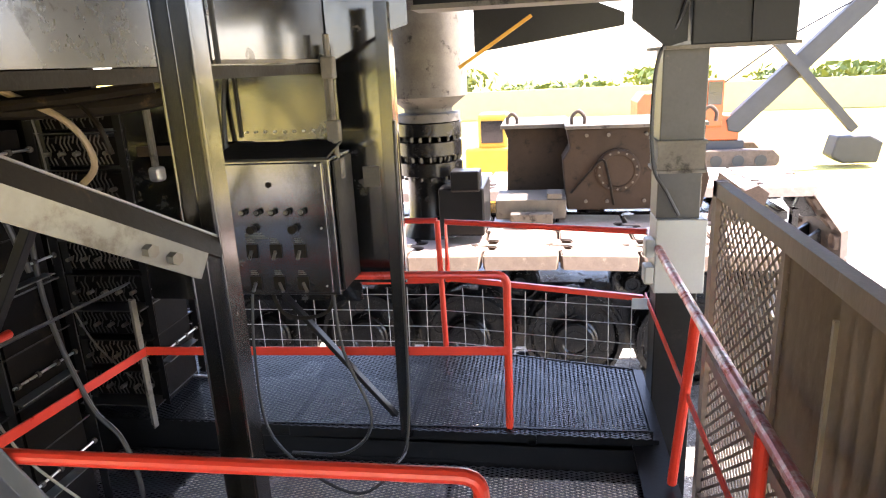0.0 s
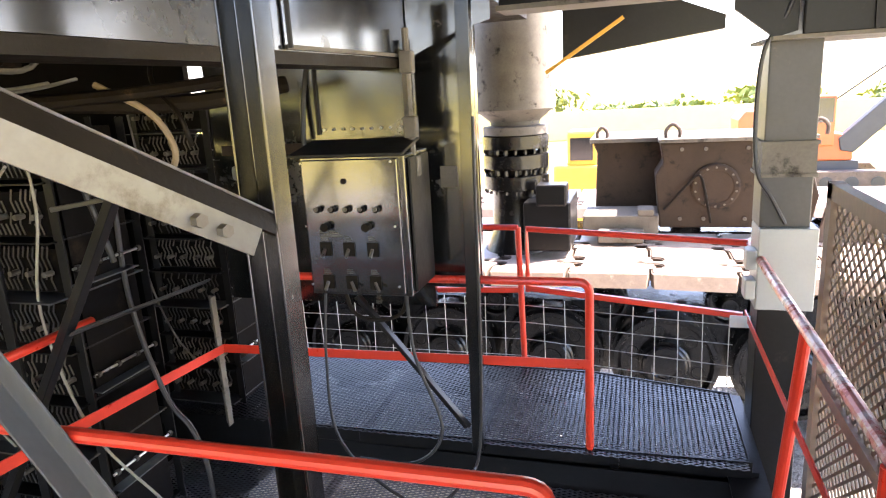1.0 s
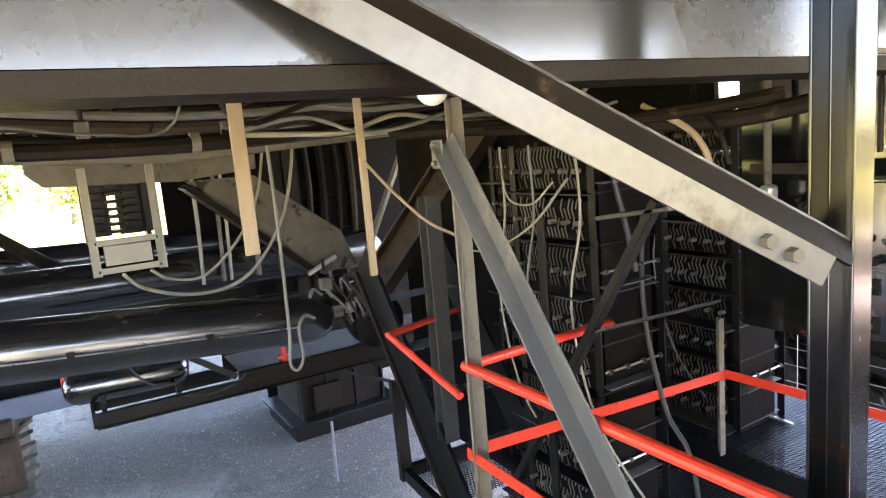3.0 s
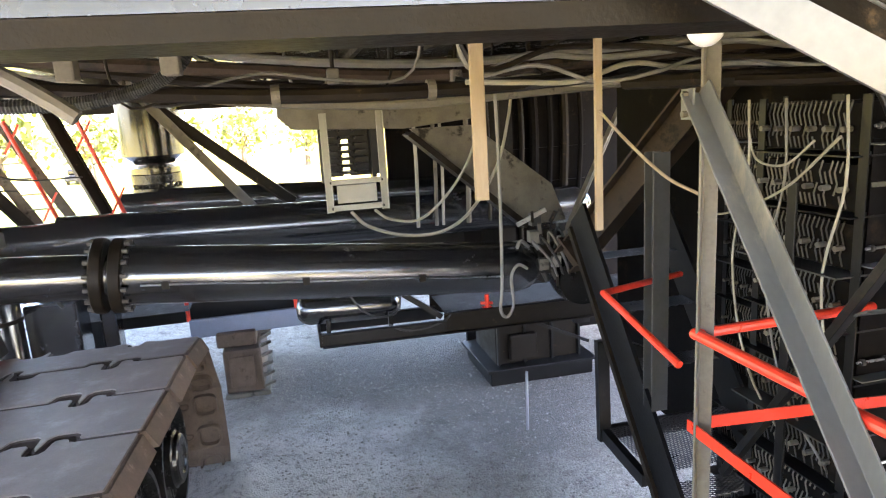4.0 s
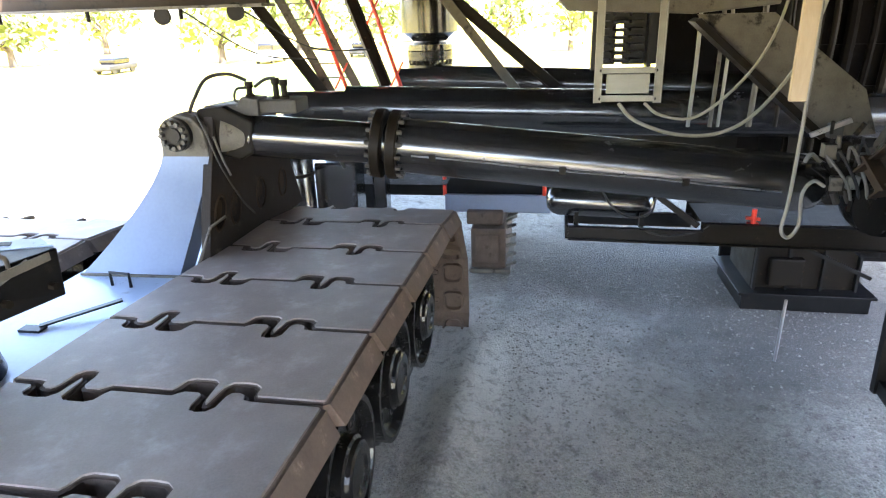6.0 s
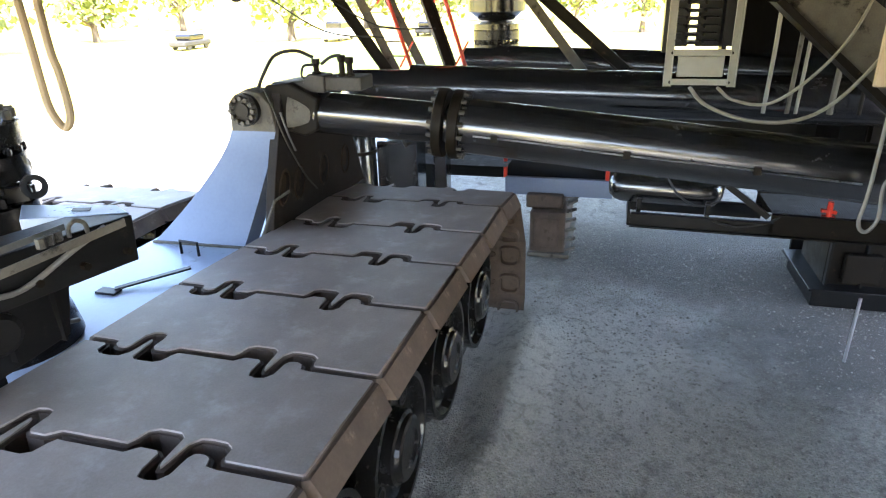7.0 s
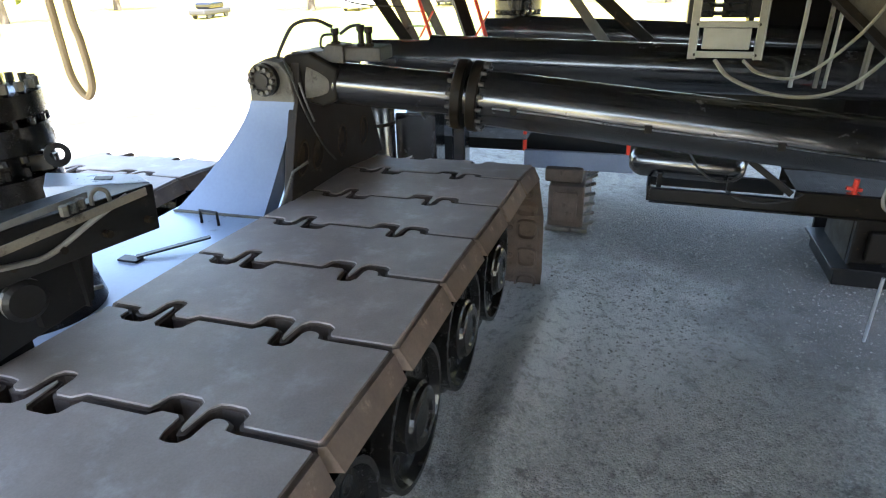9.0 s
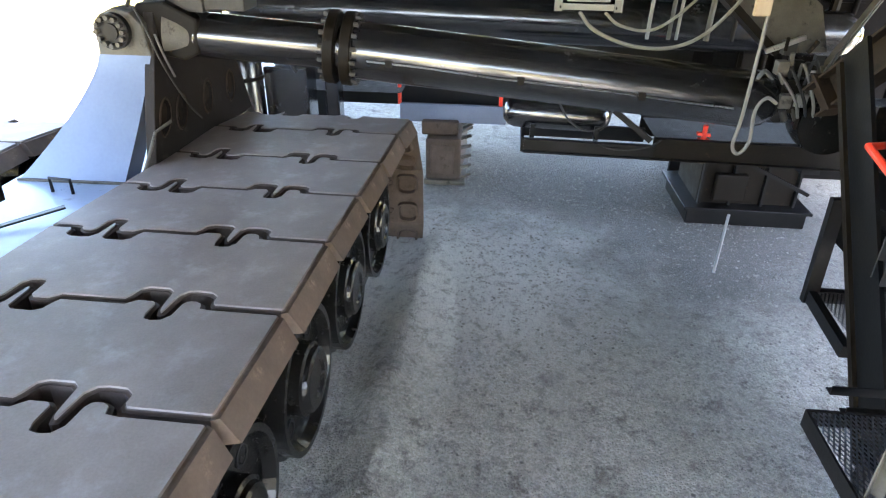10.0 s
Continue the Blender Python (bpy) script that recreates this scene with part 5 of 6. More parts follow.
# added dark plate, stands in for the shade beyond the walk
solid("shade_backdrop", box(B(), (-13.3, -4.3, 1.3), (-13.2, 4.0, 3.35)), SATIN, "long black plate added for the shaded background behind the grated walk", "plate", kind="structure")
expanded("grating_walk", (-12.9, -4.2, 1.82), (0, 1, 0), (1, 0, 0), 90, 20, 0.06, 0.04, 0.014, GRATE)
tagged(bpy.data.objects["grating_walk"], "dark grated walk behind the crawler end", "grating")
for x, y, z0, z1 in ((-12.55, -1.6, 1.5, 1.95), (-12.55, 0.38, 1.5, 1.8), (-11.6, 4.4, 1.86, 3.0), (-11.6, 5.3, 1.98, 3.0)):
    solid("red_post", tube(B(), [(x, y, z0), (x, y, z1)], 0.04, steps=0), RED, "short red pipe post behind the cylinders", "post", "red posts")
vb = thing("hydraulic_valve", "greasy hydraulic valve with fittings at the cylinder end", "valve", (-8.2, 3.7, 2.9))
random.seed(5)
part("body", box(B(), (-8.22, 3.62, 2.85), (-7.98, 3.90, 3.25)), GRIMY, vb, bevel=0.02)
for k in range(26):
    c = Vector((-8.02 + random.uniform(-0.12, 0.12), 3.75 + random.uniform(-0.22, 0.22), 3.05 + random.uniform(-0.38, 0.55)))
    mt = random.choice((GRIMY, DUSTY, STEEL, DARK_GREY, GREY_STEEL))
    if k % 2:
        part("fitting", cyl(B(), c, c + Vector((random.uniform(-0.06, 0.06), random.uniform(-0.08, 0.08), random.choice((-0.14, 0.14)))), random.uniform(0.02, 0.045), seg=10), mt, vb)
    else:
        w = random.uniform(0.03, 0.07)
        part("port_block", box(B(), c - Vector((w, w, w)), c + Vector((w, w, w * 1.3))), mt, vb, bevel=0.008)
for k in range(4):
    part("hose", tube(B(), [(-7.98, 3.62 + 0.08 * k, 3.2), (-7.85, 3.5 + 0.12 * k, 3.35 + 0.05 * k), (-7.85, 3.75 + 0.1 * k, 3.05), (-7.95, 3.9 + 0.08 * k, 2.75)], 0.018), (RUBBER, BLACK_HOSE)[k % 2], vb)
part("hose", tube(B(), [(-8.0, 3.5, 3.25), (-7.9, 3.35, 3.35), (-7.95, 3.3, 3.15), (-8.0, 3.35, 2.9)], 0.025), RUBBER, vb)
part("link", bar(B(), (-8.0, 3.35, 3.55), (-8.0, 3.75, 3.72), 0.05, 0.05), STEEL, vb)
bm = lathe(B(), (-7.9, 4.25, 2.75), (-8.3, 4.25, 2.75), [(0, 0.1), (0, 0.36), (0.1, 0.38), (0.25, 0.38), (0.4, 0.36)], 28)
part("wheel", bm, WHEEL, vb, smooth=True)
part("eye_end", lathe(B(), (-8.1, 3.5, 3.0), (-8.5, 3.5, 3.0), [(0, 0.1), (0, 0.24), (0.4, 0.24), (0.4, 0.1)], 24), SATIN, vb)

# ---- more of the underside: plates, hangers, big hoses below the girder ----
for k, (x0, x1, y0, y1, z) in enumerate(((-5.4, -2.2, -1.2, 0.9, 5.62), (-8.3, -5.6, -2.0, 0.2, 5.70), (-5.4, -2.6, 1.2, 4.2, 5.60), (-8.2, -5.8, 0.6, 4.6, 5.72))):
    ub2 = thing("deck_panel", "glossy dark underside panel with stiffeners", "panel", (x0, y0, z), "deck underside panels", "structure")
    part("plate", box(B(), (x0, y0, z), (x1, y1, z + 0.03)), GIRDER, ub2)
    for s in range(3):
        y = y0 + (s + 0.5) * (y1 - y0) / 3
        part("stiffener", angle(B(), (x0, y, z - 0.07), (x1, y, z - 0.07), 0.05, 0.08, 0.008), GRIMY, ub2)
for k, (x, y) in enumerate(((-3.4, -0.35), (-3.3, 0.1), (-4.6, 0.9), (-5.6, -0.6), (-5.2, 1.9), (-6.4, 2.6), (-7.2, 0.4))):
    hg = thing("pipe_hanger", "greasy bolted pipe hanger under the deck", "hanger", (x, y, 5.3), "pipe hangers")
    part("rod", cyl(B(), (x, y, 5.30), (x, y, 5.96), 0.014), GRIMY, hg)
    part("clamp", box(B(), (x - 0.05, y - 0.04, 5.26), (x + 0.05, y + 0.04, 5.36)), DUSTY, hg, bevel=0.01)
random.seed(21)
for k in range(14):
    x = random.uniform(-7.8, -2.4)
    y0 = random.uniform(-1.5, 3.0)
    z = random.uniform(5.2, 5.5)
    n = random.randint(4, 7)
    pts = [(x + random.uniform(-0.1, 0.1) + 0.05 * j, y0 + 0.45 * j, z + random.uniform(-0.05, 0.06)) for j in range(n)]
    pts = [(pts[0][0], pts[0][1] - 0.1, 5.97)] + pts + [(pts[-1][0], pts[-1][1] + 0.1, 5.97)]
    solid("loose_cable", tube(B(), pts, random.choice((0.010, 0.014, 0.02))), random.choice((RUBBER, BLACK_HOSE, PALE_HOSE, GRIMY)), "grey cable strung below the deck", "cable", "cables under the deck")
for pts, r, mt, lab in (
        (((-1.75, 3.95, 5.12), (-2.1, 3.6, 5.05), (-2.6, 3.2, 5.08), (-3.2, 2.9, 5.12), (-4.0, 2.7, 5.15)), 0.045, GRIMY, "thick dusty hose bundle below the girder"),
        (((-1.7, 3.4, 5.14), (-2.1, 3.2, 5.10), (-2.6, 3.0, 5.08), (-3.0, 2.75, 5.1)), 0.03, GRIMY, "dusty pipe with a union below the girder"),
        (((-2.3, 3.2, 5.15), (-2.05, 3.25, 5.0), (-2.0, 3.3, 4.8), (-2.2, 3.35, 4.65)), 0.016, TAN, "tan hose curling below the girder"),
        (((-2.6, 3.1, 5.12), (-2.5, 3.15, 4.9), (-2.45, 3.2, 4.6), (-2.42, 3.25, 4.3)), 0.016, BLACK_HOSE, "ribbed grey hose running down to the racks"),
        (((-3.15, 2.95, 4.85), (-3.05, 2.92, 4.70), (-2.85, 2.92, 4.68), (-2.7, 2.95, 4.80)), 0.006, PALE_HOSE, "pale wire looped on the rack"),
        (((-2.2, 2.6, 4.85), (-2.6, 2.7, 4.6), (-3.1, 2.8, 4.42), (-3.5, 2.9, 4.36)), 0.006, PALE_HOSE, "pale wire stretched across the rack"),
        (((-2.93, 1.97, 5.0), (-2.7, 2.0, 4.85), (-2.5, 2.05, 4.72), (-2.35, 2.1, 4.66)), 0.007, TAN, "thin tan cord tied between straps")):
    solid("loose_hose", tube(B(), pts, r), mt, lab, "hose")
# beams that carry the landing
for y in (2.5, 3.5):
    solid("support_beam", ibeam(B(), (-3.0, y, 2.52), (1.0, y, 2.52), 0.12, 0.22, 0.012), SATIN, "black support beam below the landing", "beam", "support beams", "structure")

# ---- working platform ----
FZ, LZ = 2.97, 2.75
up = thing("upper_platform", "black expanded-metal platform with a flat steel rim", "platform", (-1, 4.6, FZ - 0.1), kind="structure")
expanded("grating", (-3.1, 4.12, FZ), (1, 0, 0), (0, 1, 0), 126, 44, 0.060, 0.026, 0.009, GRATE, up, keep=lambda c: c.y < 5.22 - 0.22 * max(0, c.x + 0.2) and c.x < 0.69)
for p, q in (((-3.1, 4.10, FZ - 0.04), (0.70, 4.19, FZ - 0.04)), ((0.69, 4.19, FZ - 0.04), (0.69, 5.02, FZ - 0.04)), ((-3.1, 5.22, FZ - 0.04), (-0.2, 5.22, FZ - 0.04)), ((-0.2, 5.22, FZ - 0.04), (0.69, 5.02, FZ - 0.04)), ((-3.1, 4.10, FZ - 0.04), (-3.1, 5.22, FZ - 0.04))):
    part("rim", bar(B(), p, q, 0.012, 0.10), SATIN, up)
for x in (-2.4, -1.6, -0.8, 0.0):
    part("joist", angle(B(), (x, 4.12, FZ - 0.08), (x, 5.2, FZ - 0.08), 0.05, 0.06, 0.006), SATIN, up)
lp = thing("lower_platform", "black expanded-metal landing one step below the platform", "platform", (-1, 3.2, LZ - 0.1), kind="structure")
expanded("grating", (-2.82, 2.06, LZ), (1, 0, 0), (0, 1, 0), 117, 78, 0.060, 0.026, 0.010, GRATE_SKYLIT, lp)
for p, q in (((-2.83, 2.03, LZ - 0.04), (-2.83, 4.1, LZ - 0.04)), ((0.72, 2.03, LZ - 0.04), (0.72, 4.12, LZ - 0.04)), ((-2.83, 2.03, LZ - 0.04), (0.72, 2.03, LZ - 0.04)), ((-2.83, 4.09, LZ - 0.04), (0.72, 4.14, LZ - 0.04))):
    part("rim", bar(B(), p, q, 0.012, 0.10), SATIN, lp)
for x in (-2.95, -3.12):
    part("toe_angle", angle(B(), (x, 2.3, LZ - 0.12), (x, 4.1, LZ - 0.12), 0.06, 0.06, 0.006), SATIN, lp)
for x in (-1.7, -0.5):
    part("joist", angle(B(), (x, 2.05, LZ - 0.09), (x, 4.1, LZ - 0.09), 0.05, 0.07, 0.006), SATIN, lp)
part("riser", box(B(), (-2.83, 4.12, LZ - 0.1), (0.70, 4.132, FZ - 0.09)), SATIN, lp)
part("kick_plate", prism(B(), [(-3.1, 4.112, LZ - 0.06), (0.74, 4.20, LZ - 0.06), (0.74, 4.20, FZ - 0.06), (-3.1, 4.112, FZ - 0.06)], (0, 0.008, 0)), SATIN, lp)
# landing in front of the toe, to the right side
solid("side_channel", channel(B(), (0.78, 1.2, 2.80), (0.78, 5.2, 2.80), 0.20, 0.16, 0.012, sx=1), SATIN, "black channel along the platform side", "channel", kind="structure")


def rail(label, pts, r, mat=RED, posts=(), extra=()):
    root = thing("handrail", label, "handrail", pts[0], "red handrails", "")
    part("top_rail", tube(B(), pts, r, seg=12, steps=0), mat, root)
    for p, q in posts:
        part("post", tube(B(), [p, q], r, seg=12, steps=0), RED, root)
    for p, q, w, h in extra:
        part("mid_rail", bar(B(), p, q, w, h), RED, root)
    return root


def bend(a, c, b, n=5, r=0.07):
    """Corner points from a by way of c to b, rounded."""
    a, c, b = Vector(a), Vector(c), Vector(b)
    p, q = c + (a - c).normalized() * r, c + (b - c).normalized() * r
    return [a] + [(p.lerp(c, t)).lerp(c.lerp(q, t), t) for t in [i / n for i in range(n + 1)]] + [b]


# platform front rail, bent down to the grating
rail("red pipe handrail bent down to the platform edge", bend((-1.95, 4.10, 3.99), (-0.165, 4.18, 3.98), (-0.165, 4.18, FZ)), 0.024, extra=(((-2.47, 4.06, 3.50), (-0.165, 4.16, 3.505), 0.008, 0.055),))
# back rail
rail("red pipe handrail along the wire mesh", [(-0.745, 5.25, 4.05), (-2.6, 5.3, 4.05)], 0.022, posts=(((-0.745, 5.25, 4.05), (-0.72, 5.25, 3.0)),), extra=(((-0.745, 5.25, 3.58), (-3.15, 5.28, 3.50), 0.03, 0.04),))
rail("red pipe handrail closing the back of the platform", [(-0.68, 5.25, FZ + 0.6), (-0.68, 5.25, 4.04), (0.76, 5.12, 3.985)], 0.022, extra=(((-0.68, 5.24, 3.60), (0.75, 5.10, 3.50), 0.03, 0.04),))
# side rail, worn to bare silver on top
rail("side handrail, red paint worn to silver on top", [(0.775, 5.15, 3.985), (0.765, 4.2, 3.98), (0.765, 1.6, 3.96)], 0.026, WORN_RED, posts=(((0.77, 3.62, 3.96), (0.74, 3.80, 2.9)), ((0.765, 2.62, 3.94), (0.765, 2.62, 2.8))), extra=(((0.765, 5.1, 3.52), (0.765, 1.6, 3.46), 0.008, 0.045),))
# near rail
nr = rail("red pipe handrail bolted to the black post", bend((-2.30, 2.06, 4.11), (-0.12, 2.10, 4.10), (-0.12, 2.10, 3.0), r=0.06), 0.023, extra=(((-2.33, 2.06, 3.70), (-0.12, 2.08, 3.66), 0.008, 0.05),))
rail("red angle handrail along the landing side", [(-2.29, 2.05, 4.11), (-2.42, 3.05, 4.06)], 0.022, extra=(((-2.33, 2.10, 3.70), (-2.47, 4.05, 3.50), 0.008, 0.055),))
rail("red handrail at the head of the stair", [(-2.85, 2.36, 3.72), (-3.58, 2.32, 3.91), (-4.2, 3.25, 3.78)], 0.022)

# wire mesh
wm = thing("wire_mesh", "galvanised wire mesh fence panel behind the platform", "wire mesh", (-1.2, 5.28, FZ))
for k in range(26):
    x = -3.2 + k * 0.155
    if x < 0.70:
        y = 5.30 if x < -0.7 else 5.30 - 0.15 * (x + 0.7)
        part("wire", cyl(B(), (x, y, FZ - 0.10), (x + 0.01 * math.sin(k), y, 3.50), 0.003, seg=5), GALV, wm)
for k in range(5):
    z = FZ - 0.08 + k * 0.135
    part("wire", tube(B(), [(-3.2, 5.304, z), (-0.7, 5.304, z + 0.01), (0.70, 5.094, z - 0.02 * (k < 3))], 0.003, seg=5, steps=0), GALV, wm)

# steel posts and braces round the near landing
def post(name, p, q, label, mat, w=0.09, h=0.09, kind="box", up=(0, 1, 0)):
    bm = B()
    if kind == "box":
        bar(bm, p, q, w, h, up)
    elif kind == "i":
        ibeam(bm, p, q, w, h, 0.009, up)
    elif kind == "c":
        channel(bm, p, q, w, h, 0.009, up)
    else:
        angle(bm, p, q, w, h, 0.009, up)
    return solid(name, bm, mat, label, "steel post", bevel=0.003)


post("steel_post", (-0.87, 2.27, 2.3), (-0.87, 2.27, 6.9), "tall black steel channel post with worn edges", BLACK, 0.085, 0.105, "c", (1, 0, 0))
post("steel_post", (-2.33, 2.10, 2.4), (-2.29, 2.07, 5.22), "dusty steel angle post at the landing corner", DUSTY, 0.06, 0.06, "l", (1, 1, 0))
post("steel_post", (-0.76, 4.06, FZ), (-0.74, 4.06, 5.5), "black steel post beside the control cabinet", BLACK, 0.07, 0.07, "c", (0, -1, 0))
post("steel_post", (-2.47, 4.05, FZ), (-2.47, 4.05, 3.86), "short grey angle post at the rail end", DUSTY, 0.05, 0.05, "l", (0, -1, 0))
post("steel_post", (-3.95, 2.9, 2.9), (-3.95, 2.9, 4.70), "grey I-section post beyond the landing", GREY_STEEL, 0.12, 0.12, "i", (1, 0, 0))
main_strut = post("strut", (-2.27, 2.04, 5.04), (-1.17, 2.05, 3.53), "grey steel angle strut crossing the red rail", STRUT_GREY, 0.08, 0.08, "l", (0, -1, 0))
part("end_plate", box(B(), (-2.30, 1.985, 4.95), (-2.23, 1.995, 5.06)), STRUT_GREY, main_strut)
for z in (4.97, 5.04):
    part("bolt", cyl(B(), (-2.265, 1.985, z), (-2.265, 1.965, z), 0.012, seg=6), DUSTY, main_strut)
post("strut", (-0.83, 4.03, 3.14), (-1.46, 4.03, 3.92), "black steel brace below the control cabinet", SATIN, 0.05, 0.05, "l", (0, -1, 0))
br = thing("channel_brace", "wide steel channel brace, pale worn web, dark flange", "brace", (-0.84, 2.1, 4.7))
a, b = Vector((-0.83, 2.12, 4.715)), Vector((-1.25, 0.93, 5.445))
n0 = (b - a).normalized()
up0 = Vector((0, 0, 1)) - n0 * n0.z
up0.normalize()
out0 = n0.cross(up0) if n0.cross(up0).x > 0 else up0.cross(n0)
part("web", bar(B(), a - up0 * 0.025, b - up0 * 0.018, 0.012, 0.070, up0), PALE_WEB, br)
tilt = (up0 * 0.9 - out0 * 0.45).normalized()
part("top_leg", bar(B(), a + up0 * 0.036 - out0 * 0.014 + n0 * -0.05, b + up0 * 0.036 - out0 * 0.014, 0.010, 0.062, tilt), GRIMY, br, "dark scuffed flange")
part("edge_bead", bar(B(), a + up0 * 0.064 - out0 * 0.026 + n0 * -0.05, b + up0 * 0.064 - out0 * 0.026, 0.012, 0.006, tilt), STEEL, br, "bright worn edge")
for k in range(2):
    c = a.lerp(b, 0.075 + 0.05 * k) - up0 * 0.03
    part("bolt", cyl(B(), c, c + out0 * 0.03, 0.017, seg=6), DUSTY, br)
post("strut", (-1.84, 2.75, 4.75), (-3.00, 2.75, 2.96), "thin dark cross strut", SATIN, 0.04, 0.05, "box")
post("strut", (-2.17, 2.75, 4.66), (-1.77, 2.75, 4.72), "short dark bar between racks", GREY_STEEL, 0.02, 0.05, "box")
post("strut", (-2.20, 2.75, 4.13), (-2.48, 4.00, 3.97), "dark flat bar from rack to post", GREY_STEEL, 0.012, 0.06, "box")
post("steel_post", (-2.80, 2.9, 2.7), (-2.80, 2.9, 4.6), "dark upright between the racks", SATIN, 0.06, 0.06, "l")
bm = B()
bmesh.ops.create_uvsphere(bm, u_segments=20, v_segments=12, radius=0.045, matrix=Matrix.Translation((-1.6, 1.59, 5.19)))
lamp = solid("globe_lamp", bm, WHITE, "small white unlit globe lamp under the girder", "lamp", smooth=True)
part("lamp_arm", tube(B(), [(-1.6, 1.59, 5.21), (-1.58, 1.59, 5.27), (-1.45, 1.59, 5.28), (-1.27, 1.59, 5.28)], 0.014), GRIMY, lamp)

# ---- control cabinet ----
cb = thing("control_cabinet", "black steel control cabinet with rows of switches, dusty front", "control cabinet", (-1.33, 3.9, 4.0))
part("body", box(B(), (-1.615, 3.76, 4.0), (-1.035, 4.13, 4.74)), SHEET, cb, bevel=0.006)
dr = part("door", box(B(), (-1.60, 3.742, 4.02), (-1.07, 3.76, 4.725)), SHEET, cb, bevel=0.004)
part("drip_hood", prism(B(), [(-1.64, 3.69, 4.745), (-1.64, 3.98, 4.80), (-1.02, 3.98, 4.80), (-1.02, 3.69, 4.745)], (0, 0, 0.012)), SATIN, cb)
part("side_flange", box(B(), (-1.03, 3.80, 4.02), (-1.018, 4.10, 4.72)), SATIN, cb)
for k in range(5):
    x = -1.52 + k * 0.082
    lens = part("indicator", cyl(B(), (x, 3.742, 4.47), (x, 3.715, 4.47), 0.017), GRIMY, dr)
    part("cap", cyl(B(), (x, 3.715, 4.475), (x, 3.70, 4.475), 0.012), DUSTY, lens)
part("keyhole", cyl(B(), (-1.365, 3.742, 4.615), (-1.365, 3.735, 4.615), 0.015), GRIMY, dr)
for k, (x, z) in enumerate(((-1.48, 4.38), (-1.25, 4.38))):
    part("knob", cyl(B(), (x, 3.742, z), (x, 3.70, z), 0.022), GRIMY, dr)
for j, z in enumerate((4.26, 4.08)):
    for k in range(3):
        x = -1.50 + k * 0.135
        pl = part("switch_plate", box(B(), (x - 0.032, 3.734, z - 0.04), (x + 0.032, 3.742, z + 0.035)), GRIMY, dr)
        part("lever", bar(B(), (x, 3.73, z), (x + (0.0 if j == 0 else 0.035 * (k > 0)), 3.69, z - 0.035), 0.014, 0.014), DUSTY if k else STEEL, pl)
        bm = B()
        for s in range(3):
            box(bm, (x - 0.025, 3.7395, z + 0.043 + 0.010 * s), (x + 0.02 - 0.006 * s, 3.7415, z + 0.048 + 0.010 * s))
        part("lettering", bm, DUSTY, pl)
bm = B()
for s in range(3):
    box(bm, (-1.53, 3.7385, 4.325 + 0.013 * s), (-1.40 - 0.02 * s, 3.7415, 4.331 + 0.013 * s))
part("lettering", bm, DUSTY, dr)
bm = B()
for sx in (-1.60, -1.10):
    for z in (4.06, 4.38, 4.71):
        cyl(bm, (sx, 3.742, z), (sx, 3.735, z), 0.006, seg=6)
part("screws", bm, STEEL, dr)
bk = thing("back_panel", "black plate panel above the control cabinet", "panel", (-1.35, 4.0, 4.8))
part("plate", box(B(), (-1.70, 3.98, 4.82), (-1.04, 4.02, 5.3)), SHEET, bk)
part("frame_strip", box(B(), (-1.60, 3.965, 4.84), (-1.585, 3.98, 5.25)), SATIN, bk)
part("frame_strip", box(B(), (-1.09, 3.965, 4.84), (-1.07, 3.98, 5.25)), DUSTY, bk)
bm = B()
for k in range(9):
    cyl(bm, (-1.56 + 0.055 * k, 3.98, 4.865 + 0.004 * math.sin(k)), (-1.56 + 0.055 * k, 3.965, 4.865), 0.007, seg=6)
part("rivets", bm, STEEL, bk)
cp = thing("cable_duct_plate", "black vertical duct plate beside the control cabinet", "duct", (-0.95, 4.3, 3.9))
part("plate", box(B(), (-1.12, 4.26, 3.90), (-0.78, 4.32, 5.45)), SHEET, cp, bevel=0.006)
part("slot", box(B(), (-1.0, 4.252, 4.50), (-0.90, 4.26, 4.62)), DUSTY, cp, "pale slot")
cu = thing("conduit", "pale grey conduit with fittings down the panel edge", "conduit", (-1.05, 4.0, 4.6))
part("pipe", tube(B(), [(-1.045, 3.93, 5.35), (-1.045, 3.93, 4.62)], 0.018, steps=0), DUSTY, cu)
for z in (5.18, 4.86, 4.66):
    part("fitting", box(B(), (-1.08, 3.90, z - 0.05), (-1.01, 3.96, z + 0.06)), DUSTY, cu, bevel=0.01)
c2 = thing("conduit", "grey vertical conduit with an elbow on the dark wall", "conduit", (-2.1, 4.2, 4.5))
part("pipe", tube(B(), [(-2.28, 4.2, 5.96), (-2.28, 4.2, 4.66)], 0.022, steps=0), DUSTY, c2)
part("elbow", box(B(), (-2.315, 4.16, 4.57), (-2.235, 4.24, 4.66)), GALV, c2, bevel=0.02)
part("strap", box(B(), (-2.40, 4.22, 4.72), (-1.75, 4.24, 4.78)), BROWN, c2)
solid("dark_wall", box(B(), (-2.55, 4.34, 3.75), (-1.10, 4.38, 6.9)), SHEET, "glossy black steel wall behind the conduits", "wall", kind="structure")
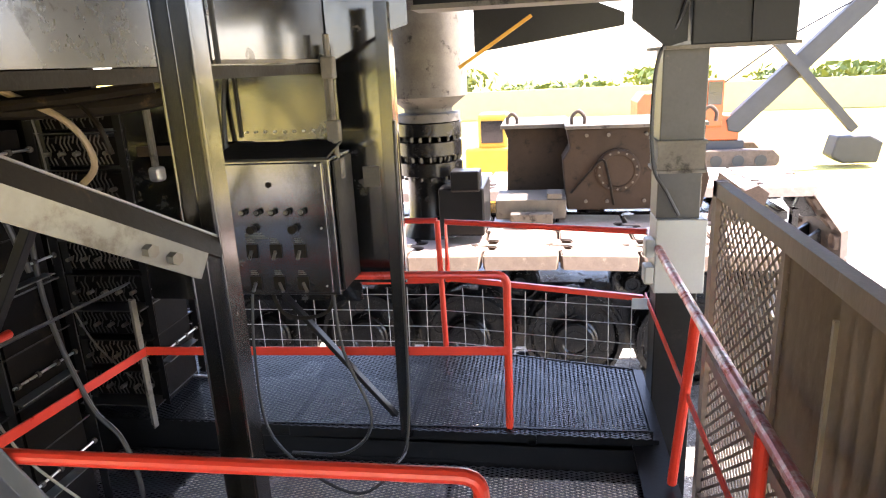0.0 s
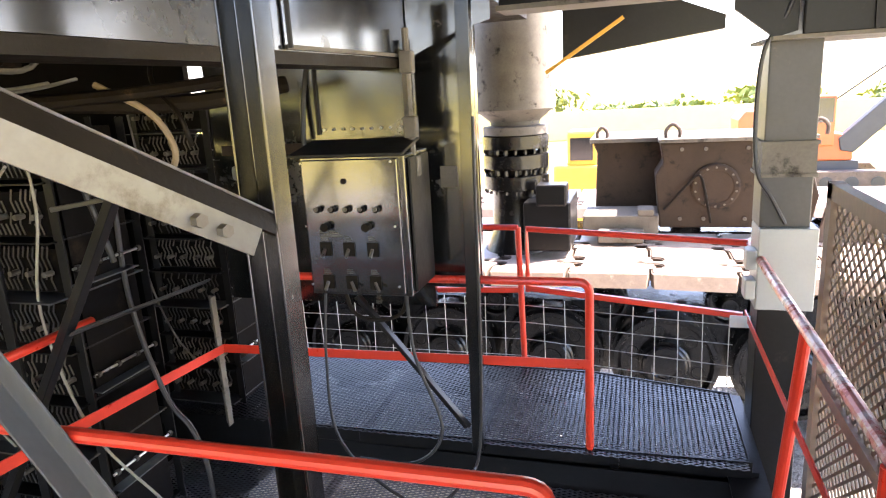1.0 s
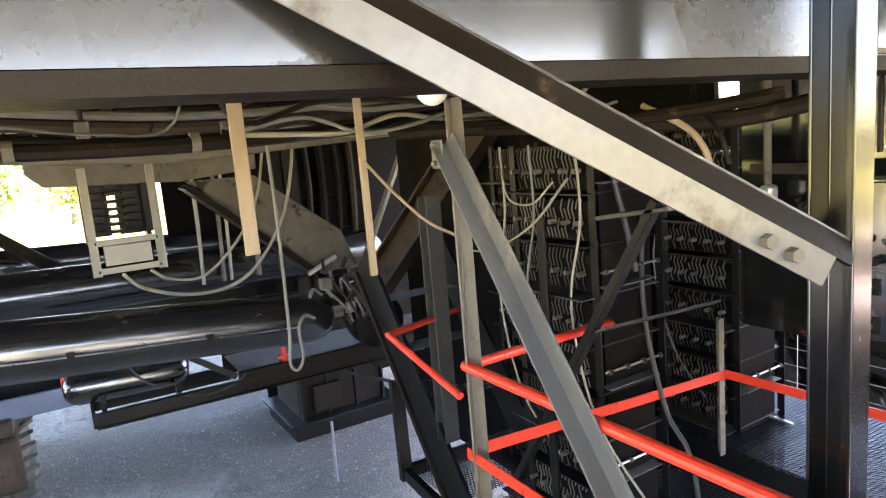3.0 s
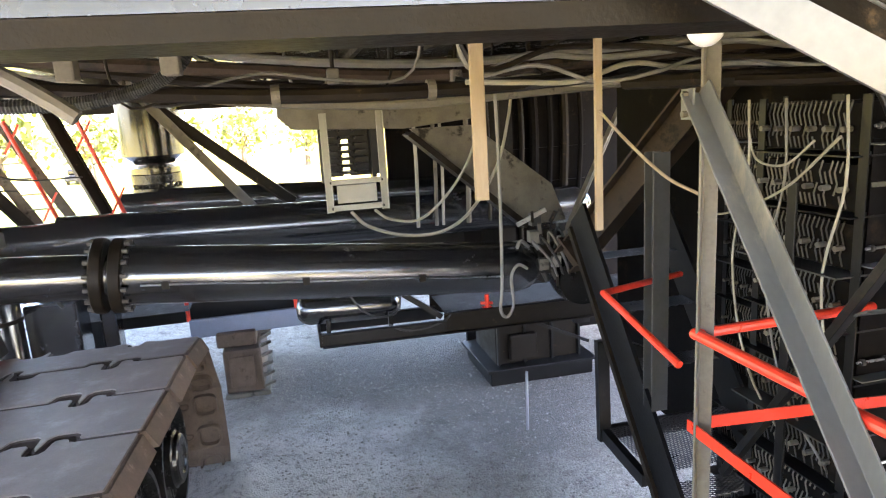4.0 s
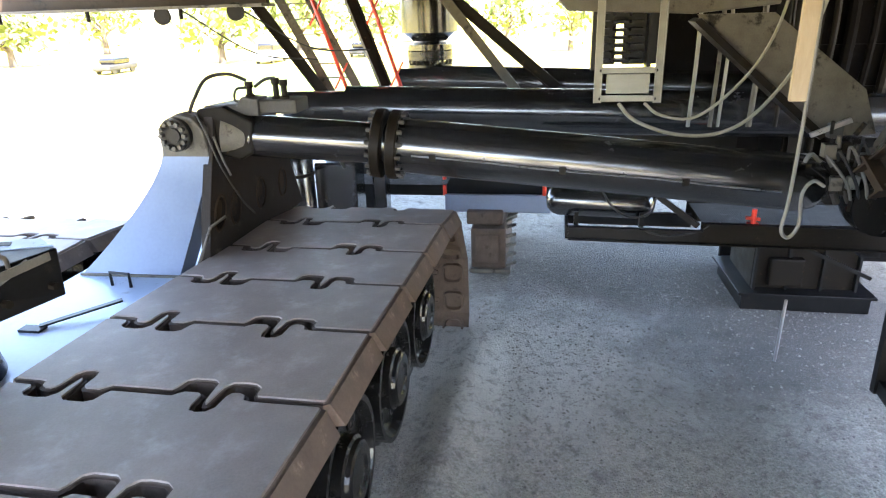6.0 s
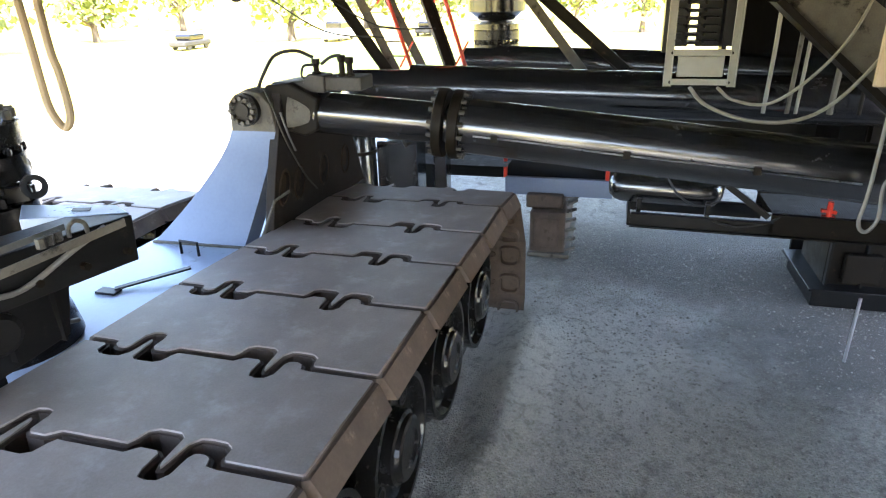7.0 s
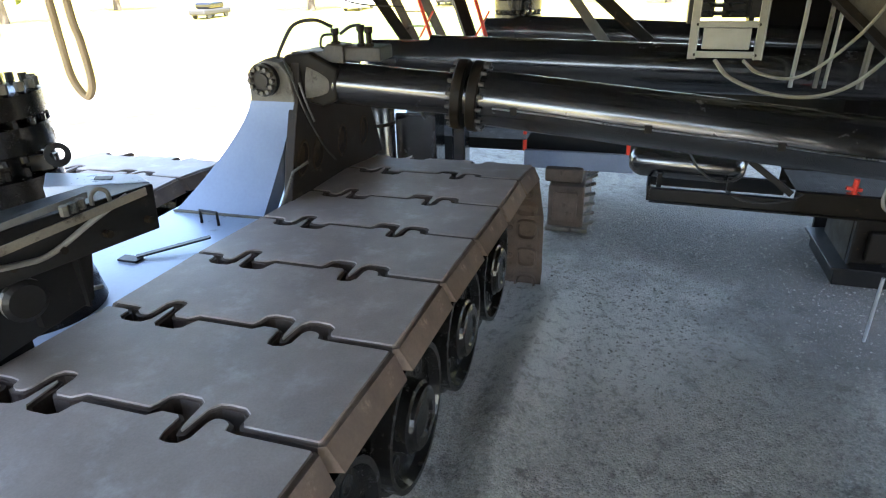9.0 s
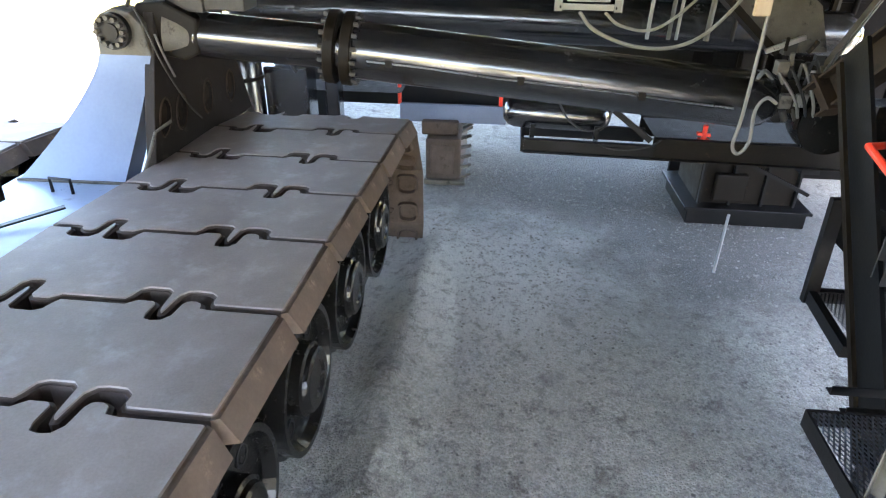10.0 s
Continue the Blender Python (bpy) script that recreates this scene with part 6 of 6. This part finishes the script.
for pts, r, mt in (((( -1.15, 3.95, 4.0), (-1.1, 3.9, 3.6), (-0.95, 3.85, 3.2), (-1.1, 3.8, 3.0), (-1.4, 3.7, 3.05)), 0.010, BLACK_HOSE), (((-1.5, 3.9, 4.02), (-1.45, 3.9, 3.85), (-1.32, 3.92, 3.80), (-1.18, 3.95, 3.84), (-1.13, 3.95, 4.0)), 0.012, GRIMY),
                   (((-1.62, 3.95, 4.1), (-1.6, 3.8, 3.6), (-1.45, 3.6, 3.2), (-1.0, 3.5, 2.95), (-0.8, 3.7, 2.98), (-0.75, 3.95, 3.2), (-0.74, 4.02, 4.9)), 0.009, BLACK_HOSE), (((-1.62, 4.0, 5.3), (-1.66, 3.95, 5.0), (-1.66, 3.9, 4.6), (-1.64, 3.9, 4.1)), 0.014, BLACK_HOSE)):
    solid("cable", tube(B(), pts, r), mt, "thin black cable hanging below the cabinet", "cable", "cables below the cabinet")
sp = thing("wrench", "open-ended steel wrench lying on the grating", "wrench", (-2.6, 4.72, FZ))
part("shank", bar(B(), (-2.78, 4.72, FZ + 0.02), (-2.42, 4.70, FZ + 0.02), 0.03, 0.014), STEEL, sp, bevel=0.004)
part("jaw", prism(B(), [(-2.78, 4.69, FZ + 0.008), (-2.86, 4.66, FZ + 0.008), (-2.88, 4.70, FZ + 0.008), (-2.82, 4.715, FZ + 0.008), (-2.84, 4.76, FZ + 0.008), (-2.76, 4.76, FZ + 0.008)], (0, 0, 0.025)), STEEL, sp)


# ---- resistor racks ----
def rack(label, x0, x1, y, z0, z1, tiers, depth=0.5):
    root = thing("resistor_rack", label, "resistor rack", ((x0 + x1) / 2, y, z0), "resistor racks")
    for x in (x0, x1):
        part("upright", angle(B(), (x, y, z0), (x, y, z1), 0.05, 0.05, 0.007), SATIN, root)
        part("upright", angle(B(), (x, y + depth, z0), (x, y + depth, z1), 0.05, 0.05, 0.007), SATIN, root)
    h = (z1 - z0) / tiers
    random.seed(int(-x0 * 100))
    for k in range(tiers):
        z = z0 + k * h
        sh = part("shelf", box(B(), (x0 - 0.02, y - 0.05 - 0.05 * (k % 3 == 0), z), (x1 + 0.02, y + depth, z + 0.008)), GREY_STEEL if k % 3 == 0 else SATIN, root)
        # box near-black, so the rack's unlit inside is in its colour
        part("tier_box", box(B(), (x0 + 0.01, y + 0.03, z + 0.02), (x1 - 0.01, y + depth - 0.03, z + h * 0.86)), VOID_BLACK, sh)
        bm = B()
        n = int((x1 - x0) * 0.92 / 0.03)
        for i in range(n):                               # zigzag resistor ribbons on the open front
            x = x0 + 0.03 + i * 0.03
            for s in range(4):
                za, zb = z + 0.03 + s * h * 0.2, z + 0.03 + (s + 1) * h * 0.2
                if random.random() < 0.8:
                    bar(bm, (x + 0.009 * (-1) ** s, y + 0.022, za), (x - 0.009 * (-1) ** s, y + 0.022, zb), 0.004, 0.008)
        stuff(part("ribbon", bm, (DARK_GREY, DUSTY, GREY_STEEL)[k % 3], sh))
        bm = B()
        for i in range(max(2, n // 3)):
            cyl(bm, (x0 + 0.06 + i * 0.105, y + 0.015, z + h * 0.45), (x0 + 0.06 + i * 0.105, y - 0.035, z + h * 0.45), 0.014, seg=8)
        stuff(part("terminal", bm, DUSTY, sh))
        if k % 2 == 0:                                   # bolted insulator rods on the open side
            rod = part("insulator_rod", cyl(B(), (x1 + 0.045, y + 0.03, z + h * 0.5), (x1 + 0.045, y + depth - 0.03, z + h * 0.5), 0.007, seg=8), STEEL, sh)
            for s in range(4):
                yy = y + 0.05 + s * (depth - 0.1) / 3
                part("insulator", cyl(B(), (x1 + 0.045, yy, z + h * 0.5), (x1 + 0.045, yy + 0.02, z + h * 0.5), 0.016, seg=10), DARK_GREY, rod)
            part("side_tray", box(B(), (x1 + 0.02, y + 0.02, z + h * 0.2), (x1 + 0.09, y + depth * 0.8, z + h * 0.2 + 0.006)), STRUT_GREY, sh)
    part("side_plate", box(B(), (x1 + 0.008, y + 0.06, z0 + 0.3), (x1 + 0.016, y + depth - 0.06, z1 - 0.2)), VOID_BLACK, root)
    return root


rack("dark resistor rack with greasy shelves", -3.20, -2.55, 3.05, 2.5, 5.0, 9)
rack("dark resistor rack beside the platform", -3.15, -2.60, 4.32, 2.3, 5.1, 12)
rack("dark resistor rack behind the stair", -4.6, -3.6, 3.9, 0.0, 5.0, 16)
# added backing wall, coloured as the shade behind the racks
solid("rack_wall", box(B(), (-8.4, 5.0, 1.0), (-3.2, 5.06, 6.9)), VOID_BLACK, "near-black wall standing in for the deep shade behind the resistor racks", "wall", kind="structure")
for k, (x, y) in enumerate(((-3.22, 3.0), (-2.95, 3.0), (-2.6, 3.02), (-3.12, 4.28))):
    random.seed(70 + k)
    solid("cable", tube(B(), [(x, y, 5.0), (x + 0.05, y - 0.03, 4.6), (x - 0.04, y - 0.04, 4.1), (x + 0.1, y - 0.02, 3.5), (x + 0.35, y + 0.1, 3.05)], 0.007), (PALE_HOSE, RUBBER)[k % 2], "grey cable down the resistor rack", "cable", "rack cables")
solid("curved_hose", tube(B(), [(-2.50, 3.4, 4.6), (-2.52, 3.4, 4.2), (-2.50, 3.4, 3.95), (-2.44, 3.4, 3.68), (-2.36, 3.4, 3.45), (-2.24, 3.4, 3.30), (-2.18, 3.4, 3.05), (-2.18, 3.4, 2.75)], 0.014, 8), BLACK_HOSE, "black rubber hose curving to the landing", "hose")
solid("curved_hose", tube(B(), [(-2.3, 3.6, 5.3), (-2.15, 3.4, 5.15), (-1.95, 3.3, 5.0), (-1.9, 3.3, 4.85)], 0.012), GRIMY, "tan hose arching under the girder", "hose")

# ---- stair to the ground ----
st = thing("stair", "black steel stair with grated treads below the landing", "stair", (-4.3, 2.9, 0))
part("stringer", bar(B(), (-5.08, 2.86, 4.15), (-3.30, 2.86, 1.9), 0.03, 0.30, up=(0, 0, 1)), SATIN, st)
part("foot", box(B(), (-3.45, 2.84, 0.0), (-3.33, 2.88, 2.1)), SATIN, st)
part("stringer_edge", bar(B(), (-5.12, 2.80, 4.02), (-3.40, 2.80, 1.85), 0.03, 0.05, up=(0, 0, 1)), GRIMY, st)
part("stringer", bar(B(), (-5.08, 3.6, 4.15), (-3.30, 3.6, 1.9), 0.03, 0.30, up=(0, 0, 1)), SATIN, st)
for k in range(6):
    t = (k + 0.5) / 6
    x, z = -5.0 + 1.7 * t, 4.0 - 2.2 * t
    expanded("tread", (x - 0.1, 2.88, z), (0, 1, 0), (1, 0, 0), 24, 8, 0.06, 0.028, 0.01, GRATE, st)
lb = thing("lower_landing", "black box-framed landing with expanded-metal floor", "landing", (-4.3, 2.8, 2.3))
for p, q in (((-4.68, 2.86, 3.16), (-4.65, 2.86, 2.30)), ((-4.65, 2.86, 2.36), (-4.0, 2.86, 2.30)), ((-4.62, 2.95, 3.14), (-4.60, 3.5, 2.9)), ((-4.65, 2.86, 2.36), (-4.65, 3.7, 2.36))):
    part("frame_bar", bar(B(), p, q, 0.06, 0.10), SATIN, lb)
stuff(expanded("floor", (-4.63, 2.9, 2.40), (1, 0, 0), (0, 1, 0), 24, 26, 0.06, 0.03, 0.011, GRATE, lb))

# ---- right-hand column and screen ----
cl = thing("box_column", "heavy grey-brown steel column with clamp plates and a cable", "column", (0.9, 4.88, 0), kind="structure")
part("upper_shaft", box(B(), (0.755, 4.75, 4.16), (1.02, 5.0, 5.21)), GREY_STEEL, cl, bevel=0.008)
part("lower_shaft", box(B(), (0.78, 4.78, 0.0), (1.04, 5.02, 3.68)), SATIN, cl, bevel=0.008)
for z in (4.46, 4.64):
    part("clamp_plate", box(B(), (0.735, 4.72, z), (1.035, 5.03, z + 0.02)), DUSTY, cl)
part("clamp_block", box(B(), (0.745, 4.73, 4.48), (1.025, 5.02, 4.64)), DUSTY, cl)
part("enclosure", box(B(), (0.75, 4.70, 3.68), (1.06, 4.96, 4.17)), BOX_GREY, cl, "light grey enclosure", bevel=0.008)
for z in (3.80, 3.98):
    part("socket", box(B(), (0.69, 4.70, z - 0.06), (0.75, 4.82, z + 0.06)), BOX_GREY, cl, "grey socket box", bevel=0.01)
part("label_card", box(B(), (0.66, 4.98, 3.46), (0.78, 4.985, 3.54)), PAPER, cl, "white and blue paper label")
hd = thing("overhead_bracket", "large black box bracket above the column", "bracket", (1.05, 4.9, 5.2), kind="structure")
part("head", box(B(), (0.88, 4.6, 5.21), (1.44, 5.3, 6.9)), SATIN, hd, bevel=0.01)
part("gusset", prism(B(), [(0.87, 4.66, 5.24), (0.76, 4.66, 5.21), (0.56, 4.66, 5.37), (0.56, 4.66, 6.9), (0.87, 4.66, 6.9)], (0, 0.04, 0)), SATIN, hd)
part("rib", prism(B(), [(1.20, 4.585, 5.22), (1.22, 4.585, 5.22), (1.16, 4.585, 6.8), (1.14, 4.585, 6.8)], (0, 0.02, 0)), SATIN, hd)
part("base_plate", box(B(), (0.74, 4.58, 5.195), (1.46, 5.32, 5.215)), DUSTY, hd)
part("cable", tube(B(), [(0.80, 4.62, 6.2), (0.86, 4.60, 5.6), (0.82, 4.66, 5.35), (0.72, 4.70, 5.15), (0.70, 4.72, 4.8), (0.72, 4.70, 4.5), (0.80, 4.69, 4.35), (0.88, 4.70, 4.2)], 0.012), BLACK_HOSE, hd)
cb2 = thing("cross_beam", "dark cross beam with a bright lower edge over the far crawler", "beam", (0, 6, 5.6), kind="structure")
part("web", box(B(), (-0.9, 5.6, 5.60), (0.75, 5.75, 6.6)), SATIN, cb2)
part("flange", box(B(), (-0.9, 5.5, 5.565), (0.75, 5.85, 5.60)), DUSTY, cb2)
part("boom", prism(B(), [(-0.66, 7.6, 5.28), (0.90, 8.0, 5.49), (0.90, 8.0, 5.62), (-0.66, 7.6, 6.2)], (0, 0.25, 0)), SATIN, cb2)
part("yellow_edge", bar(B(), (-0.70, 6.6, 5.14), (-0.05, 6.6, 5.55), 0.03, 0.03), YELLOW, cb2)

sc = thing("side_screen", "rusty brown screen of expanded metal and corrugated sheet in a steel frame", "screen", (0.98, 3, 2.7), kind="structure")
part("frame_post", box(B(), (0.94, 4.08, 2.5), (1.0, 4.16, 4.52)), RUST_PANEL, sc)
part("top_frame", bar(B(), (0.97, 4.16, 4.48), (0.97, 0.6, 4.46), 0.06, 0.075), RUST_PANEL, sc)
part("mid_frame", bar(B(), (0.97, 4.10, 3.54), (0.97, 1.2, 3.50), 0.05, 0.06), RUST_PANEL, sc)
part("low_frame", bar(B(), (0.97, 4.10, 2.62), (0.97, 1.2, 2.60), 0.05, 0.06), RUST_PANEL, sc)
part("inner_post", box(B(), (0.95, 3.10, 2.6), (0.99, 3.14, 4.45)), RUST_PANEL, sc)
expanded("screen_mesh", (0.97, 4.08, 3.57), (0, -1, 0), (0, 0, 1), 24, 13, 0.082, 0.070, 0.022, RUST_PANEL, sc)
expanded("screen_mesh", (0.97, 4.08, 2.66), (0, -1, 0), (0, 0, 1), 46, 12, 0.082, 0.070, 0.022, RUST_PANEL, sc)
bm = B()
n = 90
vs = []
for i in range(n + 1):
    y = 3.10 - i * 0.025
    x = 0.975 + 0.017 * math.sin(i * 1.5708)
    vs.append((bm.verts.new((x, y, 3.55)), bm.verts.new((x, y, 4.44))))
for a, b in zip(vs, vs[1:]):
    bm.faces.new((a[0], b[0], b[1], a[1]))
md = part("corrugated_sheet", bm, RUST_PANEL, sc)
sl = md.modifiers.new("thick", 'SOLIDIFY')
sl.thickness = 0.003
# unseen sheet, added to block low light from the +x side
wall2 = part("unseen_light_block", box(B(), (0.99, 0.6, 0.0), (1.02, 1.2, 4.40)), RUST_PANEL, sc)
# pale strip in place of sunlight leaking between the panels
part("sun_strip", box(B(), (0.94, 2.62, 3.3), (0.955, 2.635, 4.35)), TAN, sc, "thin tan strip standing in for a sunlit slit in the sheet")

# ---- gear housing on the far crawlers ----
gh = thing("gear_housing", "brown-grey steel drive housing with round cover and lifting hooks", "drive housing", (1.0, 12.2, 2.5))
part("body", prism(B(), [(0.44, 11.5, 2.7), (2.62, 11.5, 2.7), (2.72, 11.5, 3.2), (2.60, 11.5, 3.6), (2.62, 11.5, 4.10), (0.42, 11.5, 4.05), (0.48, 11.5, 3.75), (0.36, 11.5, 3.55), (0.40, 11.5, 3.1)], (0, 1.6, 0)), BROWN, gh, bevel=0.03)
part("top_plate", box(B(), (0.40, 11.42, 4.06), (2.64, 13.1, 4.12)), DUSTY, gh, bevel=0.01)
part("round_cover", lathe(B(), (1.26, 11.5, 3.36), (1.26, 11.44, 3.36), [(0, 0.36), (0.04, 0.36), (0.06, 0.33), (0.06, 0.27), (0.045, 0.25), (0.045, 0.02)], 36), BROWN, gh)
bm = bolt_ring(B(), (1.26, 11.45, 3.36), (0, -1, 0), 0.305, 14, 0.018, 0.03)
for x in (0.75, 1.1, 1.7, 2.3):
    for z in (3.95, 2.85):
        cyl(bm, (x, 11.5, z), (x, 11.46, z), 0.03, seg=8)
part("bolts", bm, DUSTY, gh)
part("hose", tube(B(), [(0.5, 11.45, 3.0), (0.75, 11.42, 3.3), (1.0, 11.42, 3.55), (1.1, 11.42, 3.3), (1.2, 11.42, 2.8)], 0.02), GRIMY, gh)
part("latch", box(B(), (2.05, 11.42, 3.55), (2.14, 11.5, 3.95)), GRIMY, gh)
for x in (0.62, 2.7):
    part("lifting_eye", tube(B(), [(x - 0.10, 11.7, 4.10), (x - 0.10, 11.7, 4.24), (x, 11.7, 4.33), (x + 0.10, 11.7, 4.24), (x + 0.10, 11.7, 4.10)], 0.03), PAD_RUST, gh)
g2 = thing("gear_housing", "dark brown steel drive housing with a top lip", "drive housing", (-0.1, 12.6, 2.5))
part("body", prism(B(), [(-0.62, 12.2, 2.6), (0.50, 12.2, 2.6), (0.50, 12.2, 4.02), (-0.66, 12.2, 4.05), (-0.58, 12.2, 3.85)], (0, 1.4, 0)), BROWN, g2, bevel=0.03)
part("top_plate", box(B(), (-0.70, 12.1, 4.03), (0.5, 13.7, 4.10)), DUSTY, g2, bevel=0.01)
part("lifting_eye", tube(B(), [(-0.58, 12.3, 4.08), (-0.58, 12.3, 4.2), (-0.5, 12.3, 4.28), (-0.42, 12.3, 4.2), (-0.42, 12.3, 4.08)], 0.03), PAD_RUST, g2)
bm = B()
box(bm, (-0.75, 11.2, 2.62), (0.42, 12.1, 2.95))
box(bm, (-0.5, 11.0, 2.55), (0.2, 11.3, 2.75))
box(bm, (0.1, 11.2, 2.95), (0.35, 11.6, 3.05))
solid("mounting_block", bm, DUSTY, "pale sunlit mounting blocks on the far crawler", "mount", bevel=0.02)
bm = B()
box(bm, (-1.55, 10.2, 2.6), (-0.85, 11.4, 3.35))
box(bm, (-1.35, 10.15, 3.3), (-0.9, 10.5, 3.62))
part("side_arm", bm, SATIN, FAR_JACK, bevel=0.03)
dk = thing("lifting_lug", "sunlit plate lug with a hole on the crawler frame", "lug", (3.3, 11.4, 2.6))
part("plate", prism(B(), [(2.7, 11.4, 2.5), (3.5, 11.4, 2.5), (3.62, 11.4, 2.95), (3.45, 11.4, 3.08), (3.25, 11.4, 3.0), (2.85, 11.4, 3.3)], (0, 0.08, 0)), PAD_RUST, dk)

# ---- distance ----
# low raised strip, darker than the gravel and the field
solid("field_strip", bar(B(), (-12.0, -23.8, 0.03), (-34.0, -4.2, 0.03), 1.0, 0.20), STRIP_OLIVE, "low dark raised strip between gravel and field", "verge", kind="structure")
sh = thing("small_excavator", "orange excavator with a long grey boom and tracks on pale ground", "excavator", (8, 32, 0))
part("cab", box(B(), (7.2, 31.5, 1.9), (8.0, 33.0, 4.0)), ORANGE, sh, bevel=0.06)
part("body", prism(B(), [(4.3, 31.7, 1.25), (8.8, 31.7, 1.25), (8.8, 31.7, 2.3), (7.2, 31.7, 2.6), (7.0, 31.7, 3.4), (4.6, 31.7, 3.5), (4.3, 31.7, 3.1)], (0, 2.4, 0)), ORANGE, sh, bevel=0.08)
part("window", box(B(), (7.3, 31.44, 2.9), (7.9, 31.5, 3.9)), BLACK, sh)
for y in (31.0, 33.8):
    tr = part("track", prism(B(), [(5.2, y, 0.25), (5.5, y, 0.0), (10.1, y, 0.0), (10.4, y, 0.3), (10.4, y, 0.6), (10.1, y, 0.9), (5.5, y, 0.9), (5.2, y, 0.6)], (0, 0.6, 0)), PAD_RUST, sh, bevel=0.05)
    for k in range(5):
        part("roller", cyl(B(), (5.8 + 0.95 * k, y - 0.03, 0.42), (5.8 + 0.95 * k, y, 0.42), 0.26), FARGREY, tr)
part("undercarriage", box(B(), (6.5, 31.6, 0.5), (9.0, 33.8, 1.26)), FARGREY, sh)
part("boom", prism(B(), [(8.3, 31.6, 1.7), (8.2, 31.6, 2.2), (13.2, 31.6, 7.2), (13.9, 31.6, 7.3), (13.9, 31.6, 6.8), (8.8, 31.6, 1.6)], (0, 0.5, 0)), FARGREY, sh, bevel=0.05)
part("stick", bar(B(), (9.8, 31.3, 5.6), (13.4, 31.3, 1.65), 0.3, 0.35), FARGREY, sh)
part("dipper", prism(B(), [(12.5, 31.0, 0.5), (13.0, 31.0, 0.2), (14.4, 31.0, 0.2), (14.55, 31.0, 1.1), (14.0, 31.0, 1.4), (12.7, 31.0, 1.4)], (0, 1.1, 0)), FARGREY, sh, bevel=0.08)
part("rope", tube(B(), [(8.0, 31.8, 3.8), (10.5, 31.8, 5.6), (13.4, 31.8, 7.2)], 0.04), FARGREY, sh)
yl = thing("yellow_machine", "small yellow machine standing behind the crawlers", "machine", (-1.4, 20, 0))
part("body", box(B(), (-2.3, 20, 0.5), (-0.9, 21.5, 2.7)), YELLOW, yl, bevel=0.08)
part("cab_frame", box(B(), (-1.9, 20.1, 2.65), (-1.0, 21.2, 3.7)), YELLOW, yl, bevel=0.08)
part("cab_window", box(B(), (-1.8, 20.06, 2.85), (-1.15, 20.1, 3.5)), BLACK, yl)
for x in (-2.1, -1.1):
    part("wheel", cyl(B(), (x, 19.8, 0.45), (x, 20.1, 0.45), 0.45, seg=24), BLACK_HOSE, yl)


def tree(at, h, w, label, seed, leaves=900):
    random.seed(seed)
    x, y, z = at
    root = thing("tree", label, "tree", at, "trees at the edge of the field")
    bm = B()
    cyl(bm, (x, y, z - 0.2), (x, y, z + h * 0.45), w * 0.07, w * 0.04, 8)
    limbs = []
    for k in range(7):
        a = k * 2.4
        p = Vector((x, y, z + h * (0.25 + 0.03 * k)))
        q = Vector((x + math.cos(a) * w * 0.35, y + math.sin(a) * w * 0.35, z + h * (0.5 + 0.06 * k)))
        cyl(bm, p, q, w * 0.03, w * 0.01, 6)
        limbs.append(q)
    part("trunk", bm, BARK, root)
    verts, faces = [], []
    for k in range(leaves):
        c = random.choice(limbs) + Vector((random.gauss(0, w * 0.20), random.gauss(0, w * 0.20), random.gauss(0, h * 0.15)))
        s = random.uniform(0.035, 0.09) * w
        n1 = Vector((random.gauss(0, 1), random.gauss(0, 1), random.gauss(0, 1))).normalized() * s
        n2 = Vector((random.gauss(0, 1), random.gauss(0, 1), random.gauss(0, 1))).normalized() * s
        i = len(verts)
        verts += [tuple(c + n1), tuple(c + n2), tuple(c - n1 * 0.6), tuple(c - n2)]
        faces.append((i, i + 1, i + 2, i + 3))
    quad_mesh("crown", verts, faces, LEAF, root)
    return root


random.seed(9)
spots = []
for k in range(34):
    a = radians(-50 + 6.5 * k + random.uniform(-2, 2))
    d = random.uniform(75, 120)
    spots.append((a, d))
for k, (a, d) in enumerate(spots):
    # from the +y side round by -x
    x, y = -math.sin(a) * d, math.cos(a) * d
    f = 0.36 if a < 1.0 else 1.0
    tree((x, y, 0), f * random.uniform(5, 9) * d / 90, random.uniform(6, 10) * d / 90, "green leafy tree at the edge of the dry field", 100 + k, 500)
vb2 = thing("far_wall", "long low tan wall across the dry field", "wall", (5, 60, 0), kind="structure")
part("wall", box(B(), (-25, 62, 0), (55, 62.4, 2.6)), WALLTAN, vb2)
for k, (x, y, c, lab, s) in enumerate(((-70, -30, WHITE, "white parked van far across the field", (5.2, 2.0, 2.1)), (-78, -22, FARGREY, "grey parked vehicle far across the field", (4.6, 1.9, 1.6)), (-60, -42, FARGREY, "dark parked vehicle far across the field", (4.6, 1.9, 1.5)))):
    cr = thing("parked_vehicle", lab, "car", (x, y, 0), "far parked vehicles")
    part("body", box(B(), (x - s[0] / 2, y - s[1] / 2, 0.35), (x + s[0] / 2, y + s[1] / 2, s[2] * 0.6)), c, cr, bevel=0.15)
    part("cabin", box(B(), (x - s[0] * 0.3, y - s[1] * 0.45, s[2] * 0.6), (x + s[0] * 0.28, y + s[1] * 0.45, s[2])), BLACK, cr, bevel=0.2)
    for sx in (-0.32, 0.32):
        for sy in (-0.42, 0.42):
            c0 = Vector((x + sx * s[0], y + sy * s[1], 0.35))
            part("wheel", cyl(B(), c0 - Vector((0, 0.1, 0)), c0 + Vector((0, 0.1, 0)), 0.35), BLACK_HOSE, cr)
